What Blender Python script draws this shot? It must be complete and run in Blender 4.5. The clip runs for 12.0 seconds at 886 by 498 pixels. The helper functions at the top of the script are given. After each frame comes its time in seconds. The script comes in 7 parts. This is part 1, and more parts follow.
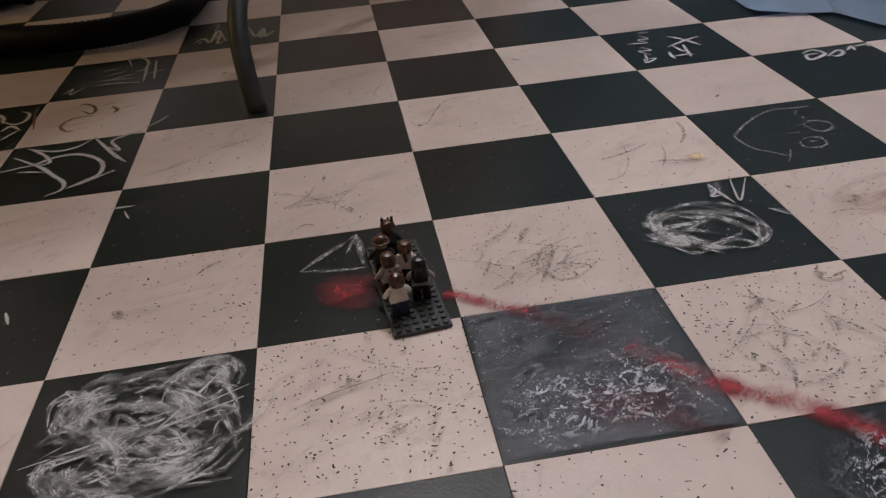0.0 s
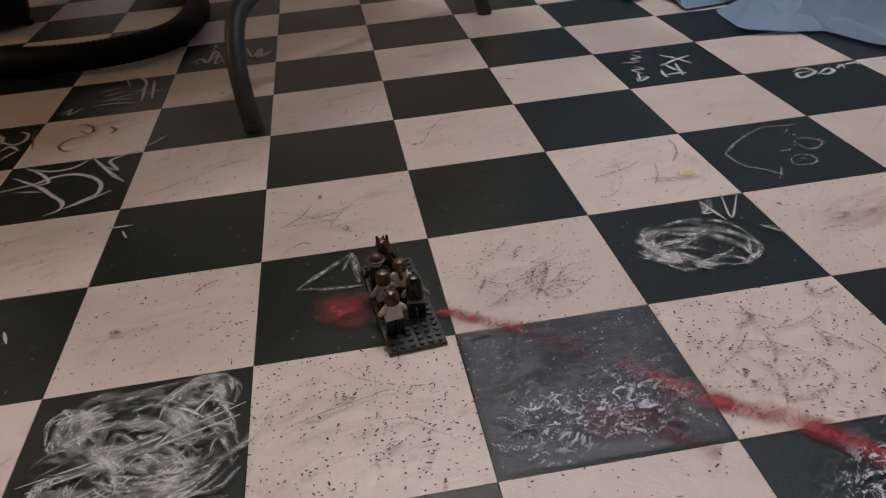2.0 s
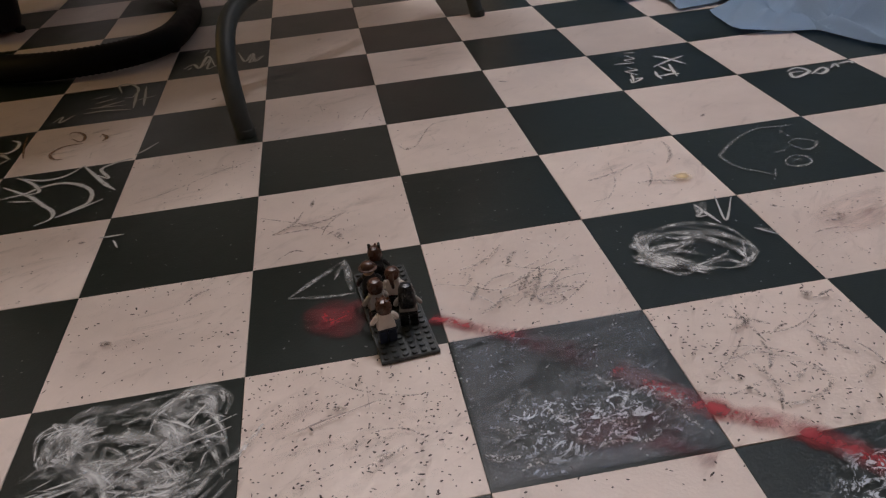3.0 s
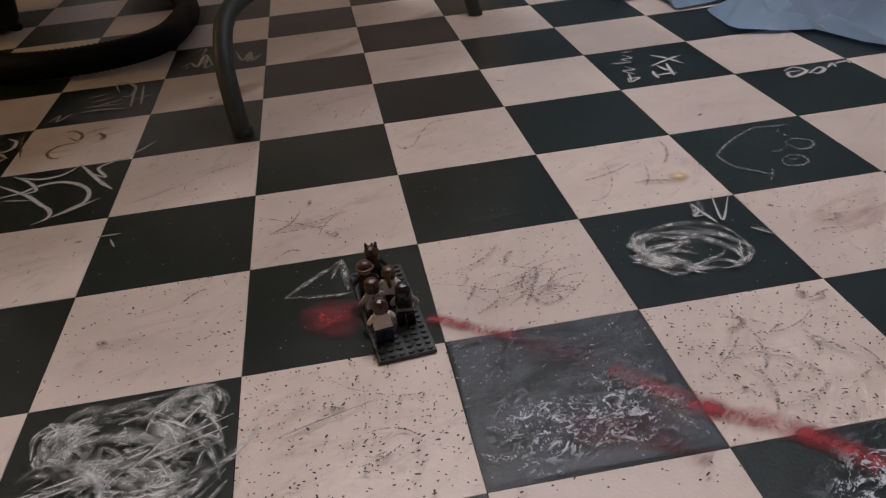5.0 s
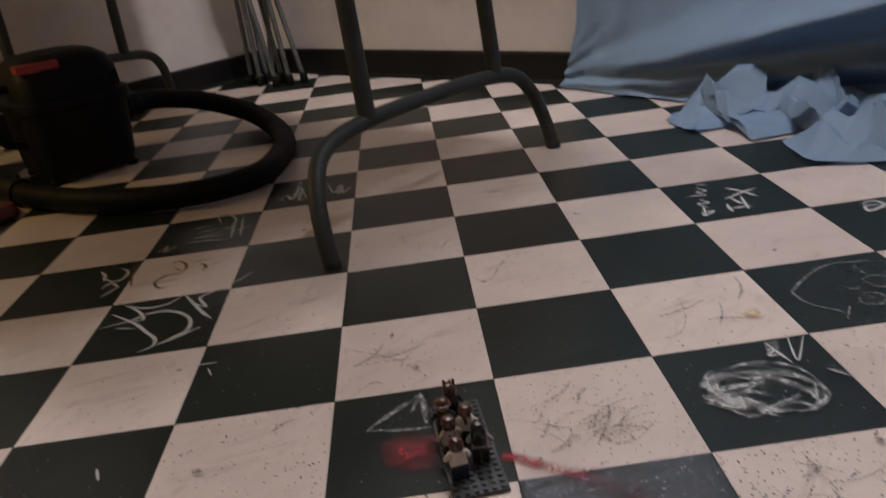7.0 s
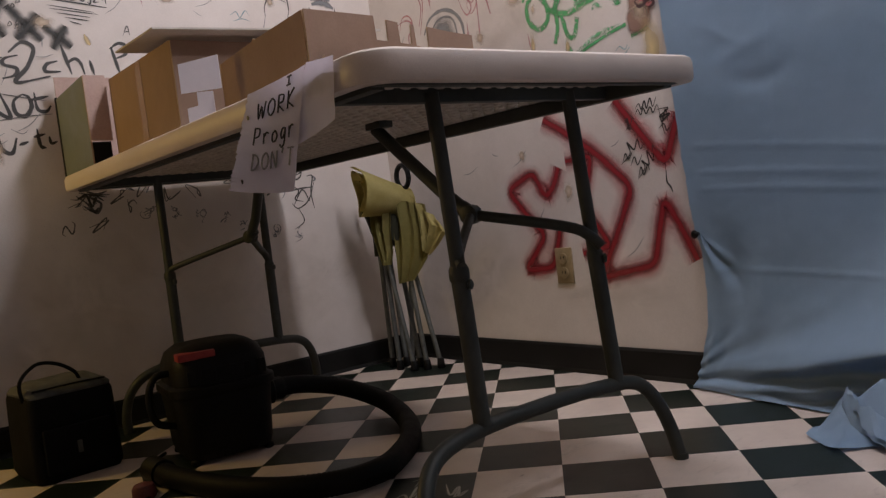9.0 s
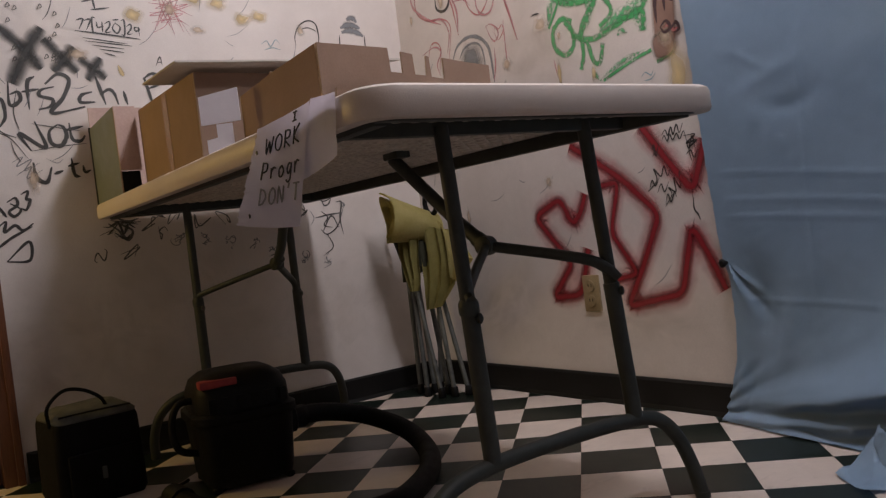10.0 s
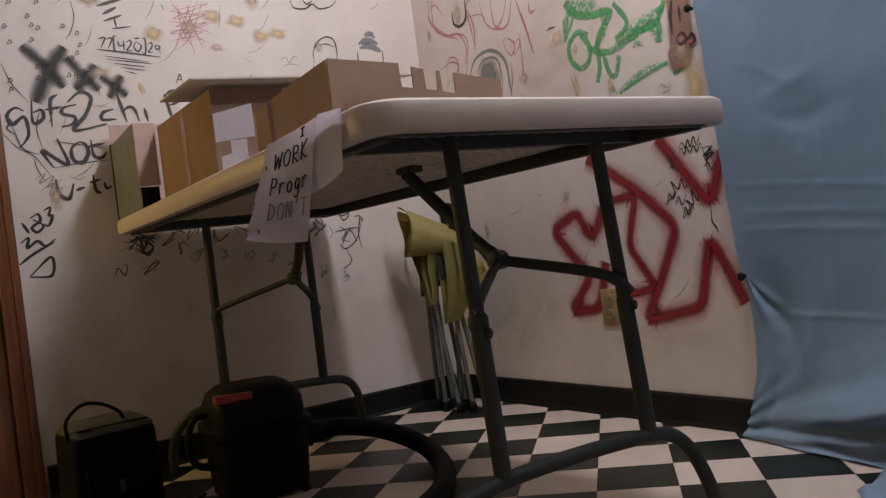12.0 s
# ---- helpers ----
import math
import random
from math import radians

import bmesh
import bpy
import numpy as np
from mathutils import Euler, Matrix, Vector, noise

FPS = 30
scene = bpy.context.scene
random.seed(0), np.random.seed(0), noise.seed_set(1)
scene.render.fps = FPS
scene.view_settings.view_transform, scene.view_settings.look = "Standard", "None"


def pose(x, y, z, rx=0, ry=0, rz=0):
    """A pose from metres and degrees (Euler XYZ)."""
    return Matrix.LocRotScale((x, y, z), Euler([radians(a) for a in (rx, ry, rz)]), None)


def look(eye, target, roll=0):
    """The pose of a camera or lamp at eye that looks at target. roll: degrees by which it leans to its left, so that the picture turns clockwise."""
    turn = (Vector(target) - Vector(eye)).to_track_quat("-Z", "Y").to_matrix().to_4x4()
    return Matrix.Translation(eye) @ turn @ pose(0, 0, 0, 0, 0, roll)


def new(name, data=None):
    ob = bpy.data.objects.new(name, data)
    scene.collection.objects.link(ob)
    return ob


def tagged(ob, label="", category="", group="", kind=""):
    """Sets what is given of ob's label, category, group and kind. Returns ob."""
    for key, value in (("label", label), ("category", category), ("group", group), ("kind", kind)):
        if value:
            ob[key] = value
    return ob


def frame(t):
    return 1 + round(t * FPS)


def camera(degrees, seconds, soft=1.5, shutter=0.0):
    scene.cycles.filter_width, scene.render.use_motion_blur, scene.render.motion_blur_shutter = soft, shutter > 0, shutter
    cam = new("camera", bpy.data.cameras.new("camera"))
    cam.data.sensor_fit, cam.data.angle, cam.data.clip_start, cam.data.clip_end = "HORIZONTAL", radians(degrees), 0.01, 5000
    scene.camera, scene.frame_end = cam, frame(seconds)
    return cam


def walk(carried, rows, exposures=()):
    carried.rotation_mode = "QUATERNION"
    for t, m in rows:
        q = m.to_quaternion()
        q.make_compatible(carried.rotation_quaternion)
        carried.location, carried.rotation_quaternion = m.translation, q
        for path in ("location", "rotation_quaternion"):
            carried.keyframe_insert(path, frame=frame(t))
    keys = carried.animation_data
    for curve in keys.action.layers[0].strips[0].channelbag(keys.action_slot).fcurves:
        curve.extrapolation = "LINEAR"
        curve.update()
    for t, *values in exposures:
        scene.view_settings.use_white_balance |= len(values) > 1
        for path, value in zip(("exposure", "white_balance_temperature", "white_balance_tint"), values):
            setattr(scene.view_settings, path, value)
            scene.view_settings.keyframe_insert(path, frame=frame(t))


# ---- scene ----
cam = camera(57.1, 12.0, soft=1.3, shutter=0.2)
PATH = [
    (0, (0.46, -0.315, 0.409), (-0.611, 1.008, -0.641), -5.0),
    (0.5, (0.459, -0.315, 0.407), (-0.609, 1.007, -0.648), -5.0),
    (1, (0.462, -0.316, 0.412), (-0.604, 1.005, -0.645), -4.9),
    (1.5, (0.463, -0.319, 0.414), (-0.603, 1.006, -0.639), -4.9),
    (2, (0.466, -0.318, 0.414), (-0.611, 1.027, -0.602), -5.1),
    (2.5, (0.466, -0.314, 0.413), (-0.609, 1.034, -0.599), -5.5),
    (3, (0.466, -0.308, 0.416), (-0.608, 1.039, -0.6), -5.7),
    (5, (0.467, -0.307, 0.417), (-0.603, 1.041, -0.603), -5.6),
    (5.5, (0.467, -0.307, 0.416), (-0.604, 1.042, -0.601), -5.5),
    (6, (0.469, -0.309, 0.42), (-0.606, 1.038, -0.595), -5.7),
    (6.5, (0.478, -0.314, 0.436), (-0.626, 1.047, -0.528), -5.9),
    (6.8, (0.486, -0.316, 0.454), (-0.701, 1.033, -0.423), -6.6),
    (7, (0.491, -0.32, 0.46), (-0.793, 1.013, -0.299), -7.6),
    (7.2, (0.493, -0.322, 0.467), (-0.884, 0.991, -0.147), -7.9),
    (7.5, (0.5, -0.312, 0.489), (-0.935, 0.99, -0.008), -7.9),
    (7.6, (0.5, -0.308, 0.493), (-0.942, 1.002, 0.042), -7.8),
    (7.7, (0.503, -0.307, 0.492), (-0.948, 1.011, 0.096), -7.6),
    (9.5, (0.555, -0.256, 0.535), (-1.055, 0.929, 0.483), -7.2),
    (10, (0.566, -0.227, 0.538), (-1.071, 0.922, 0.512), -7.1),
    (10.5, (0.564, -0.213, 0.524), (-1.084, 0.92, 0.507), -7.0),
    (11, (0.57, -0.206, 0.529), (-1.085, 0.916, 0.522), -7.1),
    (11.5, (0.575, -0.203, 0.535), (-1.09, 0.906, 0.532), -7.3),
    (12, (0.578, -0.204, 0.536), (-1.091, 0.897, 0.551), -7.3),
]
walk(cam, [(t, look(eye, target, roll)) for t, eye, target, roll in PATH], [(0.0, 0.33), (6.0, 0.30), (7.0, 0.36), (7.5, 0.48), (9.3, 0.05), (12.0, 0.10)])

# ---- light ----
world = bpy.data.worlds.new("room_world")
scene.world = world
world.use_nodes = True
world.node_tree.nodes["Background"].inputs[0].default_value = (0.02, 0.02, 0.022, 1)
world.node_tree.nodes["Background"].inputs[1].default_value = 0.3


def globe(name, place, radius, watts, colour):
    data = bpy.data.lights.new(name, "POINT")
    data.shadow_soft_size, data.energy, data.color = radius, watts, colour
    ob = new(name, data)
    ob.location = place
    return ob


for tube_x in (-0.80, -0.25, 0.30):            # a ceiling tube along the room, as three globes
    globe("ceiling_lamp", (tube_x, 0.95, 2.10), 0.09, 22, (0.985, 0.935, 0.985))
globe("warm_lamp", (-1.92, -0.52, 0.95), 0.07, 9.8, (1.0, 0.70, 0.19))

# ---- sizes ----
TILE = 0.17
C45 = math.sqrt(0.5)
WEST, NORTH, EAST, SOUTH, HIGH = -2.015, 1.505, 1.7, -1.5, 2.4


def floor_xy(a, b):
    """The place of tile coordinates, which run at 45 degrees to the walls."""
    return TILE * C45 * (a - b), TILE * C45 * (a + b)


# ---- materials ----
def nodes_of(name):
    m = bpy.data.materials.new(name)
    m.use_nodes = True
    t = m.node_tree
    return m, t, t.nodes["Principled BSDF"], t.nodes, t.links


def ramp(t, source, stops):
    r = t.nodes.new("ShaderNodeValToRGB")
    el = r.color_ramp.elements
    while len(el) < len(stops):
        el.new(0.5)
    for e, (p, c) in zip(el, stops):
        e.position, e.color = p, (*c, 1) if len(c) == 3 else c
    t.links.new(source, r.inputs[0])
    return r.outputs[0]


def noise_tex(t, scale, detail=5.0, rough=0.6, coord="Object", stretch=None, distort=0.0):
    n = t.nodes.new("ShaderNodeTexNoise")
    n.inputs["Scale"].default_value, n.inputs["Detail"].default_value = scale, detail
    n.inputs["Roughness"].default_value, n.inputs["Distortion"].default_value = rough, distort
    if coord == "World":
        source = t.nodes.new("ShaderNodeNewGeometry").outputs["Position"]
    else:
        source = t.nodes.new("ShaderNodeTexCoord").outputs[coord]
    if stretch:
        mp = t.nodes.new("ShaderNodeMapping")
        mp.inputs["Scale"].default_value = stretch
        t.links.new(source, mp.inputs[0])
        source = mp.outputs[0]
    t.links.new(source, n.inputs["Vector"])
    return n.outputs["Fac"]


def mix_col(t, fac, a, b, mode="MIX"):
    m = t.nodes.new("ShaderNodeMix")
    m.data_type, m.blend_type = "RGBA", mode
    for slot, v in ((0, fac), (6, a), (7, b)):
        if isinstance(v, bpy.types.NodeSocket):
            t.links.new(v, m.inputs[slot])
        else:
            m.inputs[slot].default_value = v if slot == 0 else (*v, 1)
    return m.outputs[2]


def bump(t, bsdf, height, strength, distance=0.002):
    b = t.nodes.new("ShaderNodeBump")
    b.inputs["Strength"].default_value, b.inputs["Distance"].default_value = strength, distance
    t.links.new(height, b.inputs["Height"])
    t.links.new(b.outputs[0], bsdf.inputs["Normal"])


def surface(name, dark, light, scale=12.0, rough=(0.4, 0.6), metal=0.0, grain=0.15, gloss=0.5, fine=180.0, coord="World", stretch=None, distance=0.001):
    """A two-tone surface: broad stains and fine grain, with relief and uneven gloss."""
    m, t, b, n, l = nodes_of(name)
    broad = noise_tex(t, scale, 6, 0.65, coord, stretch)
    small = noise_tex(t, fine, 3, 0.6, coord, stretch)
    col = mix_col(t, ramp(t, broad, [(0.3, (0, 0, 0)), (0.72, (1, 1, 1))]), dark, light)
    col = mix_col(t, grain, col, ramp(t, small, [(0.3, (0.25, 0.25, 0.25)), (0.7, (1, 1, 1))]), "MULTIPLY")
    l.new(col, b.inputs["Base Color"])
    l.new(ramp(t, broad, [(0.25, (rough[0],) * 3), (0.75, (rough[1],) * 3)]), b.inputs["Roughness"])
    b.inputs["Metallic"].default_value = metal
    b.inputs["Specular IOR Level"].default_value = gloss
    bump(t, b, small, 0.35, distance)
    return m


def tile_material(name, dark, light, dirt, rough, gloss):
    m, t, b, n, l = nodes_of(name)
    info = n.new("ShaderNodeObjectInfo")
    broad = noise_tex(t, 9, 7, 0.7, "World")
    smear = noise_tex(t, 30, 6, 0.7, "World", (1.0, 0.35, 1.0), 1.5)
    small = noise_tex(t, 420, 3, 0.6, "World")
    hair = noise_tex(t, 55, 8, 0.8, "World", (0.4, 1.6, 1), 2.5)
    col = mix_col(t, ramp(t, broad, [(0.3, (0, 0, 0)), (0.7, (1, 1, 1))]), dark, light)
    col = mix_col(t, ramp(t, info.outputs["Random"], [(0, (0, 0, 0)), (1, (0.22, 0.22, 0.22))]), col, dirt)
    col = mix_col(t, ramp(t, smear, [(0.56, (0, 0, 0)), (0.8, (0.45, 0.45, 0.45))]), col, dirt)
    col = mix_col(t, ramp(t, hair, [(0.66, (0, 0, 0)), (0.76, (0.32, 0.32, 0.32))]), col, dirt)
    l.new(col, b.inputs["Base Color"])
    l.new(ramp(t, broad, [(0.2, (rough[0],) * 3), (0.8, (rough[1],) * 3)]), b.inputs["Roughness"])
    b.inputs["Specular IOR Level"].default_value = gloss
    add = n.new("ShaderNodeMath")
    add.operation = "ADD"
    l.new(small, add.inputs[0])
    l.new(noise_tex(t, 60, 4, 0.6, "World"), add.inputs[1])
    bump(t, b, add.outputs[0], 0.25, 0.0008)
    return m


def paint(name, colour, solid, soft_edge, rough=0.75, scale=500.0, deep=None, along=False):
    """Chalk, marker or spray on a surface: uneven cover, edges fading across the stroke."""
    m, t, b, n, l = nodes_of(name)
    grain = noise_tex(t, scale, 4, 0.7, "World")
    blot = noise_tex(t, scale * 0.12, 4, 0.6, "World")
    cover = ramp(t, grain, [(max(0.0, 0.62 - solid * 0.6), (0, 0, 0)), (max(0.05, 0.80 - solid * 0.6), (1, 1, 1))])
    uv = n.new("ShaderNodeUVMap")
    sep = n.new("ShaderNodeSeparateXYZ")
    l.new(uv.outputs[0], sep.inputs[0])
    if along:                              # streaks that follow the hand
        mp = n.new("ShaderNodeMapping")
        mp.inputs["Scale"].default_value = (9.0, 2.4, 1.0)
        l.new(uv.outputs[0], mp.inputs[0])
        shift = n.new("ShaderNodeVectorMath")
        shift.operation = "MULTIPLY_ADD"
        l.new(n.new("ShaderNodeNewGeometry").outputs["Position"], shift.inputs[0])
        shift.inputs[1].default_value = (60, 60, 60)
        l.new(mp.outputs[0], shift.inputs[2])
        tex = n.new("ShaderNodeTexNoise")
        for key, v in (("Scale", 1.0), ("Detail", 4.0), ("Roughness", 0.7)):
            tex.inputs[key].default_value = v
        l.new(shift.outputs[0], tex.inputs["Vector"])
        cover = ramp(t, tex.outputs["Fac"], [(0.37, (0, 0, 0)), (0.66, (0.95, 0.95, 0.95))])
    edge = n.new("ShaderNodeMath")
    edge.operation = "PINGPONG"
    edge.inputs[1].default_value = 0.5
    l.new(sep.outputs[1], edge.inputs[0])
    side = ramp(t, edge.outputs[0], [(0.0, (0, 0, 0)), (max(0.02, soft_edge * 0.5), (1, 1, 1))])
    mul = n.new("ShaderNodeMath")
    mul.operation = "MULTIPLY"
    l.new(cover, mul.inputs[0])
    l.new(side, mul.inputs[1])
    mul2 = n.new("ShaderNodeMath")
    mul2.operation = "MULTIPLY"
    l.new(mul.outputs[0], mul2.inputs[0])
    l.new(ramp(t, blot, [(0.36, (0.10,) * 3), (0.60, (1, 1, 1))] if along else [(0.2, (0.35 + 0.6 * solid,) * 3), (0.65, (1, 1, 1))]), mul2.inputs[1])
    l.new(mul2.outputs[0], b.inputs["Alpha"])
    l.new(mix_col(t, blot, colour, deep or tuple(c * 0.7 for c in colour)), b.inputs["Base Color"])
    b.inputs["Roughness"].default_value = rough
    return m


def streaks(name, colour, deep, layers, mask, rough=0.9, soft_edge=0.5):
    """Powder, scuffs or painted sheen rubbed over a patch. layers: (scale, squeeze, degrees, bend, low, high); mask:
    (scale, low, high).
    """
    m, t, b, n, l = nodes_of(name)
    total = None
    for scale, squeeze, turn, bend, low, high in layers:
        mp = n.new("ShaderNodeMapping")
        mp.inputs["Rotation"].default_value = (0, 0, radians(turn))
        l.new(n.new("ShaderNodeNewGeometry").outputs["Position"], mp.inputs[0])
        mp2 = n.new("ShaderNodeMapping")
        mp2.inputs["Scale"].default_value = (1, squeeze, 1)
        l.new(mp.outputs[0], mp2.inputs[0])
        tex = n.new("ShaderNodeTexNoise")
        for key, v in (("Scale", scale), ("Detail", 5.0), ("Roughness", 0.65), ("Distortion", bend)):
            tex.inputs[key].default_value = v
        l.new(mp2.outputs[0], tex.inputs["Vector"])
        part_ = ramp(t, tex.outputs["Fac"], [(low, (0, 0, 0)), (high, (1, 1, 1))])
        if total is None:
            total = part_
        else:
            mx = n.new("ShaderNodeMath")
            mx.operation = "MAXIMUM"
            l.new(total, mx.inputs[0])
            l.new(part_, mx.inputs[1])
            total = mx.outputs[0]
    cloud = noise_tex(t, mask[0], 4, 0.6, "World")
    uv = n.new("ShaderNodeUVMap")
    sep = n.new("ShaderNodeSeparateXYZ")
    l.new(uv.outputs[0], sep.inputs[0])
    edge = n.new("ShaderNodeMath")
    edge.operation = "PINGPONG"
    edge.inputs[1].default_value = 0.5
    l.new(sep.outputs[1], edge.inputs[0])
    for f in (ramp(t, cloud, [(mask[1], (0, 0, 0)), (mask[2], (1, 1, 1))]), ramp(t, edge.outputs[0], [(0.0, (0, 0, 0)), (soft_edge * 0.5, (1, 1, 1))])):
        mul = n.new("ShaderNodeMath")
        mul.operation = "MULTIPLY"
        l.new(total, mul.inputs[0])
        l.new(f, mul.inputs[1])
        total = mul.outputs[0]
    l.new(total, b.inputs["Alpha"])
    l.new(mix_col(t, cloud, colour, deep), b.inputs["Base Color"])
    b.inputs["Roughness"].default_value = rough
    return m


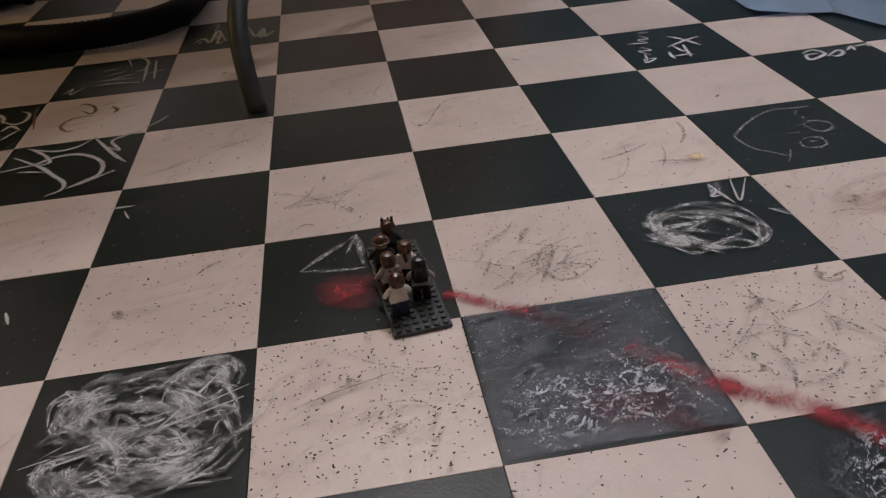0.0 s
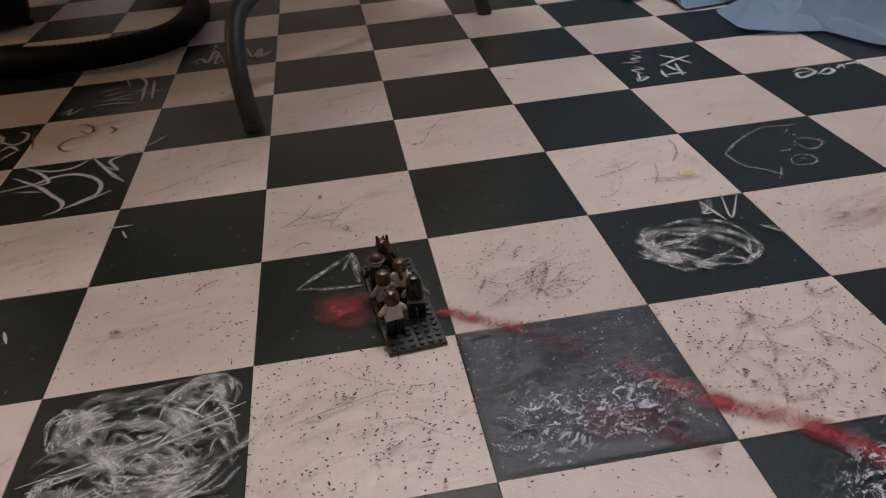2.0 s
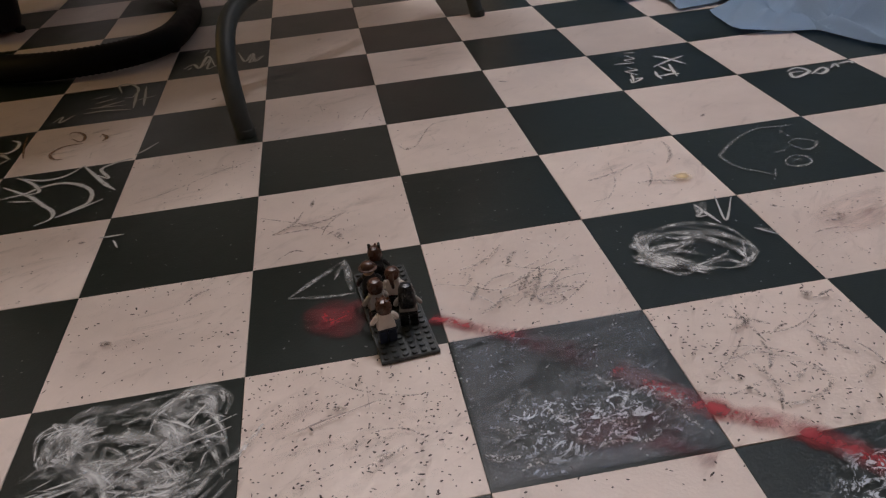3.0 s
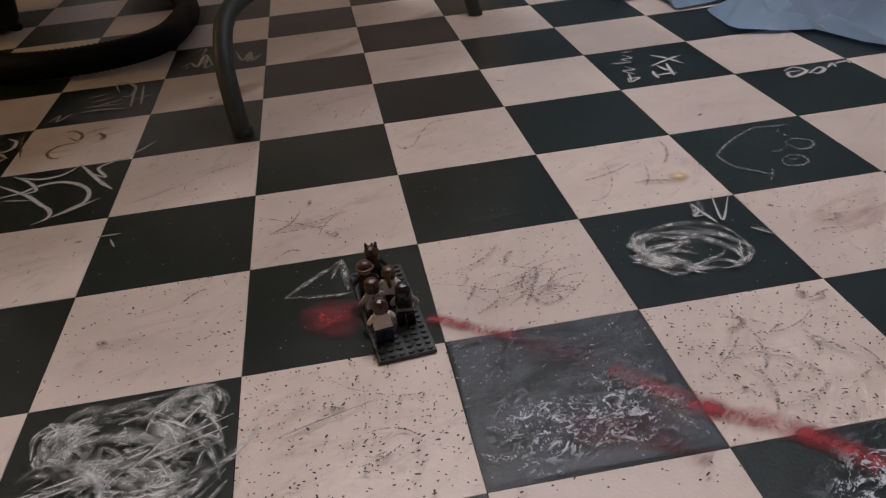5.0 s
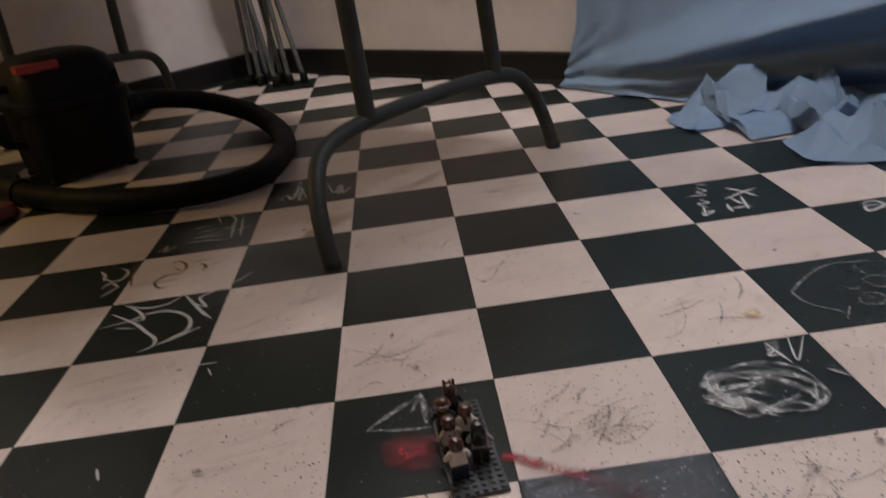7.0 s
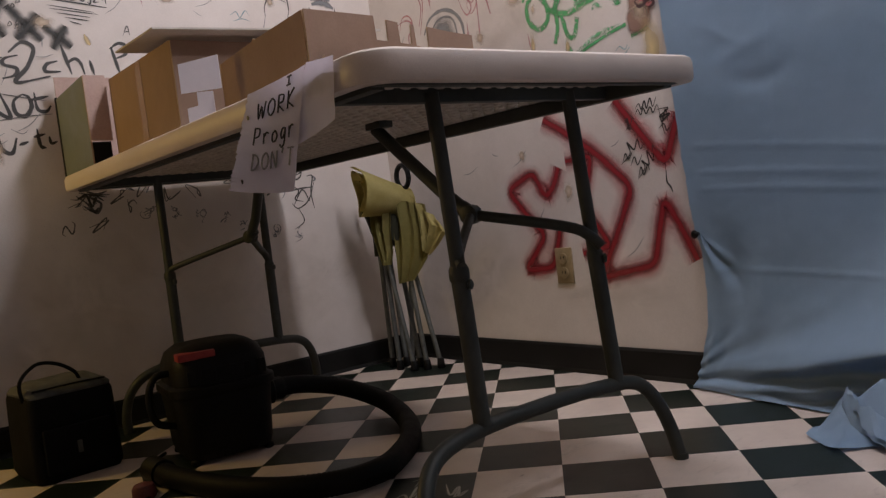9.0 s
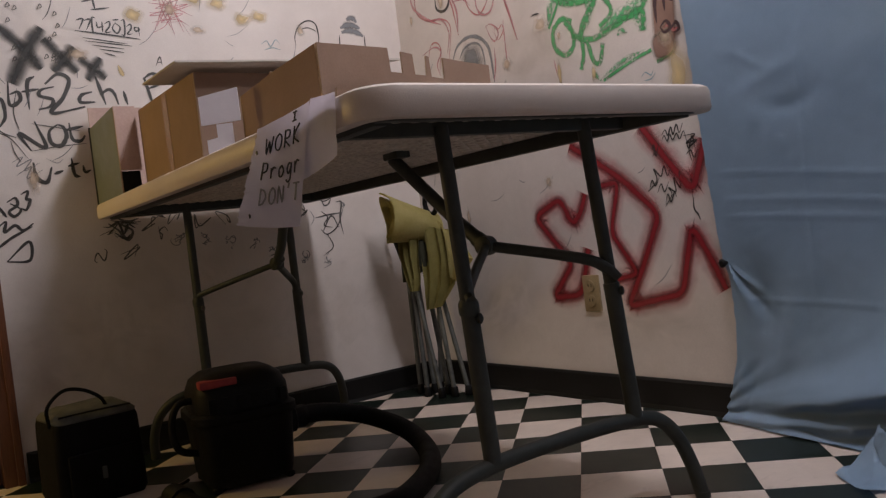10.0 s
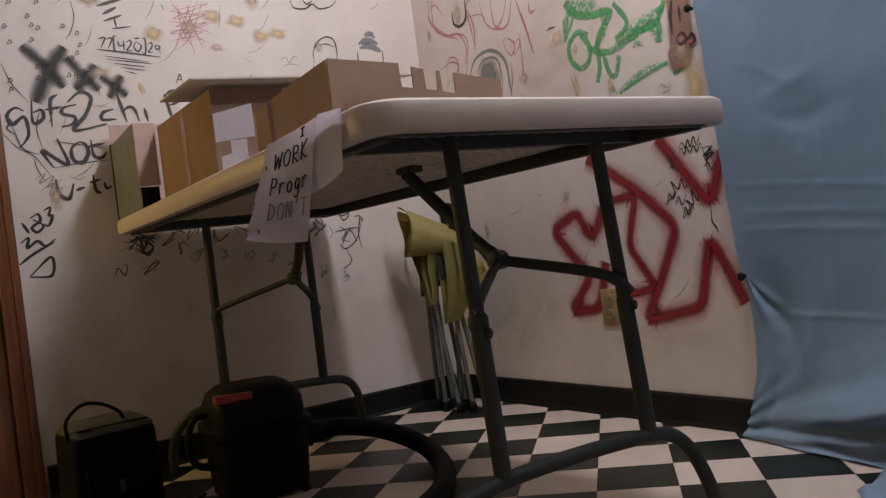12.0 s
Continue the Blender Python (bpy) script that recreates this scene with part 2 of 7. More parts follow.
M = {
    "chalk_rub": streaks("rubbed_chalk", (0.56, 0.58, 0.57), (0.40, 0.42, 0.42), [(45, 0.3, 22, 3.5, 0.55, 0.66), (110, 0.5, 60, 2.5, 0.56, 0.70)], (14, 0.32, 0.52), 0.95, 0.6),
    "chalk_worn": streaks("worn_chalk_patch", (0.60, 0.65, 0.70), (0.45, 0.49, 0.54), [(75, 0.55, 25, 2.2, 0.53, 0.61), (190, 0.6, -30, 1.5, 0.55, 0.63)], (12, 0.37, 0.52), 0.8, 0.45),
    "chalk_haze": streaks("chalk_haze", (0.40, 0.42, 0.42), (0.30, 0.32, 0.32), [(60, 0.2, 10, 1.0, 0.55, 0.85)], (16, 0.42, 0.75), 0.9, 0.8),
    "scuff_rub": streaks("dark_scuffs", (0.12, 0.08, 0.075), (0.20, 0.13, 0.12), [(60, 0.1, 25, 1.6, 0.62, 0.74), (70, 0.12, -45, 1.6, 0.63, 0.75)], (14, 0.42, 0.65), 0.7, 0.5),
    "pink_rub": streaks("faint_brown_smears", (0.36, 0.22, 0.19), (0.44, 0.28, 0.24), [(26, 0.2, 30, 1.2, 0.52, 0.80)], (9, 0.40, 0.75), 0.6, 0.8),
    "red_rub": streaks("red_chalk_rub", (0.46, 0.075, 0.09), (0.26, 0.03, 0.04), [(60, 0.35, 15, 0.8, 0.32, 0.60), (160, 0.5, -20, 0.5, 0.40, 0.64)], (20, 0.20, 0.50), 0.95, 0.85),
    "red_rub_faint": streaks("thin_red_chalk_rub", (0.26, 0.026, 0.042), (0.16, 0.014, 0.022), [(80, 0.3, 15, 0.8, 0.36, 0.72)], (22, 0.28, 0.62), 0.95, 0.9),
    # chalk dust plus the lamp's blue-grey sheen, painted as pale colour
    "chalk_sheen": streaks("grey_chalk_sheen", (0.42, 0.46, 0.52), (0.19, 0.21, 0.245), [(26, 0.6, 20, 1.5, 0.36, 1.0), (95, 0.45, 25, 2.2, 0.50, 0.78), (260, 0.8, -30, 1.0, 0.51, 0.72)], (13, 0.24, 0.58), 0.30, 0.04),
    "wall_grime": streaks("wall_grime", (0.33, 0.26, 0.17), (0.42, 0.34, 0.24), [(7, 0.6, 80, 1.4, 0.34, 0.95), (40, 0.4, 70, 1.0, 0.55, 0.95)], (5, 0.30, 0.85), 0.7, 1.0),
    "tile_dark": tile_material("dark_green_vinyl", (0.003, 0.0078, 0.0052), (0.008, 0.0145, 0.0108), (0.034, 0.040, 0.035), (0.25, 0.40), 0.38),
    "tile_light": tile_material("cream_vinyl", (0.62, 0.525, 0.465), (0.755, 0.65, 0.58), (0.20, 0.14, 0.12), (0.25, 0.40), 0.5),
    "grout": surface("floor_joint", (0.02, 0.018, 0.015), (0.05, 0.04, 0.035)),
    "wall": surface("white_wall_paint", (0.61, 0.55, 0.515), (0.75, 0.69, 0.655), 3.0, (0.45, 0.65), grain=0.12, fine=260, distance=0.0008),
    "far_wall": surface("tan_wall_paint", (0.24, 0.20, 0.17), (0.32, 0.27, 0.23), 3.0, (0.5, 0.7)),
    "ceiling": surface("ceiling_paint", (0.24, 0.23, 0.21), (0.31, 0.29, 0.27), 4.0),
    "baseboard": surface("black_rubber_base", (0.004, 0.004, 0.004), (0.010, 0.0095, 0.009), 10, (0.45, 0.65), gloss=0.25),
    "table_top": surface("off_white_plastic", (0.58, 0.50, 0.45), (0.66, 0.58, 0.53), 7, (0.35, 0.55), grain=0.1, fine=500),
    "table_under": surface("underside_plastic", (0.58, 0.51, 0.45), (0.72, 0.65, 0.58), 16, (0.5, 0.7), grain=0.4, fine=90, distance=0.003),
    "table_metal": surface("grey_powder_coated_steel", (0.026, 0.031, 0.029), (0.048, 0.054, 0.049), 30, (0.4, 0.6), 0.0, fine=600, gloss=0.4),
    "cardboard": surface("brown_cardboard", (0.26, 0.165, 0.115), (0.33, 0.22, 0.16), 9, (0.75, 0.9), grain=0.10, fine=260),
    "cardboard_cut": surface("cut_cardboard_edge", (0.42, 0.30, 0.20), (0.52, 0.39, 0.27), 80, (0.8, 0.9)),
    "tape": surface("packing_tape", (0.33, 0.20, 0.12), (0.40, 0.26, 0.16), 20, (0.15, 0.3)),
    "paper": surface("white_paper", (0.80, 0.77, 0.86), (0.88, 0.855, 0.93), 20, (0.7, 0.85), grain=0.06, fine=600, coord="Object"),
    "ink": surface("black_marker_ink", (0.015, 0.014, 0.018), (0.04, 0.04, 0.045), 100),
    "grey_ink": surface("grey_pencil", (0.2, 0.2, 0.21), (0.3, 0.3, 0.31), 100),
    "black_plastic": surface("black_moulded_plastic", (0.003, 0.003, 0.0035), (0.008, 0.0075, 0.0075), 14, (0.45, 0.65), fine=500, gloss=0.2),
    "black_cloth": surface("black_nylon", (0.003, 0.003, 0.0035), (0.009, 0.009, 0.009), 20, (0.75, 0.9), grain=0.4, fine=900, gloss=0.15),
    "grey_cloth": surface("dusty_grey_nylon", (0.04, 0.042, 0.04), (0.11, 0.11, 0.10), 25, (0.75, 0.9), grain=0.4, fine=700),
    "red_label": surface("red_label", (0.24, 0.02, 0.02), (0.42, 0.05, 0.045), 30, (0.4, 0.6)),
    "red_dull": surface("dull_dark_red_plastic", (0.07, 0.012, 0.012), (0.14, 0.025, 0.022), 60, (0.5, 0.7)),
    "hose": surface("black_hose", (0.0025, 0.0025, 0.003), (0.006, 0.006, 0.006), 30, (0.5, 0.7), gloss=0.12),
    "chair_steel": surface("grey_steel_tube", (0.09, 0.10, 0.10), (0.20, 0.21, 0.20), 30, (0.3, 0.5), 0.5, fine=700),
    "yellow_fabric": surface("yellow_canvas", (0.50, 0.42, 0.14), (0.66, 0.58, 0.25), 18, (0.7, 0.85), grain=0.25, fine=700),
    # darker copy of the yellow canvas, with its shade put into the colour
    "shaded_fabric": surface("shaded_yellow_canvas", (0.30, 0.26, 0.075), (0.43, 0.38, 0.14), 18, (0.7, 0.85), grain=0.25, fine=700),
    "olive_fabric": surface("dark_olive_canvas", (0.05, 0.05, 0.03), (0.10, 0.10, 0.06), 18, (0.7, 0.85), grain=0.25, fine=700),
    "blue_fabric": surface("blue_backdrop_cloth", (0.345, 0.495, 0.670), (0.412, 0.570, 0.755), 5, (0.45, 0.62), grain=0.16, fine=900),
    "outlet": surface("almond_outlet_plastic", (0.25, 0.185, 0.10), (0.35, 0.265, 0.15), 30, (0.35, 0.5)),
    "wood": surface("brown_door_wood", (0.10, 0.035, 0.018), (0.21, 0.085, 0.04), 9, (0.35, 0.5), grain=0.35, fine=60, stretch=(6, 6, 0.5)),
    "grey_green": surface("grey_green_card", (0.10, 0.12, 0.105), (0.17, 0.185, 0.16), 20, (0.3, 0.6)),
    "pink_card": surface("pale_pink_card", (0.50, 0.34, 0.29), (0.58, 0.42, 0.36), 20, (0.5, 0.7)),
    "plate": surface("dark_grey_toy_plastic", (0.028, 0.034, 0.034), (0.045, 0.052, 0.052), 60, (0.25, 0.4), fine=900),
    "toy_white": surface("white_toy_plastic", (0.66, 0.60, 0.54), (0.74, 0.68, 0.62), 90, (0.25, 0.35), coord="Object"),
    "toy_grey": surface("grey_toy_plastic", (0.30, 0.28, 0.26), (0.40, 0.37, 0.34), 90, (0.25, 0.35), coord="Object"),
    "toy_blue": surface("dark_blue_toy_plastic", (0.012, 0.02, 0.045), (0.02, 0.03, 0.06), 90, (0.25, 0.35), coord="Object"),
    "toy_black": surface("black_toy_plastic", (0.008, 0.008, 0.009), (0.015, 0.015, 0.016), 90, (0.2, 0.35), coord="Object"),
    "toy_brown": surface("brown_toy_plastic", (0.055, 0.022, 0.012), (0.09, 0.038, 0.02), 90, (0.2, 0.35), coord="Object"),
    "toy_skin": surface("tan_toy_plastic", (0.40, 0.24, 0.14), (0.48, 0.30, 0.18), 90, (0.25, 0.35), coord="Object"),
    "dust": surface("pale_chalk_dust", (0.16, 0.17, 0.165), (0.36, 0.37, 0.36), 60, (0.9, 0.95)),
    "speck": surface("dirt_specks", (0.02, 0.014, 0.012), (0.07, 0.05, 0.045), 40, (0.6, 0.8)),
    "pale_card": surface("pale_grey_card", (0.50, 0.46, 0.42), (0.60, 0.56, 0.51), 12, (0.7, 0.85)),
    "chalk": paint("white_chalk", (0.60, 0.61, 0.60), 0.60, 0.6, 0.95),
    "chalk_thin": paint("worn_white_chalk", (0.55, 0.56, 0.56), 0.28, 0.7, 0.95, 380),
    "chalk_hand": paint("smeared_white_chalk", (0.70, 0.71, 0.70), 0.5, 0.7, 0.95, 420, (0.58, 0.60, 0.60), True),
    "spray_red": paint("red_spray_paint", (0.30, 0.016, 0.028), 0.95, 0.9, 0.5, deep=(0.21, 0.010, 0.018)),
    "spray_mist": paint("red_overspray", (0.62, 0.10, 0.12), 0.42, 1.0, 0.6, 900),
    "scuff_dark": paint("dark_shoe_scuff", (0.075, 0.055, 0.055), 0.33, 1.0, 0.7, 330),
    "spray_black": paint("black_spray_paint", (0.03, 0.03, 0.028), 0.85, 0.9, 0.6),
    "spray_green": paint("green_paint", (0.05, 0.33, 0.10), 0.52, 0.6, 0.45, 90, (0.09, 0.42, 0.16)),
    "brown_paint": paint("brown_torn_patch", (0.20, 0.11, 0.085), 0.85, 0.35, 0.7, 60, (0.32, 0.20, 0.15)),
    "stain_faint": paint("faint_wall_stain", (0.56, 0.44, 0.31), 0.60, 1.0, 0.7, 25, (0.58, 0.46, 0.36)),
    "marker": paint("black_marker", (0.035, 0.032, 0.03), 0.92, 0.3, 0.5, 300),
    "marker_thin": paint("faded_marker", (0.10, 0.095, 0.09), 0.6, 0.4, 0.6, 300),
    "marker_grey": paint("grey_marker", (0.24, 0.25, 0.27), 0.6, 0.7, 0.6, 200),
    "marker_red": paint("red_marker", (0.62, 0.20, 0.20), 0.5, 0.5, 0.6, 200),
    "marker_pink": paint("faded_pink_marker", (0.66, 0.24, 0.27), 0.48, 0.8, 0.6, 200),
    "scuff": paint("dark_scuff", (0.14, 0.095, 0.085), 0.26, 0.9, 0.7, 260),
    "stain": paint("yellow_stain", (0.60, 0.44, 0.19), 0.75, 1.0, 0.6, 18, (0.64, 0.50, 0.26)),
    "dirt_spot": paint("dark_dirt_spot", (0.10, 0.065, 0.05), 0.42, 0.8, 0.7, 160),
    "tile_bare": paint("bare_dark_tile", (0.008, 0.013, 0.010), 0.85, 0.4, 0.4, 300),
    "marker_teal": paint("faded_teal_pen", (0.25, 0.45, 0.50), 0.5, 0.5, 0.6, 200),
    "green_thin": paint("thin_green_paint", (0.10, 0.44, 0.19), 0.38, 0.7, 0.45, 70, (0.07, 0.36, 0.13)),
    "sticker_ink": paint("dark_sticker_print", (0.07, 0.035, 0.04), 0.85, 0.3, 0.6, 120),
    "brown_pen": paint("brown_scrawl", (0.24, 0.13, 0.07), 0.5, 0.6, 0.7, 200),
}


# ---- mesh helpers ----
def mesh_object(name, bm, mats, parent=None, smooth=True):
    me = bpy.data.meshes.new(name)
    bm.normal_update()
    bm.to_mesh(me)
    bm.free()
    for m in mats if isinstance(mats, (list, tuple)) else [mats]:
        me.materials.append(m)
    if smooth:
        me.shade_smooth()
        me.set_sharp_from_angle(angle=radians(38))
    ob = new(name, me)
    if parent:
        ob.parent = parent
    return ob


def part(name, bm, material, parent, label="", smooth=True):
    ob = mesh_object(name, bm, material, parent, smooth)
    if label:
        ob["label"] = label
    return ob


def thing(name, place=(0, 0, 0), turn=0.0, **tags):
    ob = new(name)
    ob.empty_display_size = 0.05
    ob.matrix_world = pose(*place, 0, 0, turn)
    return tagged(ob, **tags)


def add_box(bm, x0, x1, y0, y1, z0, z1, bevel=0.0, segments=2, mat=0, m=None):
    r = bmesh.ops.create_cube(bm, size=1.0)
    vs = r["verts"]
    for v in vs:
        v.co = Vector(((x0 + x1) / 2 + v.co.x * (x1 - x0), (y0 + y1) / 2 + v.co.y * (y1 - y0), (z0 + z1) / 2 + v.co.z * (z1 - z0)))
    faces = {f for v in vs for f in v.link_faces}
    if bevel:
        edges = {e for f in faces for e in f.edges}
        r = bmesh.ops.bevel(bm, geom=list(edges), offset=bevel, segments=segments, affect="EDGES", profile=0.6)
        vs = list({v for f in r["faces"] for v in f.verts} | {v for v in vs if v.is_valid})
        faces = {f for v in vs for f in v.link_faces}
    for f in faces:
        f.material_index = mat
    if m:
        bmesh.ops.transform(bm, matrix=m, verts=vs)
    return bm


def box(x0, x1, y0, y1, z0, z1, bevel=0.0, segments=2):
    return add_box(bmesh.new(), x0, x1, y0, y1, z0, z1, bevel, segments)


def smooth_path(points, steps=8):
    """Catmull-Rom through the points."""
    p = [Vector(q) for q in points]
    p = [p[0] * 2 - p[1]] + p + [p[-1] * 2 - p[-2]]
    out = []
    for i in range(1, len(p) - 2):
        a, b, c, d = p[i - 1:i + 3]
        for k in range(steps):
            s = k / steps
            out.append(0.5 * (2 * b + (c - a) * s + (2 * a - 5 * b + 4 * c - d) * s * s + (3 * b - a - 3 * c + d) * s ** 3))
    return out + [p[-2]]


def add_tube(bm, points, radius, sides=12, steps=6, mat=0, rib=0.0, radii=None):
    path = smooth_path(points, steps) if steps > 1 else [Vector(q) for q in points]
    rings, side = [], None
    for i, q in enumerate(path):
        d = (path[min(i + 1, len(path) - 1)] - path[max(i - 1, 0)]).normalized()
        if side is None:
            side = d.cross(Vector((0.31, 0.2, 0.93)))
            if side.length < 1e-3:
                side = d.cross(Vector((1, 0, 0)))
        side = (side - d * side.dot(d)).normalized()
        up = d.cross(side)
        r = radius * (1 + (rib if i % 2 else -rib))
        if radii:
            r = radii[0] + (radii[1] - radii[0]) * i / (len(path) - 1)
        rings.append([bm.verts.new(q + r * (math.cos(a) * side + math.sin(a) * up)) for a in (2 * math.pi * k / sides for k in range(sides))])
    for a, b in zip(rings, rings[1:]):
        for k in range(sides):
            f = bm.faces.new((a[k], a[(k + 1) % sides], b[(k + 1) % sides], b[k]))
            f.material_index = mat
    for ring in (rings[0][::-1], rings[-1]):
        f = bm.faces.new(ring)
        f.material_index = mat
    return bm


def tube(points, radius, **kw):
    return add_tube(bmesh.new(), points, radius, **kw)


def add_lathe(bm, profile, m=None, sides=20, mat=0):
    """A turned shape from (radius, height) pairs, round z."""
    rings = [[bm.verts.new((r * math.cos(2 * math.pi * k / sides), r * math.sin(2 * math.pi * k / sides), z)) for k in range(sides)] for r, z in profile]
    faces = []
    for a, b in zip(rings, rings[1:]):
        faces += [bm.faces.new((a[k], a[(k + 1) % sides], b[(k + 1) % sides], b[k])) for k in range(sides)]
    faces += [bm.faces.new(rings[0][::-1]), bm.faces.new(rings[-1])]
    for f in faces:
        f.material_index = mat
    if m:
        bmesh.ops.transform(bm, matrix=m, verts=[v for r in rings for v in r])
    return bm


def rounded_outline(x0, x1, y0, y1, r, n=6):
    pts = []
    for cx, cy, a0 in ((x1 - r, y1 - r, 0), (x0 + r, y1 - r, 90), (x0 + r, y0 + r, 180), (x1 - r, y0 + r, 270)):
        pts += [(cx + r * math.cos(radians(a0 + 90 * k / n)), cy + r * math.sin(radians(a0 + 90 * k / n))) for k in range(n + 1)]
    return pts


def loft(bm, loops, mat=0, cap=(True, True)):
    """Joins loops of equally many points into one skin."""
    rings = [[bm.verts.new(p) for p in loop] for loop in loops]
    n = len(rings[0])
    for a, b in zip(rings, rings[1:]):
        for k in range(n):
            bm.faces.new((a[k], a[(k + 1) % n], b[(k + 1) % n], b[k])).material_index = mat
    if cap[0]:
        bm.faces.new(rings[0][::-1]).material_index = mat
    if cap[1]:
        bm.faces.new(rings[-1]).material_index = mat
    return bm


# ---- room ----
def slab(name, x0, x1, y0, y1, z0, z1, mat, **tags):
    return tagged(mesh_object(name, box(x0, x1, y0, y1, z0, z1), mat, smooth=False), kind="structure", **tags)


floor = slab("floor", WEST - 0.1, EAST + 0.1, SOUTH - 0.1, NORTH + 0.1, -0.12, -0.003, M["grout"], label="checkered vinyl tile floor, dark green and cream, scuffed and chalked", category="floor")
ceiling = slab("ceiling", WEST - 0.1, EAST + 0.1, SOUTH - 0.1, NORTH + 0.1, HIGH, HIGH + 0.1, M["ceiling"], label="plain painted ceiling", category="ceiling")
wall_north = slab("wall_north", WEST - 0.1, EAST + 0.1, NORTH, NORTH + 0.1, -0.003, HIGH, M["wall"], label="off-white painted wall with red and green graffiti", category="wall")
DOOR0, DOOR1, DOORH = -0.80, 0.02, 2.03
bm = bmesh.new()
add_box(bm, WEST - 0.1, WEST, DOOR1, NORTH, -0.003, HIGH)
add_box(bm, WEST - 0.1, WEST, SOUTH, DOOR0, -0.003, HIGH)
add_box(bm, WEST - 0.1, WEST, DOOR0, DOOR1, DOORH, HIGH)
wall_west = tagged(mesh_object("wall_west", bm, M["wall"], smooth=False), "off-white painted wall covered with black marker writing", "wall", kind="structure")
wall_south = slab("wall_south", WEST - 0.1, EAST + 0.1, SOUTH - 0.1, SOUTH, -0.003, HIGH, M["far_wall"], label="plain tan painted wall", category="wall")
wall_east = slab("wall_east", EAST, EAST + 0.1, SOUTH, NORTH, -0.003, HIGH, M["far_wall"], label="plain tan painted wall", category="wall")


def baseboard(x0, x1, y0, y1, axis):
    bm = bmesh.new()
    h, d = 0.084, 0.012
    prof = [(0, 0), (d + 0.006, 0), (d, 0.012), (d, h - 0.006), (d - 0.004, h), (0, h)]
    if axis == "x":
        loft(bm, [[(x, NORTH - p, z) for p, z in prof] for x in np.linspace(x0, x1, 12)])
    else:
        loft(bm, [[(WEST + p, y, z) for p, z in prof] for y in np.linspace(y0, y1, 12)])
    bmesh.ops.recalc_face_normals(bm, faces=bm.faces)
    ob = mesh_object("baseboard", bm, M["baseboard"], smooth=False)
    return tagged(ob, "black rubber baseboard along the wall", "baseboard", kind="structure")


baseboard(WEST + 0.02, EAST, 0, 0, "x")
baseboard(0, 0, 0.075, NORTH - 0.02, "y")

# door in the west wall
door = tagged(mesh_object("door_1", box(WEST - 0.06, WEST - 0.02, DOOR0 + 0.02, DOOR1 - 0.012, 0.005, DOORH - 0.01, 0.004), M["wood"], smooth=False), "dark brown wooden door, closed, in a brown frame", "door", kind="structure")
for name, y0, y1, z0, z1 in (("door_casing", DOOR1 - 0.008, DOOR1 + 0.045, 0, DOORH + 0.05), ("door_casing", DOOR0 - 0.045, DOOR0 + 0.008, 0, DOORH + 0.05)):
    bm = box(WEST - 0.1, WEST + 0.016, y0, y1, z0, z1, 0.004)
    add_box(bm, WEST + 0.001, WEST + 0.026, y1 - 0.02 if y0 > -0.5 else y0, y1 if y0 > -0.5 else y0 + 0.02, z0, z1, 0.004)
    part(name, bm, M["wood"], door)
part("door_casing", box(WEST - 0.1, WEST + 0.016, DOOR0 + 0.009, DOOR1 - 0.009, DOORH, DOORH + 0.05, 0.004), M["wood"], door)
part("door_knob", add_lathe(bmesh.new(), [(0.012, 0), (0.012, 0.03), (0.026, 0.04), (0.028, 0.055), (0.02, 0.066), (0.004, 0.068)], pose(WEST - 0.02, DOOR0 + 0.09, 0.98, 0, 90, 0)), M["chair_steel"], door, "steel knob")

# ---- folding table ----
TX0, TX1, TY0, TY1 = -1.985, -0.30, 0.298, 1.0
TZ = 0.745
table = thing("folding_table", (-1.14, 0.65, 0), label="long white plastic folding table with dark grey steel legs", category="table")
to_table = table.matrix_world.inverted()


def table_part(name, bm, mat, label="", smooth=True, under=None):
    bmesh.ops.transform(bm, matrix=to_table, verts=bm.verts)
    return part(name, bm, mat, under or table, label, smooth)


def tabletop():
    bm = bmesh.new()
    lv = []
    for inset, z, r in ((0.004, TZ - 0.044, 0.05), (0.0, TZ - 0.038, 0.055), (0.0, TZ - 0.012, 0.055), (0.003, TZ - 0.004, 0.053), (0.010, TZ, 0.048)):
        lv.append([(x, y, z) for x, y in rounded_outline(TX0 + inset, TX1 - inset, TY0 + inset, TY1 - inset, r)])
    inner = [[(x, y, z) for x, y in rounded_outline(TX0 + i, TX1 - i, TY0 + i, TY1 - i, 0.04)] for i, z in ((0.032, TZ - 0.020), (0.026, TZ - 0.044))]
    loft(bm, inner + lv, 0, (True, True))
    for f in bm.faces:
        c = f.calc_center_median()
        if TX0 + 0.03 < c.x < TX1 - 0.03 and TY0 + 0.03 < c.y < TY1 - 0.03 and c.z < TZ - 0.01:
            f.material_index = 1
    bmesh.ops.recalc_face_normals(bm, faces=bm.faces)
    return table_part("tabletop", bm, [M["table_top"], M["table_under"]])


tabletop()


def waffle():
    """Moulded ribs on the underside."""
    bm = bmesh.new()
    nx, ny = 42, 17
    for i in range(nx):
        for j in range(ny):
            x, y = TX0 + 0.06 + (TX1 - TX0 - 0.12) * (i + 0.5) / nx, TY0 + 0.07 + (TY1 - TY0 - 0.14) * (j + 0.5) / ny
            add_lathe(bm, [(0.0145, TZ - 0.0195), (0.011, TZ - 0.0235), (0.004, TZ - 0.0245)], Matrix.Translation((x, y, 0)), 8)
    bmesh.ops.recalc_face_normals(bm, faces=bm.faces)
    return tagged(table_part("waffle_panel", bm, M["table_under"]), kind="stuff")


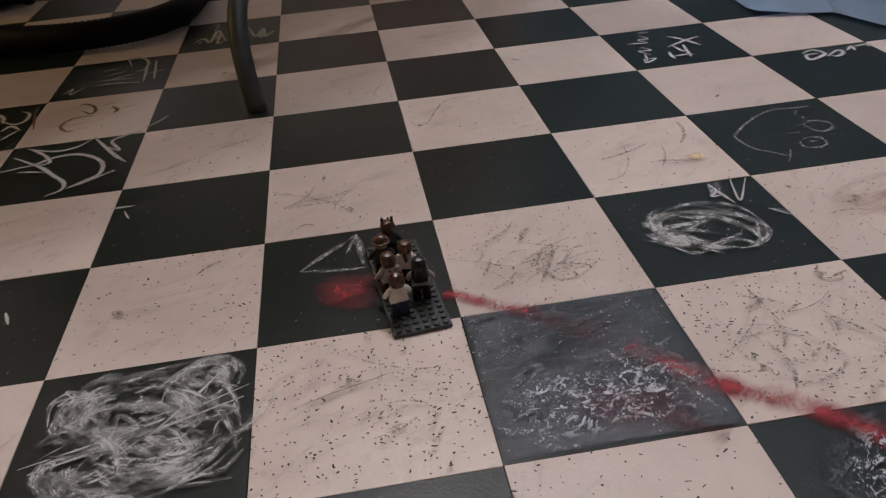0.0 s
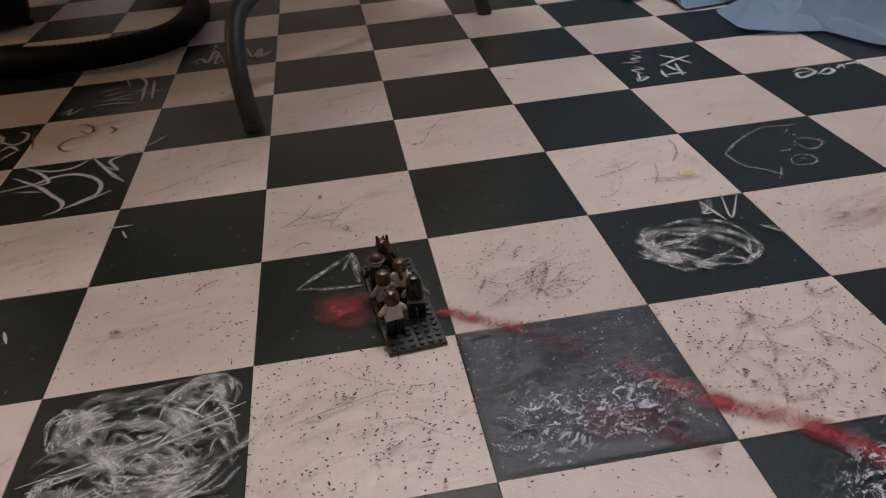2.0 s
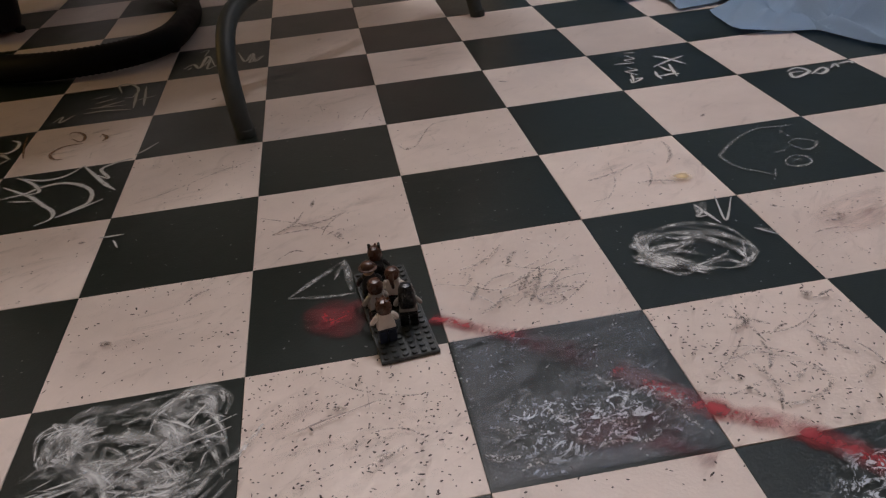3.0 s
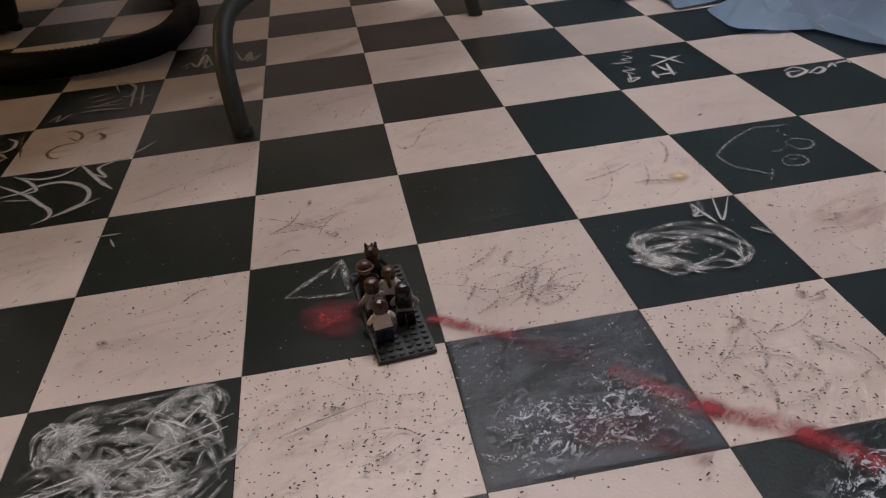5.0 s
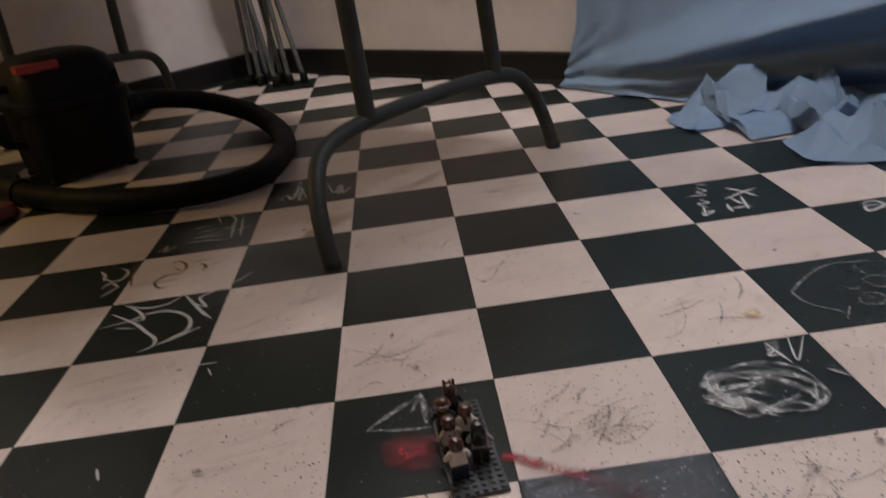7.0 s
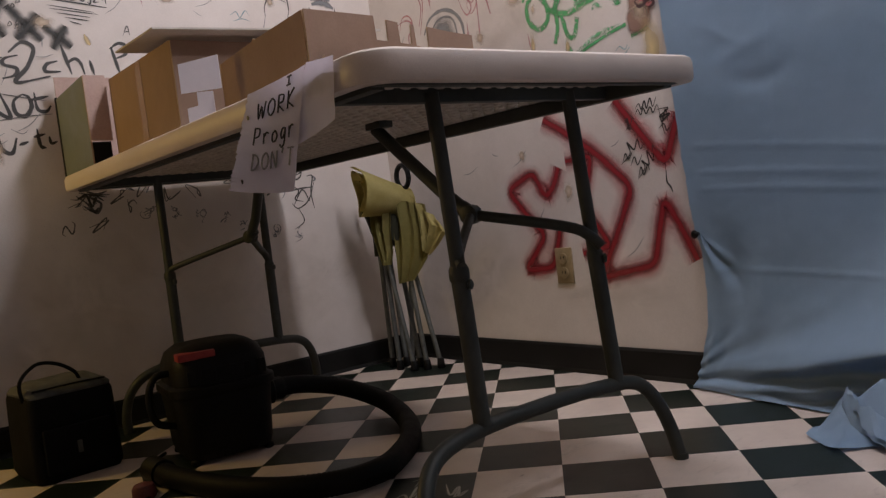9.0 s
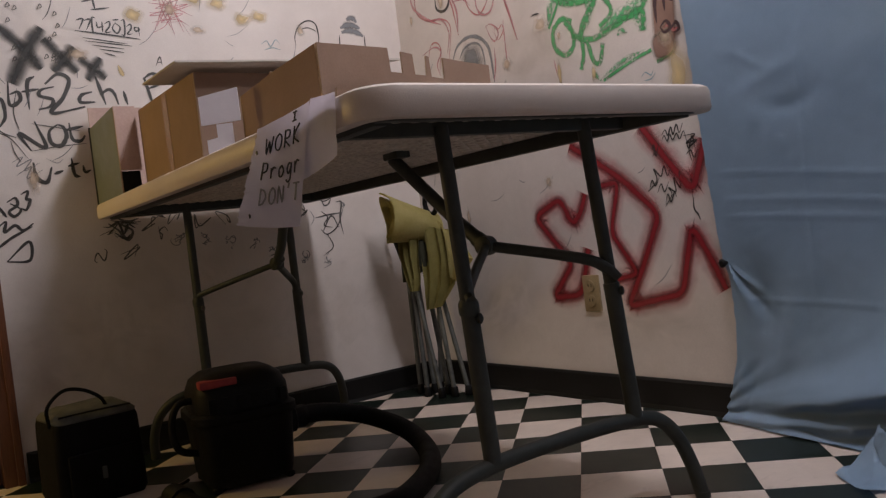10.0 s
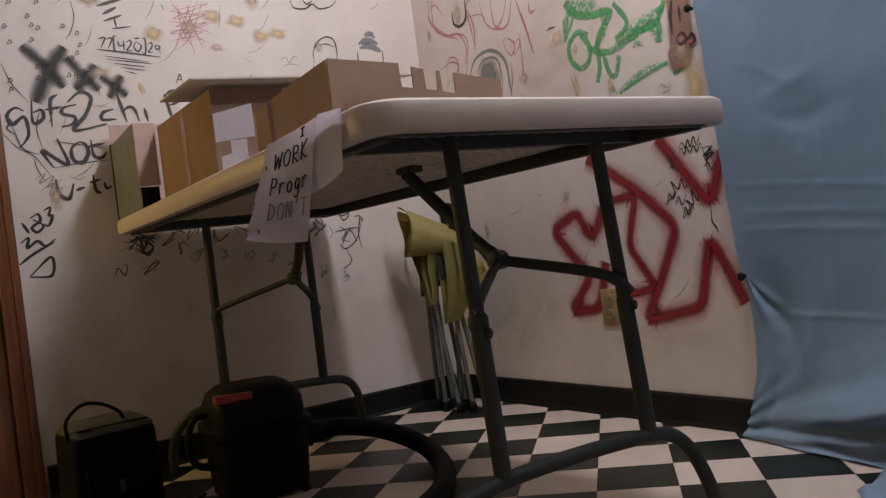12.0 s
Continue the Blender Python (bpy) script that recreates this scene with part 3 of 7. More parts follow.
waffle()
for y in (TY0 + 0.045, TY1 - 0.045):
    table_part("side_rail", box(TX0 + 0.05, TX1 - 0.05, y - 0.011, y + 0.011, TZ - 0.049, TZ - 0.021, 0.003), M["table_metal"])
for x in (TX0 + 0.05, TX1 - 0.045, -0.495, -1.87):
    table_part("cross_rail", box(x - 0.010, x + 0.010, TY0 + 0.034, TY1 - 0.034, TZ - 0.045, TZ - 0.021, 0.003), M["table_metal"])
LEGY = (0.537, 0.857)
for x, inward in ((-0.465, -1), (-1.87, 1)):
    near = inward < 0
    tops = ((-0.485, 0.531), (-0.492, 0.848)) if near else ((x, 0.537), (x, 0.857))
    ends = ((-0.475, 0.550), (-0.475, 0.878)) if near else tops
    for (tx, ty), (ex, ey) in zip(tops, ends):
        at = lambda z: Vector((ex + (tx - ex) * (z - 0.17) / 0.55, ey + (ty - ey) * (z - 0.17) / 0.55, z))
        leg = table_part("leg", tube([at(TZ - 0.03), at(0.172)], 0.0125, steps=1, sides=14), M["table_metal"])
        bm = tube([at(0.42), at(0.172)], 0.0148, steps=1, sides=14)
        c = at(0.42)
        if ty < 0.7:
            add_lathe(bm, [(0.015, 0.41), (0.017, 0.415), (0.017, 0.43), (0.014, 0.436)], Matrix.Translation((c.x, c.y, 0)), 14)
        table_part("leg_sleeve", bm, M["table_metal"], under=leg)
        bm = add_lathe(bmesh.new(), [(0.004, 0.0), (0.008, 0.002), (0.009, 0.007), (0.004, 0.010)], pose(c.x + 0.013, c.y + 0.004, 0.405, 0, 90, 40), 10)
        table_part("leg_bolt", bm, M["table_metal"], under=leg)
    foot = [(0.368, 0.0), (0.368, 0.05), (0.388, 0.105), (0.438, 0.148), (0.537, 0.166), (0.70, 0.172), (0.855, 0.168), (0.93, 0.156), (0.968, 0.118), (0.986, 0.06), (0.990, 0.0)]
    lean = lambda y, z: (-0.475 if near else x) + ((0.082 if y < 0.6 else 0.042) if near else -0.03) * (1 - min(1.0, z / 0.166) ** (2.0 if y < 0.6 else 1.0))
    sole = 0.0 if near else -0.0145          # the far feet reach the floor in the tilted table
    bm = tube([(lean(y, z), y, z + sole * max(0.0, 1 - z / 0.1)) for y, z in foot], 0.0135, sides=14, steps=5)
    foot_bar = table_part("foot_bar", bm, M["table_metal"])
    for y in (0.368, 0.990):
        table_part("foot_cap", add_lathe(bmesh.new(), [(0.0138, 0.0), (0.0142, 0.002), (0.0142, 0.010), (0.0136, 0.012)], Matrix.Translation((lean(y, 0), y, sole)), 14), M["table_metal"], under=foot_bar)
    k = Vector((x + inward * 0.19, 0.722, 0.512))
    back_y = LEGY[1] + (0.008 if near else 0.0)
    bm = tube([(x, back_y, 0.428), (x + inward * 0.012, back_y - 0.016, 0.450), (x + inward * 0.045, back_y - 0.046, 0.472), k], 0.0105, steps=4, sides=10)
    table_part("brace", bm, M["table_metal"])
    bm = tube([(x, LEGY[0], 0.435), (x + inward * 0.03, LEGY[0] + 0.02, 0.452), k], 0.0085, steps=4, sides=10)
    table_part("brace", bm, M["table_metal"])
    bm = tube([k, k + Vector((inward * 0.07, -0.008, 0.05)), (x + inward * 0.42, 0.68, TZ - 0.035)], 0.0135, steps=1, sides=10)
    bm2 = add_lathe(bm, [(0.012, -0.016), (0.019, -0.012), (0.019, 0.012), (0.012, 0.016)], Matrix.Translation(k) @ pose(0, 0, 0, 90, 0, 20), 12)
    add_lathe(bm, [(0.011, 0.0), (0.016, 0.004), (0.016, 0.03), (0.011, 0.034)], Matrix.Translation(k) @ pose(0, 0, 0, 0, inward * 60, 0), 12)
    strut = table_part("strut", bm, M["table_metal"])
    table_part("strut_bracket", box(x + inward * 0.40 - 0.035, x + inward * 0.40 + 0.02, 0.664, 0.698, TZ - 0.036, TZ - 0.0215, 0.003), M["table_metal"], under=strut)

# the far end stands a little higher and nearer the back wall
table.matrix_world = Matrix.Translation((-0.465, 0.69, 0)) @ pose(0, 0, 0, 0, 0.6, -1.15) @ Matrix.Translation((0.465, -0.69, 0)) @ table.matrix_world

# ---- paper sign on the table edge ----
def sheet(corners, nx, ny, sag, seed, ragged=0.0):
    """A hanging sheet: corners are top-left, top-right, bottom-right, bottom-left."""
    tl, tr, br, bl = [Vector(c) for c in corners]
    n = (tr - tl).cross(bl - tl).normalized()
    bm = bmesh.new()
    uvl = bm.loops.layers.uv.new("UVMap")
    rnd = random.Random(seed)
    jag = [rnd.uniform(-1, 1) * ragged * (1 if k % 2 else -1) for k in range(ny + 1)]
    g = []
    for j in range(ny + 1):
        v = j / ny
        row = []
        for i in range(nx + 1):
            u = i / nx
            p = (tl * (1 - u) + tr * u) * (1 - v) + (bl * (1 - u) + br * u) * v
            p = p + n * (sag * math.sin(math.pi * u) * (0.4 + v) + 0.002 * noise.noise(Vector((u * 4, v * 4, seed))))
            if i == 0:
                p = p + (tl - tr).normalized() * jag[j]
            row.append(bm.verts.new(p))
        g.append(row)
    for j in range(ny):
        for i in range(nx):
            f = bm.faces.new((g[j][i], g[j + 1][i], g[j + 1][i + 1], g[j][i + 1]))
            for lp, (a, b) in zip(f.loops, ((i, j), (i, j + 1), (i + 1, j + 1), (i + 1, j))):
                lp[uvl].uv = (a / nx, 1 - b / ny)
    r = bmesh.ops.solidify(bm, geom=list(bm.faces), thickness=0.0004)
    return bm


sign = thing("paper_sign", (-0.52, 0.27, 0.60), label="torn spiral notebook page with marker words on the table edge", category="sign")
to_sign = sign.matrix_world.inverted()
SIGN = [(-0.622, 0.286, 0.742), (-0.448, 0.292, 0.750), (-0.512, 0.284, 0.581), (-0.594, 0.222, 0.594)]
bm = sheet(SIGN, 10, 58, 0.006, 3, 0.0038)
bmesh.ops.transform(bm, matrix=to_sign, verts=bm.verts)
page = part("page", bm, M["paper"], sign)
bm = sheet([(-0.446, 0.2925, 0.752), (-0.374, 0.2925, 0.746), (-0.383, 0.289, 0.664), (-0.505, 0.2905, 0.645)], 8, 14, 0.004, 8)
bmesh.ops.transform(bm, matrix=to_sign, verts=bm.verts)
part("folded_page", bm, M["paper"], sign)

LETTERS = {
    "W": [[(0, 1), (0.22, 0), (0.5, 0.75), (0.75, 0), (1, 1)]],
    "O": [[(0.5, 1), (0.1, 0.75), (0.1, 0.25), (0.5, 0), (0.9, 0.25), (0.9, 0.75), (0.5, 1)]],
    "R": [[(0.1, 0), (0.1, 1)], [(0.1, 1), (0.75, 0.9), (0.7, 0.55), (0.1, 0.48), (0.85, 0)]],
    "K": [[(0.1, 0), (0.1, 1)], [(0.85, 1), (0.12, 0.45), (0.9, 0)]],
    "P": [[(0.1, 0), (0.15, 1)], [(0.1, 1), (0.8, 0.9), (0.75, 0.5), (0.12, 0.42)]],
    "r": [[(0.15, 0.6), (0.2, 0)], [(0.2, 0.4), (0.5, 0.62), (0.8, 0.55)]],
    "o": [[(0.5, 0.6), (0.12, 0.4), (0.2, 0.05), (0.6, 0), (0.88, 0.3), (0.5, 0.6)]],
    "g": [[(0.8, 0.55), (0.4, 0.6), (0.15, 0.3), (0.4, 0.05), (0.78, 0.3), (0.8, 0.6), (0.8, -0.2), (0.4, -0.4), (0.1, -0.25)]],
    "D": [[(0.1, 0), (0.1, 1)], [(0.0, 1), (0.6, 0.85), (0.9, 0.45), (0.5, 0.05), (0.05, 0)]],
    "N": [[(0.1, 0), (0.12, 1), (0.85, 0.05), (0.9, 1)]],
    "T": [[(0.0, 1), (1, 0.95)], [(0.5, 1), (0.5, 0)]],
    "'": [[(0.5, 1.1), (0.4, 0.8)]],
    "I": [[(0.2, 1), (0.8, 1)], [(0.5, 1), (0.5, 0)], [(0.2, 0), (0.8, 0)]],
}


def sign_point(u, v):
    tl, tr, br, bl = [Vector(c) for c in SIGN]
    n = (tr - tl).cross(bl - tl).normalized()
    p = (tl * (1 - u) + tr * u) * (1 - v) + (bl * (1 - u) + br * u) * v
    return p + n * (0.006 * math.sin(math.pi * u) * (0.4 + v)) + Vector((0.0, -0.0030, 0))


def words(text, u0, v0, du, dv, slope, mat):
    bm = bmesh.new()
    for i, ch in enumerate(text):
        for st in LETTERS[ch]:
            pts = [sign_point(u0 + (i + 0.1 + 0.75 * a) * du, v0 - b * dv - slope * (i + a) * du) for a, b in st]
            add_tube(bm, pts, 0.0013, 6, 3 if len(st) > 2 else 1)
    bmesh.ops.transform(bm, matrix=to_sign, verts=bm.verts)
    return part("written_word", bm, mat, page, "handwritten marker word %s" % text)


words("WORK", 0.24, 0.31, 0.17, 0.15, 0.02, M["ink"])
words("Progr", 0.23, 0.555, 0.145, 0.16, 0.02, M["ink"])
words("DON'T", 0.25, 0.79, 0.145, 0.15, 0.02, M["grey_ink"])
words("I", 0.70, 0.10, 0.14, 0.07, 0.0, M["ink"])
for u, v in ((0.16, 0.9), (0.1, 0.27)):
    p = sign_point(u, v)
    part("punched_hole", add_lathe(bmesh.new(), [(0.0032, -0.0006), (0.0036, 0), (0.003, 0.0006)], to_sign @ Matrix.Translation(p + Vector((0, 0.001, 0))) @ pose(0, 0, 0, 90, 0, 0), 12), M["ink"], page)

# ---- boxes on the table ----
def panel(outline, origin, ux, uz, thick, mats):
    """A flat card cut to an outline, standing at origin with the sides ux and uz."""
    bm = bmesh.new()
    o, ux, uz = Vector(origin), Vector(ux).normalized(), Vector(uz).normalized()
    n = ux.cross(uz) * thick
    a = [bm.verts.new(o + ux * u + uz * w) for u, w in outline]
    b = [bm.verts.new(o + ux * u + uz * w + n) for u, w in outline]
    bm.faces.new(a), bm.faces.new(b[::-1])
    k = len(a)
    for i in range(k):
        bm.faces.new((a[i], b[i], b[(i + 1) % k], a[(i + 1) % k])).material_index = 1
    bmesh.ops.recalc_face_normals(bm, faces=bm.faces)
    return bm


def carton(name, place, panels, label, group=""):
    ob = thing(name, place, label=label, category="cardboard box")
    for pname, outline, origin, ux, uz, mats in panels:
        part(pname, panel(outline, origin, ux, uz, 0.004, mats), mats, ob, smooth=False)
    return ob


CB = [M["cardboard"], M["cardboard_cut"]]
castle = [(0, 0), (0.378, 0), (0.378, 0.125), (0.32, 0.130), (0.266, 0.137), (0.266, 0.096), (0.236, 0.100), (0.234, 0.138), (0.227, 0.140), (0.225, 0.102), (0.199, 0.104), (0.197, 0.142), (0.172, 0.146), (0.172, 0.106), (0.146, 0.108), (0.144, 0.152), (0, 0.157)]
carton("cardboard_box", (-0.695, 0.443, TZ), [
    ("front_panel", castle, (0, 0, 0), (0, 1, 0), (0, 0, 1), CB),
    ("side_panel", [(0, 0), (0.36, 0), (0.352, 0.140), (0.20, 0.150), (0.195, 0.155), (0.188, 0.151), (0, 0.157)], (-0.004, 0.0, 0), (-1, 0, 0), (0, 0, 1), CB),
    ("back_panel", [(0, 0), (0.378, 0), (0.378, 0.14), (0, 0.14)], (-0.36, 0, 0), (0, 1, 0), (0, 0, 1), CB),
    ("far_panel", [(0, 0), (0.36, 0), (0.36, 0.13), (0, 0.125)], (-0.004, 0.374, 0), (-1, 0, 0), (0, 0, 1), CB),
    ("base_panel", [(0, 0), (0.35, 0), (0.35, 0.37), (0, 0.37)], (-0.006, 0.003, 0.0005), (-1, 0, 0), (0, 1, 0), CB),
    ("inner_flap", [(0, 0), (0.10, 0), (0.10, 0.075), (0, 0.075)], (0.012, 0.02, 0.0), (0, 1, 0.0), (0.05, 0, 1), CB),
], "open brown cardboard box with battlements cut into its edge")
PALE = [M["pale_card"], M["pale_card"]]
carton("cardboard_box", (-1.204, 0.40, TZ), [
    ("side_panel", [(0, 0), (0.448, 0), (0.448, 0.232), (0, 0.226)], (0, 0, 0), (-1, 0, 0), (0, 0, 1), CB),
    ("front_panel", [(0, 0), (0.34, 0), (0.34, 0.226), (0, 0.226)], (0, 0.001, 0), (0, 1, 0), (0, 0, 1), CB),
    ("back_panel", [(0, 0), (0.34, 0), (0.34, 0.232), (0, 0.232)], (-0.444, 0.001, 0), (0, 1, 0), (0, 0, 1), CB),
    ("far_panel", [(0, 0), (0.448, 0), (0.448, 0.232), (0, 0.226)], (0, 0.345, 0), (-1, 0, 0), (0, 0, 1), CB),
    ("lid", [(0, 0), (0.25, 0), (0.28, 0.36), (0, 0.58)], (0.062, -0.056, 0.236), (-1, 0, 0.03), (0, 1, 0.035), PALE),
    ("tape_strip", [(0, 0), (0.035, 0), (0.035, 0.22), (0, 0.22)], (-0.20, -0.001, 0.004), (-1, 0, 0), (0, 0, 1), [M["tape"], M["tape"]]),
], "brown cardboard box with a pale loose lid and tape")
WHITE = [M["paper"], M["paper"]]
carton("paper_cutout", (-1.05, 0.352, TZ), [
    ("upper_sheet", [(0, 0), (0.080, 0.003), (0.080, 0.070), (0, 0.058)], (0, 0, 0.079), (0.55, 0.83, 0), (0, 0, 1), WHITE),
    ("lower_sheet", [(0.008, 0), (0.062, 0), (0.062, 0.0785), (0.030, 0.0785), (0.030, 0.052), (0.008, 0.048)], (0, 0, 0), (0.55, 0.83, 0), (0, 0, 1), WHITE),
], "white foam card cut-out standing beside the boxes")
GG, PK = [M["grey_green"], M["cardboard_cut"]], [M["pink_card"], M["cardboard_cut"]]
carton("small_carton", (-1.665, 0.338, TZ), [
    ("side_panel", [(0, 0), (0.29, 0), (0.29, 0.235), (0, 0.245)], (0, 0, 0), (-1, 0, 0), (0, 0, 1), GG),
    ("front_panel", [(0, 0.075), (0.055, 0.075), (0.055, 0.245), (0, 0.245)], (0, 0.001, 0), (0, 1, 0), (0, 0, 1), PK),
    ("lower_panel", [(0, 0), (0.055, 0), (0.055, 0.075), (0, 0.075)], (-0.02, 0.001, 0), (0, 1, 0), (0, 0, 1), [M["black_plastic"], M["black_plastic"]]),
    ("back_panel", [(0, 0), (0.16, 0), (0.16, 0.30), (0, 0.30)], (-0.292, 0.004, 0), (0, 1, 0), (0, 0, 1), PK),
    ("corner_strip", [(0, 0), (0.012, 0), (0.012, 0.24), (0, 0.24)], (-0.277, -0.0015, 0), (-1, 0, 0), (0, 0, 1), [M["black_plastic"], M["black_plastic"]]),
], "small grey-green carton with pale pink inner sides")

# ---- folded camp chair in the corner ----
chair = thing("folding_chair", (-1.785, 1.35, 0), label="folded camp chair of grey steel tubes and yellow canvas", category="chair")
rnd = random.Random(5)
for i, (fx, fy, tx, ty, top) in enumerate(((-0.095, -0.03, -0.10, -0.02, 0.60), (-0.05, 0.0, -0.12, 0.02, 0.62), (-0.02, -0.05, -0.07, -0.03, 0.64), (0.02, 0.01, -0.05, 0.0, 0.62), (0.05, -0.04, -0.08, -0.04, 0.60), (0.085, -0.01, 0.0, 0.0, 0.60), (0.11, 0.03, -0.03, 0.02, 0.58), (-0.07, 0.04, 0.03, 0.04, 0.60))):
    leg_tube = part("leg_tube", tube([(fx, fy, 0.012), (tx, ty, top)], 0.0085, steps=1, sides=10), M["chair_steel"], chair)
    part("foot_cap", add_lathe(bmesh.new(), [(0.012, 0), (0.0145, 0.004), (0.012, 0.03), (0.009, 0.034)], Matrix.Translation((fx, fy, 0)), 10), M["black_plastic"], leg_tube, "black plastic foot")


def rolled_canvas():
    bm = bmesh.new()
    n, k = 46, 8
    g = []
    for i in range(n + 1):
        a = 4.6 * math.pi * i / n
        r = 0.018 + 0.058 * (i / n) ** 0.8 + 0.006 * math.sin(a * 1.7)
        row = []
        for j in range(k + 1):
            s = j / k
            base = Vector((-0.03, -0.125, 0.628)) + Vector((0.035, 0.185, -0.055)) * s
            flare = 1 + 0.22 * (1 - s) ** 3 - 0.10 * s
            row.append(bm.verts.new(base + Vector((r * math.cos(a), -0.35 * r * math.cos(a), r * math.sin(a))) * flare + Vector((0, 0.012 * math.sin(2 * a + 1) * (1 - s), 0.006 * math.sin(3 * s + a)))))
        g.append(row)
    for i in range(n):
        for j in range(k):
            bm.faces.new((g[i][j], g[i][j + 1], g[i + 1][j + 1], g[i + 1][j]))
    bmesh.ops.solidify(bm, geom=list(bm.faces), thickness=0.003)
    return bm


part("rolled_seat", rolled_canvas(), M["yellow_fabric"], chair)


def drape(rows, mat, name, seed):
    """A hanging flap: rows of (left, right, height) with folds."""
    bm = bmesh.new()
    g = []
    for j, (l, r, bow) in enumerate(rows):
        l, r = Vector(l), Vector(r)
        g.append([bm.verts.new(l.lerp(r, i / 14) + Vector((0.3, -1, 0)) * (bow * math.sin(math.pi * i / 14) + 0.010 * math.sin(i * 1.3 + j * 0.35 + seed))) for i in range(15)])
    for a, b in zip(g, g[1:]):
        for i in range(14):
            bm.faces.new((a[i], a[i + 1], b[i + 1], b[i]))
    bmesh.ops.solidify(bm, geom=list(bm.faces), thickness=0.003)
    return part(name, bm, mat, chair)


drape([((-0.05, -0.07, 0.60), (0.05, -0.05, 0.58), 0.01), ((-0.055, -0.07, 0.50), (0.03, -0.05, 0.49), 0.012), ((-0.03, -0.07, 0.42), (0.03, -0.05, 0.41), 0.01), ((-0.01, -0.07, 0.37), (0.02, -0.06, 0.37), 0.006)], M["shaded_fabric"], "canvas_strip", 1)
drape([((0.0, -0.03, 0.60), (0.14, 0.03, 0.56), 0.014), ((0.02, -0.03, 0.50), (0.15, 0.03, 0.46), 0.016), ((0.03, -0.04, 0.40), (0.13, 0.02, 0.38), 0.012), ((0.02, -0.04, 0.30), (0.08, -0.01, 0.31), 0.008)], M["shaded_fabric"], "canvas_strip", 2)
drape([((0.09, 0.0, 0.60), (0.20, 0.03, 0.50), 0.01), ((0.10, 0.0, 0.54), (0.23, 0.03, 0.46), 0.01), ((0.12, 0.0, 0.47), (0.19, 0.02, 0.42), 0.008), ((0.13, 0.0, 0.41), (0.15, 0.01, 0.39), 0.004)], M["yellow_fabric"], "canvas_corner", 3)
drape([((-0.19, -0.03, 0.63), (-0.02, -0.05, 0.60), 0.01), ((-0.18, -0.03, 0.56), (0.04, -0.03, 0.53), 0.01), ((-0.13, -0.03, 0.47), (0.04, -0.03, 0.45), 0.01), ((-0.115, -0.03, 0.40), (-0.07, -0.04, 0.40), 0.005)], M["olive_fabric"], "canvas_back", 4)
bm = bmesh.new()
for k in range(20):
    a0, a1 = 2 * math.pi * k / 20, 2 * math.pi * (k + 1) / 20
    add_tube(bm, [(0.035 + 0.035 * math.cos(a0), 0.02, 0.665 + 0.04 * math.sin(a0)), (0.035 + 0.035 * math.cos(a1), 0.02, 0.665 + 0.04 * math.sin(a1))], 0.009, 8, 1)
part("cup_ring", bm, M["black_plastic"], chair, "black plastic ring")

# ---- wall outlet ----
outlet = tagged(mesh_object("wall_outlet", box(-1.196, -1.130, NORTH - 0.006, NORTH + 0.002, 0.268, 0.376, 0.003), M["outlet"]), "almond plastic double wall outlet under red graffiti", "outlet")
for z in (0.300, 0.344):
    socket = part("socket", add_lathe(bmesh.new(), [(0.017, -0.002), (0.017, 0.001), (0.0165, 0.0025)], pose(-1.163, NORTH - 0.0065, z, 90, 0, 0), 16), M["outlet"], outlet)
    for dx in (-0.006, 0.006):
        part("slot", box(-1.163 + dx - 0.001, -1.163 + dx + 0.001, NORTH - 0.0102, NORTH - 0.008, z - 0.002, z + 0.007), M["black_plastic"], socket, smooth=False)

# ---- shop vacuum and bag under the table ----
VX, VY = -1.44, 0.49
vac = thing("shop_vacuum", (VX, VY, 0), -8, label="small black vacuum with a faded red label under the table", category="vacuum cleaner")


def vac_loop(w, d, r, z):
    return [(x, y, z) for x, y in rounded_outline(-w * 0.93, w * 0.93, -d * 0.9, d * 0.9, r, 7)]


tub = part("tub", loft(bmesh.new(), [vac_loop(0.118, 0.115, 0.05, 0.012), vac_loop(0.124, 0.12, 0.05, 0.03), vac_loop(0.135, 0.132, 0.055, 0.165)]), M["black_plastic"], vac)
part("rim", loft(bmesh.new(), [vac_loop(0.140, 0.137, 0.055, 0.163), vac_loop(0.144, 0.141, 0.055, 0.170), vac_loop(0.143, 0.140, 0.055, 0.186), vac_loop(0.134, 0.131, 0.05, 0.191)]), M["black_plastic"], vac)
motor_head = part("motor_head", loft(bmesh.new(), [vac_loop(0.130, 0.127, 0.05, 0.188), vac_loop(0.128, 0.124, 0.05, 0.235), vac_loop(0.118, 0.112, 0.05, 0.262), vac_loop(0.095, 0.088, 0.045, 0.278), vac_loop(0.055, 0.05, 0.03, 0.283)]), M["black_plastic"], vac)
part("carry_handle", tube([(0.02, -0.105, 0.22), (0.02, -0.145, 0.215), (0.025, -0.165, 0.17), (0.03, -0.155, 0.11), (0.03, -0.105, 0.09)], 0.009, sides=10), M["black_plastic"], vac)
part("label", box(0.070, 0.113, -0.104, -0.016, 0.252, 0.270, 0.003), M["red_label"], motor_head, "faded red label")
part("hose_port", add_lathe(bmesh.new(), [(0.034, 0), (0.034, 0.03), (0.027, 0.035), (0.027, 0.055)], pose(0.02, 0.105, 0.125, -90, 0, 0), 16), M["black_plastic"], tub)
for k in range(6):
    part("vent_slat", box(0.117, 0.1215, -0.09 + 0.034 * k, -0.072 + 0.034 * k, 0.195, 0.228, 0.001), M["black_plastic"], motor_head, smooth=False)
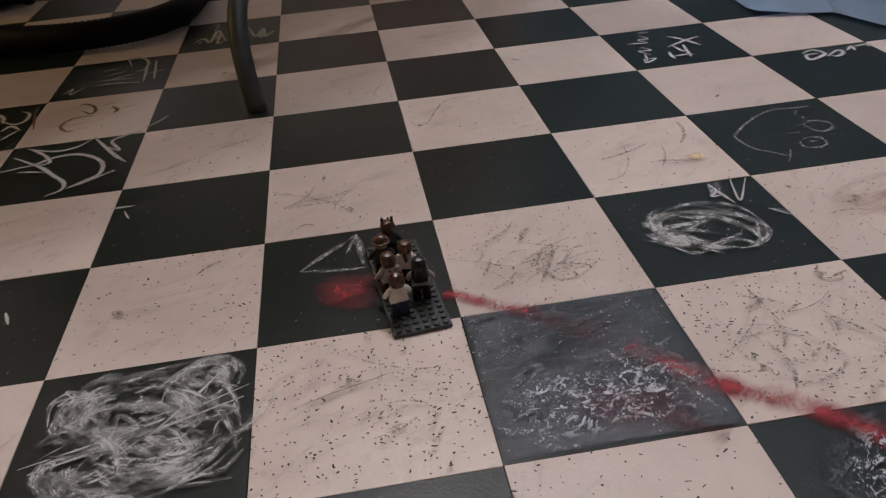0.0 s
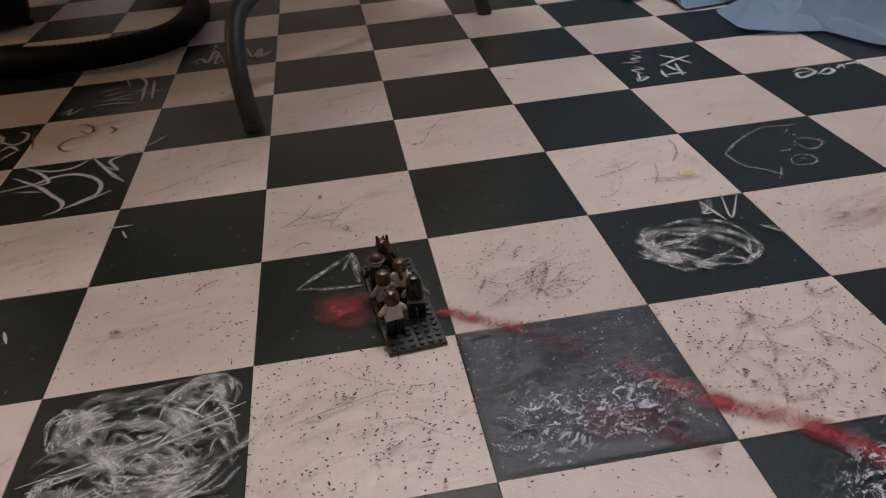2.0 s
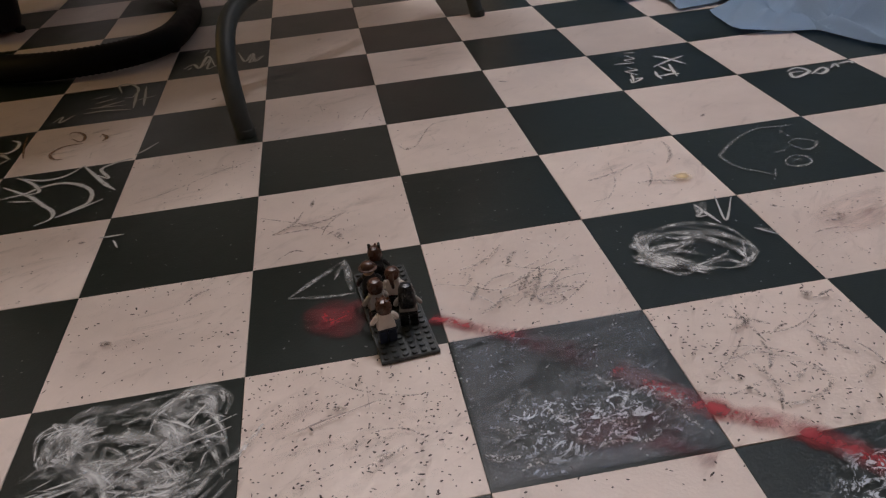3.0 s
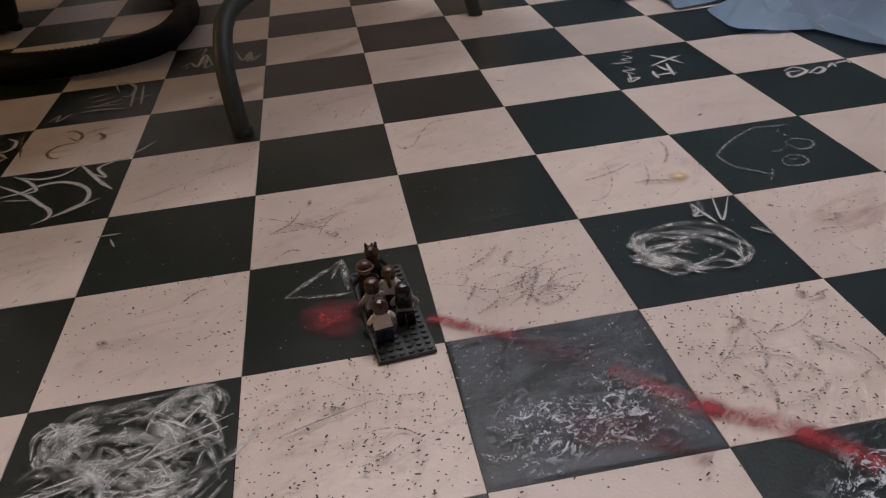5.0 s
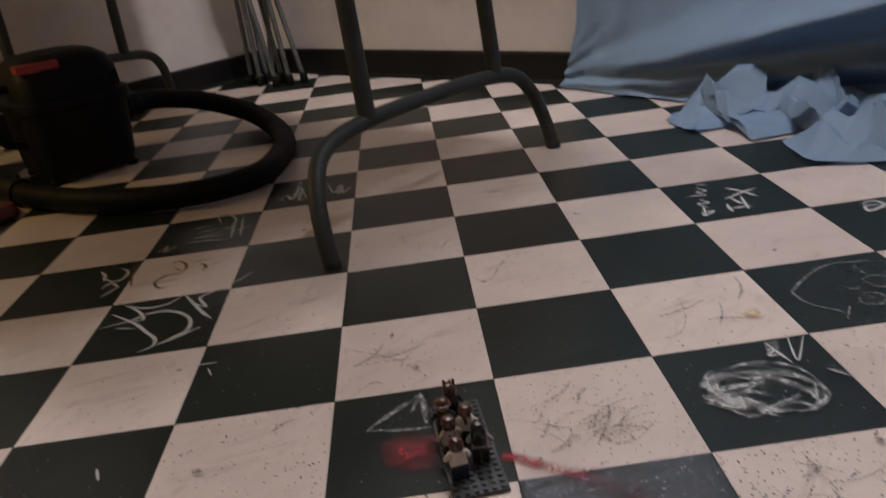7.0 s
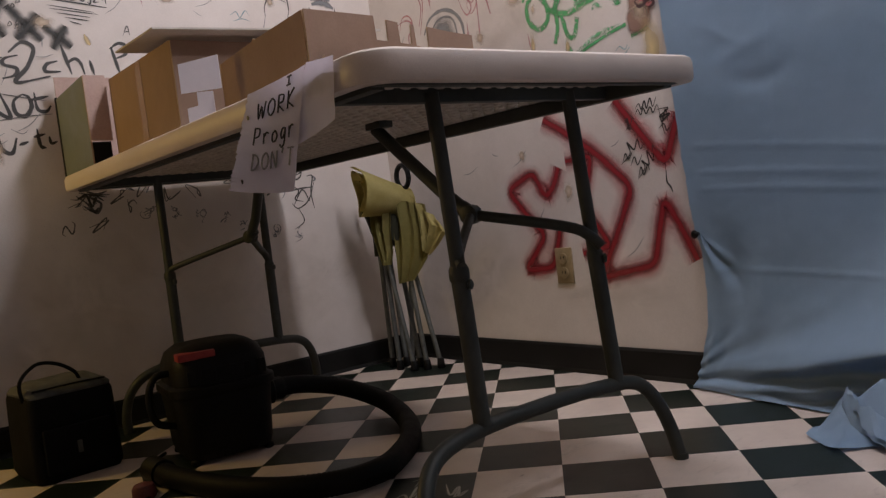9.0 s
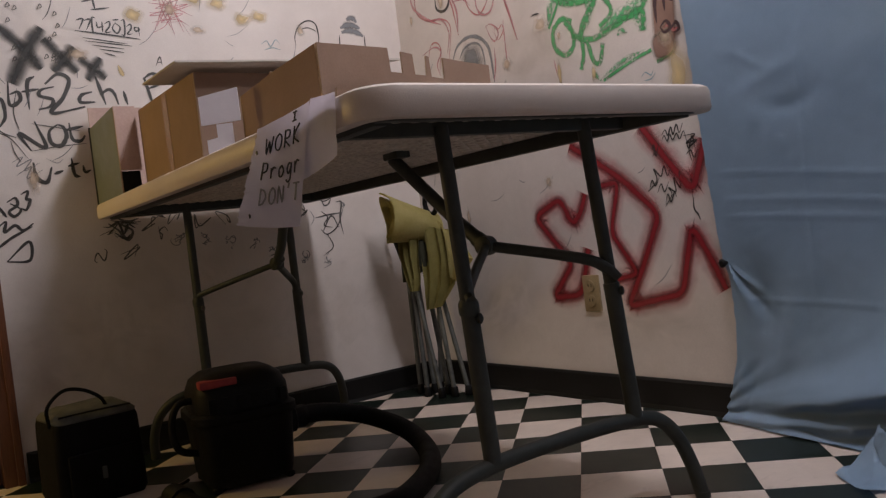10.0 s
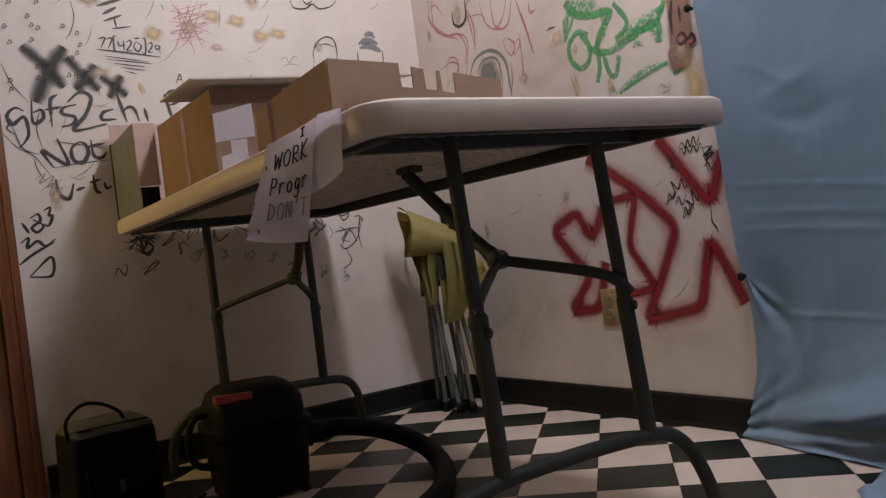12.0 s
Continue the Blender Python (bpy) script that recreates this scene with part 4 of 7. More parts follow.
for dx, dy in ((-0.09, -0.09), (0.09, -0.09), (-0.09, 0.09), (0.09, 0.09)):
    part("caster", add_lathe(bmesh.new(), [(0.008, 0), (0.012, 0.003), (0.012, 0.011), (0.008, 0.014)], Matrix.Translation((dx, dy, 0)), 10), M["black_plastic"], tub)
hose = thing("vacuum_hose", (-1.0, 0.6, 0), label="black ribbed vacuum hose looped on the floor", category="hose")
HOSE = [(-1.42, 0.60, 0.125), (-1.44, 0.72, 0.115), (-1.41, 0.83, 0.085), (-1.29, 0.88, 0.05), (-1.13, 0.84, 0.03), (-0.99, 0.755, 0.027), (-0.90, 0.665, 0.027), (-0.845, 0.575, 0.027), (-0.855, 0.48, 0.027), (-0.93, 0.39, 0.027), (-1.06, 0.325, 0.027), (-1.22, 0.29, 0.027), (-1.34, 0.28, 0.03)]
bm = tube([Vector(p) - Vector((-1.0, 0.6, 0)) for p in HOSE], 0.0245, sides=14, steps=22, rib=0.03)
part("ribbed_tube", bm, M["hose"], hose)
for p, q in ((HOSE[0], HOSE[1]), (HOSE[-1], HOSE[-2])):
    p, q = Vector(p) - Vector((-1.0, 0.6, 0)), Vector(q) - Vector((-1.0, 0.6, 0))
    part("cuff", tube([p, p.lerp(q, 0.5)], 0.030, steps=1, sides=14), M["black_plastic"], hose, "smooth black plastic cuff")

bag = thing("tool_bag", (-1.68, 0.18, 0), 4, label="black nylon equipment bag with dusty grey top and loop handle", category="bag")
part("body", loft(bmesh.new(), [[(x, y, z) for x, y in rounded_outline(-w, w, -d, d, 0.02)] for w, d, z in ((0.10, 0.098, 0.0), (0.107, 0.104, 0.015), (0.105, 0.103, 0.12), (0.103, 0.101, 0.195), (0.098, 0.097, 0.208))]), M["black_cloth"], bag)
bm = loft(bmesh.new(), [[(x, y, z + 0.012 * noise.noise(Vector((x * 18, y * 18, 0)))) for x, y in rounded_outline(-w, w, -d, d, 0.02)] for w, d, z in ((0.099, 0.098, 0.207), (0.100, 0.099, 0.212), (0.09, 0.09, 0.224), (0.05, 0.06, 0.234), (0.02, 0.03, 0.232))])
top_flap = part("top_flap", bm, M["grey_cloth"], bag)
part("zip", tube([(0.09, -0.085, 0.223), (0.093, 0, 0.2245), (0.09, 0.085, 0.223)], 0.0025, sides=6), M["black_plastic"], top_flap)
part("strap", tube([(0.06, -0.100, 0.20), (0.075, -0.103, 0.25), (0.08, -0.065, 0.284), (0.08, -0.02, 0.278), (0.07, 0.02, 0.252), (0.06, 0.035, 0.228)], 0.0045, sides=8), M["black_cloth"], bag)
side_pocket = part("side_pocket", box(0.10, 0.118, -0.08, 0.08, 0.02, 0.13, 0.008), M["black_cloth"], bag)
part("buckle", box(0.117, 0.122, -0.008, 0.004, 0.06, 0.09, 0.002), M["grey_cloth"], side_pocket)

cap = mesh_object("bottle_cap", add_lathe(bmesh.new(), [(0.02, 0.0), (0.025, 0.004), (0.025, 0.022), (0.02, 0.030), (0.008, 0.034)], Matrix.Translation((-1.235, 0.225, 0.0)), 18), M["red_dull"])
tagged(cap, "small dark red round cap on the floor", "cap")
cord = mesh_object("power_cord", tube([(-1.52, 0.37, 0.012), (-1.46, 0.30, 0.006), (-1.34, 0.26, 0.005), (-1.24, 0.25, 0.005), (-1.20, 0.18, 0.005), (-1.30, 0.10, 0.005), (-1.44, 0.06, 0.005)], 0.004, sides=8, steps=8), M["black_plastic"])
tagged(cord, "black power cord lying on the floor beside the vacuum", "cord")

# ---- blue backdrop ----
CLOTH_S = (0.0, 0.05, 0.156, 0.24, 0.34, 0.40, 0.573, 0.883, 1.085, 2.1)
CLOTH_X = (-0.716, -0.703, -0.672, -0.666, -0.668, -0.684, -0.697, -0.708, -0.722, -0.735)


def bell(v, middle, width):
    return math.exp(-((v - middle) / width) ** 2)


def backdrop():
    bm = bmesh.new()
    nx, nz = 220, 280
    g = []
    for j in range(nz + 1):
        row = []
        for i in range(nx + 1):
            u = i / nx
            s = 2.05 * (1 - j / nz) ** 1.5            # length of cloth above the floor's edge
            left = float(np.interp(s, CLOTH_S, CLOTH_X)) + 0.003 * noise.noise(Vector((s * 40, 0, 0)))
            x = left + (1.23 - left) * u ** 1.25
            across = max(0.0, x + 0.70)
            # a ridge runs up from the low corner; the cloth hangs back below it, then spreads on the floor
            ridge = 0.028 + 0.25 * across ** 1.2 + 0.010 * noise.noise(Vector((x * 6, 2, 0)))
            swag = 0.012 + 0.125 * min(1.0, across / 0.55) + 0.05 * min(1.0, across)
            off = math.sqrt((s - ridge) ** 2 + 0.010 ** 2) - 0.010
            out = swag * (math.exp(-off / (0.05 + 0.12 * across)) if s > ridge else 0.30 + 0.70 * math.exp(-off / (0.012 + 0.16 * ridge)))
            out += (0.022 + 0.055 * min(1.0, across / 0.6)) * max(0.0, 1 - s / (0.028 + 0.02 * across)) ** 1.5
            low = max(0.0, 1 - s / (0.14 + 0.35 * min(1.0, across))) ** 1.1
            # a second, thinner fold under the first, and small ones that follow it
            fold = 0.045 * min(1.0, 0.25 + across * 2.2) * bell(s, ridge * 0.40, 0.010 + 0.03 * across)
            along = (s - ridge) / (0.02 + 0.25 * across)
            fold += 0.006 * low * math.sin(along * 5.0 + 2.2 * noise.noise(Vector((x * 4, s * 4, 3))))
            fold += 0.004 * low * noise.noise(Vector((x * 9, along * 3, 6)))
            # folds pulled from the pin, a hollow beside them, a soft upright fold and the turned hem
            dx, dz = x + 0.672, 0.392 - s
            reach = math.hypot(dx, dz)
            if dz > -0.01 and 0 < dx:
                slant = math.atan2(dx, max(0.004, dz))
                fade = min(1.0, reach * 22) * max(0.0, 1 - reach / 0.19)
                fold += fade * (0.011 * bell(slant, 0.42, 0.11) + 0.007 * bell(slant, 0.80, 0.10) - 0.009 * bell(slant, 0.62, 0.10))
            fold -= 0.014 * bell(x, -0.585 + 0.1 * (0.3 - s), 0.035) * bell(s, 0.29, 0.075)
            fold += 0.012 * bell(x, -0.525 + 0.25 * (s - 0.2), 0.030) * bell(s, 0.20, 0.085)
            fold += 0.010 * bell(x, left + 0.028, 0.014) * bell(s, 0.09, 0.07)
            fold -= 0.008 * bell(x, left + 0.062, 0.016) * bell(s, 0.08, 0.06)
            broad = 0.006 * noise.noise(Vector((x * 3.0, s * 2.0, 7))) + 0.0028 * noise.noise(Vector((x * 11, s * 9, 1))) + 0.0012 * abs(noise.noise(Vector((x * 26, s * 22, 4))))
            # creases of the folded cloth, and a dent with a small ridge over it
            crease = 0.0
            for cz, slope in ((0.608, -0.125), (0.542, -0.097), (0.500, -0.08), (0.295, -0.03)):
                crease += 0.0016 * bell(s, cz + slope * (x + 0.67) + 0.003 * math.sin(x * 9), 0.006) * min(1.0, max(0.0, (x - left) * 30 - 0.6))
            crease += 0.0017 * bell(x, -0.455 + 0.03 * s, 0.007) * min(1.0, max(0.0, (s - 0.22) * 6))
            crease += 0.0014 * bell(x, -0.10, 0.010) * min(1.0, max(0.0, (s - 0.3) * 6))
            crease += 0.0026 * bell(s, 0.815 + 0.25 * (x + 0.5), 0.018) * bell(x, -0.50, 0.08)
            crease -= 0.0040 * bell(s, 0.745 + 0.012 * math.sin(x * 30), 0.020) * bell(x, -0.47, 0.07)
            crease += 0.0022 * bell(s, 0.86 + 0.04 * math.sin(x * 17), 0.012) * bell(x, -0.55, 0.05)
            y = NORTH - 0.024 - 0.010 * low * min(1.0, across * 3 + 0.1) - out - (fold + broad + crease)
            row.append(bm.verts.new((x, min(y, NORTH - 0.004), max(0.004, s + 0.004 + 0.010 * low * noise.noise(Vector((x * 9, s * 9, 5)))))))
        g.append(row)
    for j in range(nz):
        for i in range(nx):
            bm.faces.new((g[j][i], g[j + 1][i], g[j + 1][i + 1], g[j][i + 1]))
    bmesh.ops.solidify(bm, geom=list(bm.faces), thickness=-0.0012)
    return bm


curtain = tagged(mesh_object("backdrop_cloth", backdrop(), M["blue_fabric"]), "wrinkled light blue cloth backdrop pinned to the wall", "backdrop cloth")
for x, z in ((-0.674, 0.393), (-0.728, 1.065)):
    pin = add_lathe(bmesh.new(), [(0.004, -0.01), (0.006, 0.0), (0.009, 0.006), (0.011, 0.010), (0.006, 0.014)], pose(x, NORTH - 0.030, z, 90, 0, 0), 12)
    tagged(mesh_object("push_pin", pin, M["black_plastic"]), "black pin holding the blue cloth to the wall", "pin", "pins of the backdrop")


def tri(v):
    """A folded-paper wave between 0 and 1."""
    return abs(2 * (v % 1.0) - 1)


def heap(seed, x0, x1, y0, y1, high, grid, name, label, size=0.13):
    """Crumpled cloth: straight sharp folds crossing at odd angles, with a cornered outline."""
    bm = bmesh.new()
    r = random.Random(int(seed * 10))
    folds = [(r.uniform(0, math.pi), size * r.uniform(0.55, 1.5), r.random(), r.uniform(0.5, 1.0)) for _ in range(5)]
    n = grid
    g = []
    for j in range(n + 1):
        row = []
        for i in range(n + 1):
            u, v = i / n, j / n
            p = Vector((x0 + (x1 - x0) * u, y0 + (y1 - y0) * v, 0))
            rim = min(u * (x1 - x0), (1 - u) * (x1 - x0), v * (y1 - y0), (1 - v) * (y1 - y0))
            body = min(1.0, rim / 0.07)
            q, lift, total = p.copy(), 0.0, 0.0
            for turn, wave, start, weight in folds:
                way = Vector((math.cos(turn), math.sin(turn), 0))
                w = tri(q.dot(way) / wave + start + 0.10 * noise.noise(q * 7))
                q += way * (w - 0.5) * wave * 0.5          # the next fold runs over the folded cloth
                lift, total = lift + weight * w, total + weight
            lump = 0.65 + 0.7 * noise.noise(Vector((p.x * 5 + seed, p.y * 5, seed)))
            z = 0.005 + high * body * (0.12 + max(0.1, lump) * max(0.0, lift / total - 0.22) * 2.2) + 0.012 * (1 - body) * max(0.0, tri((u + v) * 3 + seed) - 0.5)
            corner = Vector((0.09 * (tri(v * 1.7 + seed) - 0.5), 0.09 * (tri(u * 2.1 + seed * 0.3) - 0.5), 0))
            row.append(bm.verts.new(p + corner + (q - p) * 0.55 * body + Vector((0, 0, z))))
        g.append(row)
    for j in range(n):
        for i in range(n):
            bm.faces.new((g[j][i], g[j][i + 1], g[j + 1][i + 1], g[j + 1][i]))
    bmesh.ops.solidify(bm, geom=list(bm.faces), thickness=0.001)
    return tagged(mesh_object(name, bm, M["blue_fabric"]), label, "cloth", "crumpled cloths under the backdrop")


heap(2.0, -0.25, 0.04, 1.17, 1.40, 0.145, 90, "crumpled_cloth", "crumpled pale blue cloth lying on the tiles below the backdrop", 0.085)
heap(9.0, 0.02, 0.75, 1.03, 1.38, 0.085, 120, "crumpled_cloth", "spread pale blue cloth lying in folds on the tiles")

# ---- toy figures on a studded plate ----
PX, PY = floor_xy(0.765, 0.335)
PTURN = 45 + 5.5
plate = thing("toy_baseplate", (PX, PY, 0), PTURN, label="dark grey studded toy baseplate on a dark tile", category="toy plate")
STUD = 0.008
part("plate", box(-3.1 * STUD, 3.1 * STUD, -9 * STUD, 9 * STUD, 0.0005, 0.0036, 0.0004, 1), M["plate"], plate, smooth=False)
stud_bm = add_lathe(bmesh.new(), [(0.0025, 0), (0.0025, 0.0015), (0.0023, 0.0017)], None, 10)
stud_mesh = bpy.data.meshes.new("stud")
stud_bm.to_mesh(stud_mesh)
stud_bm.free()
stud_mesh.materials.append(M["plate"])
for i in range(6):
    for j in range(18):
        s = new("stud", stud_mesh)
        s.parent = plate
        s.location = ((i - 2.5) * STUD, (j - 8.5) * STUD, 0.0036)


def toy(a, b, turn, hair, top, legs, style, label):
    """One toy figure, one mesh: legs, hips, body, arms, head and hair."""
    bm = bmesh.new()
    mats = [M[legs], M[top], M["toy_skin"], M[hair], M["toy_black"]]
    for sx in (-1, 1):
        add_box(bm, sx * 0.0041 - 0.0037, sx * 0.0041 + 0.0037, -0.0042, 0.0036, 0, 0.012, 0.0006, 1, 0)
        add_box(bm, sx * 0.0041 - 0.0037, sx * 0.0041 + 0.0037, -0.0042, 0.0058, 0, 0.003, 0.0005, 1, 0)
    add_box(bm, -0.0079, 0.0079, -0.0039, 0.0039, 0.012, 0.0145, 0.0006, 1, 0)
    lv = [[(x, y, z) for x, y in rounded_outline(-w, w, -d, d, 0.0008, 2)] for w, d, z in ((0.0079, 0.0040, 0.0145), (0.0076, 0.0040, 0.017), (0.0058, 0.0038, 0.0275), (0.0050, 0.0034, 0.0285))]
    loft(bm, lv, 1)
    for sx in (-1, 1):
        add_tube(bm, [(sx * 0.0062, 0, 0.0262), (sx * 0.0086, 0.0, 0.0238), (sx * 0.0102, 0.0015, 0.0205), (sx * 0.0104, 0.0045, 0.0175)], 0.0022, 8, 3, 1)
        add_tube(bm, [(sx * 0.0104, 0.0045, 0.0177), (sx * 0.0104, 0.0070, 0.0160)], 0.0016, 8, 1, 2)
    add_lathe(bm, [(0.0024, 0.0285), (0.0036, 0.0292), (0.0050, 0.0305), (0.0051, 0.0355), (0.0040, 0.0375), (0.0025, 0.038)], None, 14, 2)
    if style == "long":
        lv = [[(x, y - 0.0012, z) for x, y in rounded_outline(-w, w, -d, d, min(w, d) * 0.9, 4)] for w, d, z in ((0.0070, 0.0045, 0.0185), (0.0078, 0.0055, 0.024), (0.0072, 0.0062, 0.031), (0.0066, 0.0066, 0.037), (0.0045, 0.0048, 0.0405), (0.0015, 0.0015, 0.0415))]
    elif style == "pony":
        lv = [[(x, y - 0.0008, z) for x, y in rounded_outline(-w, w, -d, d, min(w, d) * 0.95, 4)] for w, d, z in ((0.0058, 0.0058, 0.0315), (0.0068, 0.0068, 0.0345), (0.0066, 0.0066, 0.0375), (0.0046, 0.0046, 0.0405), (0.0012, 0.0012, 0.0415))]
        add_tube(bm, [(0, -0.006, 0.0375), (0.0005, -0.0092, 0.034), (0.001, -0.0088, 0.028), (0.0005, -0.007, 0.024)], 0.0028, 8, 4, 3, radii=(0.003, 0.0012))
    elif style == "hat":
        lv = [[(x, y, z) for x, y in rounded_outline(-w, w, -d, d, min(w, d) * 0.95, 4)] for w, d, z in ((0.0085, 0.0085, 0.0352), (0.0085, 0.0085, 0.0362), (0.0064, 0.0064, 0.0366), (0.0062, 0.0062, 0.039), (0.0042, 0.0042, 0.0412), (0.0012, 0.0012, 0.042))]
    else:
        lv = [[(x, y - 0.0006, z) for x, y in rounded_outline(-w, w, -d, d, min(w, d) * 0.9, 4)] for w, d, z in ((0.0060, 0.0060, 0.0300), (0.0068, 0.0068, 0.034), (0.0066, 0.0066, 0.038), (0.0048, 0.0048, 0.041), (0.0014, 0.0014, 0.042))]
    loft(bm, lv, 3)
    if style == "ears":
        for sx in (-1, 1):
            add_box(bm, sx * 0.0045 - 0.0013, sx * 0.0045 + 0.0013, -0.002, 0.001, 0.040, 0.0455, 0.0006, 1, 4)
    if style in ("tuft", "ears"):
        for k in range(5):
            an = radians(72 * k)
            add_tube(bm, [(0.003 * math.cos(an), 0.003 * math.sin(an), 0.039), (0.0052 * math.cos(an), 0.0052 * math.sin(an), 0.0425)], 0.002, 6, 1, 3, radii=(0.0024, 0.0008))
    bmesh.ops.recalc_face_normals(bm, faces=bm.faces)
    ob = mesh_object("toy_figure", bm, mats)
    x, y = floor_xy(a, b)
    ob.matrix_world = pose(x, y, 0.0053, 0, 0, 45 + turn)
    return tagged(ob, label, "toy figure", "toy figures on the plate")


toy(0.71, 0.06, 10, "toy_brown", "toy_white", "toy_blue", "tuft", "toy figure with brown hair, white top and dark blue legs")
toy(0.835, 0.175, -6, "toy_black", "toy_grey", "toy_black", "long", "toy figure with long dark hair, grey top and black legs")
toy(0.685, 0.25, 20, "toy_brown", "toy_grey", "toy_black", "cap", "toy figure with short dark brown hair and grey top")
toy(0.785, 0.345, -14, "toy_brown", "toy_white", "toy_black", "pony", "toy figure with tied brown hair and white top")
toy(0.665, 0.43, 8, "toy_brown", "toy_black", "toy_black", "hat", "toy figure with a brown brimmed hat and black body")
toy(0.715, 0.575, 0, "toy_brown", "toy_black", "toy_black", "ears", "toy figure with tousled brown hair and black pointed ears")

# ---- floor tiles ----
def tile_mesh(name, mat):
    bm = bmesh.new()
    h, r = TILE / 2 - 0.0002, 0.0003
    loft(bm, [[(sx * (h - i), sy * (h - i), z) for sx, sy in ((-1, -1), (1, -1), (1, 1), (-1, 1))] for i, z in ((0, -0.003), (0, -r), (r, 0.0))])
    me = bpy.data.meshes.new(name)
    bm.to_mesh(me)
    bm.free()
    me.materials.append(mat)
    return me


def cut(outline, axis, sign, limit):
    """The part of a flat outline on the inner side of a wall."""
    kept = []
    for p, q in zip(outline, outline[1:] + outline[:1]):
        dp, dq = sign * p[axis] - limit, sign * q[axis] - limit
        if dp >= 0:
            kept.append(p)
        if dp * dq < 0:
            f = dp / (dp - dq)
            kept.append((p[0] + (q[0] - p[0]) * f, p[1] + (q[1] - p[1]) * f))
    return kept


TM = [tile_mesh("dark_tile", M["tile_dark"]), tile_mesh("light_tile", M["tile_light"])]
cells = []
for i in range(-24, 24):
    for j in range(-24, 26):
        x, y = floor_xy(i + 0.5, j + 0.5)
        reach = TILE * C45
        if WEST - reach < x < EAST + reach and SOUTH - reach < y < NORTH + reach:
            inside = WEST + reach < x < EAST - reach and SOUTH + reach < y < NORTH - reach
            cells.append(((x + 0.5) ** 2 + (y - 0.55) ** 2, i, j, x, y, inside))
cells.sort()
rest, made = bmesh.new(), 0
tile_rng = random.Random(11)
for d, i, j, x, y, inside in cells:
    k = (i + j) % 2
    if made < 300 and inside:
        ob = new("tile", TM[k])
        ob.parent = floor
        ob.matrix_world = pose(x, y, tile_rng.uniform(-0.00035, 0.0003), tile_rng.uniform(-0.12, 0.12), tile_rng.uniform(-0.12, 0.12), 45 + tile_rng.uniform(-0.15, 0.15))
        made += 1
    else:
        h = TILE / 2 - 0.0004
        outline = [(x + C45 * (sx - sy) * h, y + C45 * (sx + sy) * h) for sx, sy in ((-1, -1), (1, -1), (1, 1), (-1, 1))]
        for axis, sign, limit in ((0, 1, WEST + 0.001), (0, -1, 0.001 - EAST), (1, 1, SOUTH + 0.001), (1, -1, 0.001 - NORTH)):
            outline = cut(outline, axis, sign, limit)
        if len(outline) < 3:
            continue
        vs = [rest.verts.new((*q, 0)) for q in outline]
        low = [rest.verts.new((*q, -0.003)) for q in outline]
        rest.faces.new(vs).material_index = k
        for q in range(len(vs)):
            rest.faces.new((low[q], low[(q + 1) % len(vs)], vs[(q + 1) % len(vs)], vs[q])).material_index = k
tagged(part("border_tiles", rest, [M["tile_dark"], M["tile_light"]], floor, smooth=False), kind="stuff")

# ---- drawings: flat strokes of chalk, paint and marker ----
LOOK = {"chalk_fish": "chalk_thin", "chalk_triangle": "chalk_hand", "red_letters": "spray_red", "marker_tags": "marker", "green_tag": "spray_green", "thin_red_drawing": "marker_red", "black_marks": "marker", "grey_arch": "marker_grey",
        "spray_crosses": "spray_black", "wall_words": "marker", "small_number": "marker", "bar_marks": "marker", "thin_curves": "marker_thin", "head_outlines": "marker", "cap_shape": "marker_grey",
        "low_scribble": "marker_thin", "red_scribble": "marker_pink", "brown_scrawl": "brown_pen", "scuff_lines": "scuff", "red_streak": "red_rub", "red_streak_faint": "red_rub_faint"}
LAYER = [0]
FLOOR_WIDE = {"chalk_graffiti": 0.95, "chalk_e": 1.0, "chalk_letters": 1.0, "chalk_scrawl": 1.1, "chalk_bars": 0.9, "chalk_ticks": 1.0, "chalk_swath": 1.35, "chalk_ring": 1.2, "chalk_scratch": 1.0, "chalk_loops": 1.0, "chalk_flake": 1.0, "chalk_star": 1.0, "chalk_fish": 1.25, "chalk_triangle": 1.1}


def lay(kind, a, b, h):
    if kind == "N":
        return Vector((a, NORTH - h, b))
    if kind == "W":
        return Vector((WEST + h, a, b))
    x, y = floor_xy(a, b)
    return Vector((x, y, h))


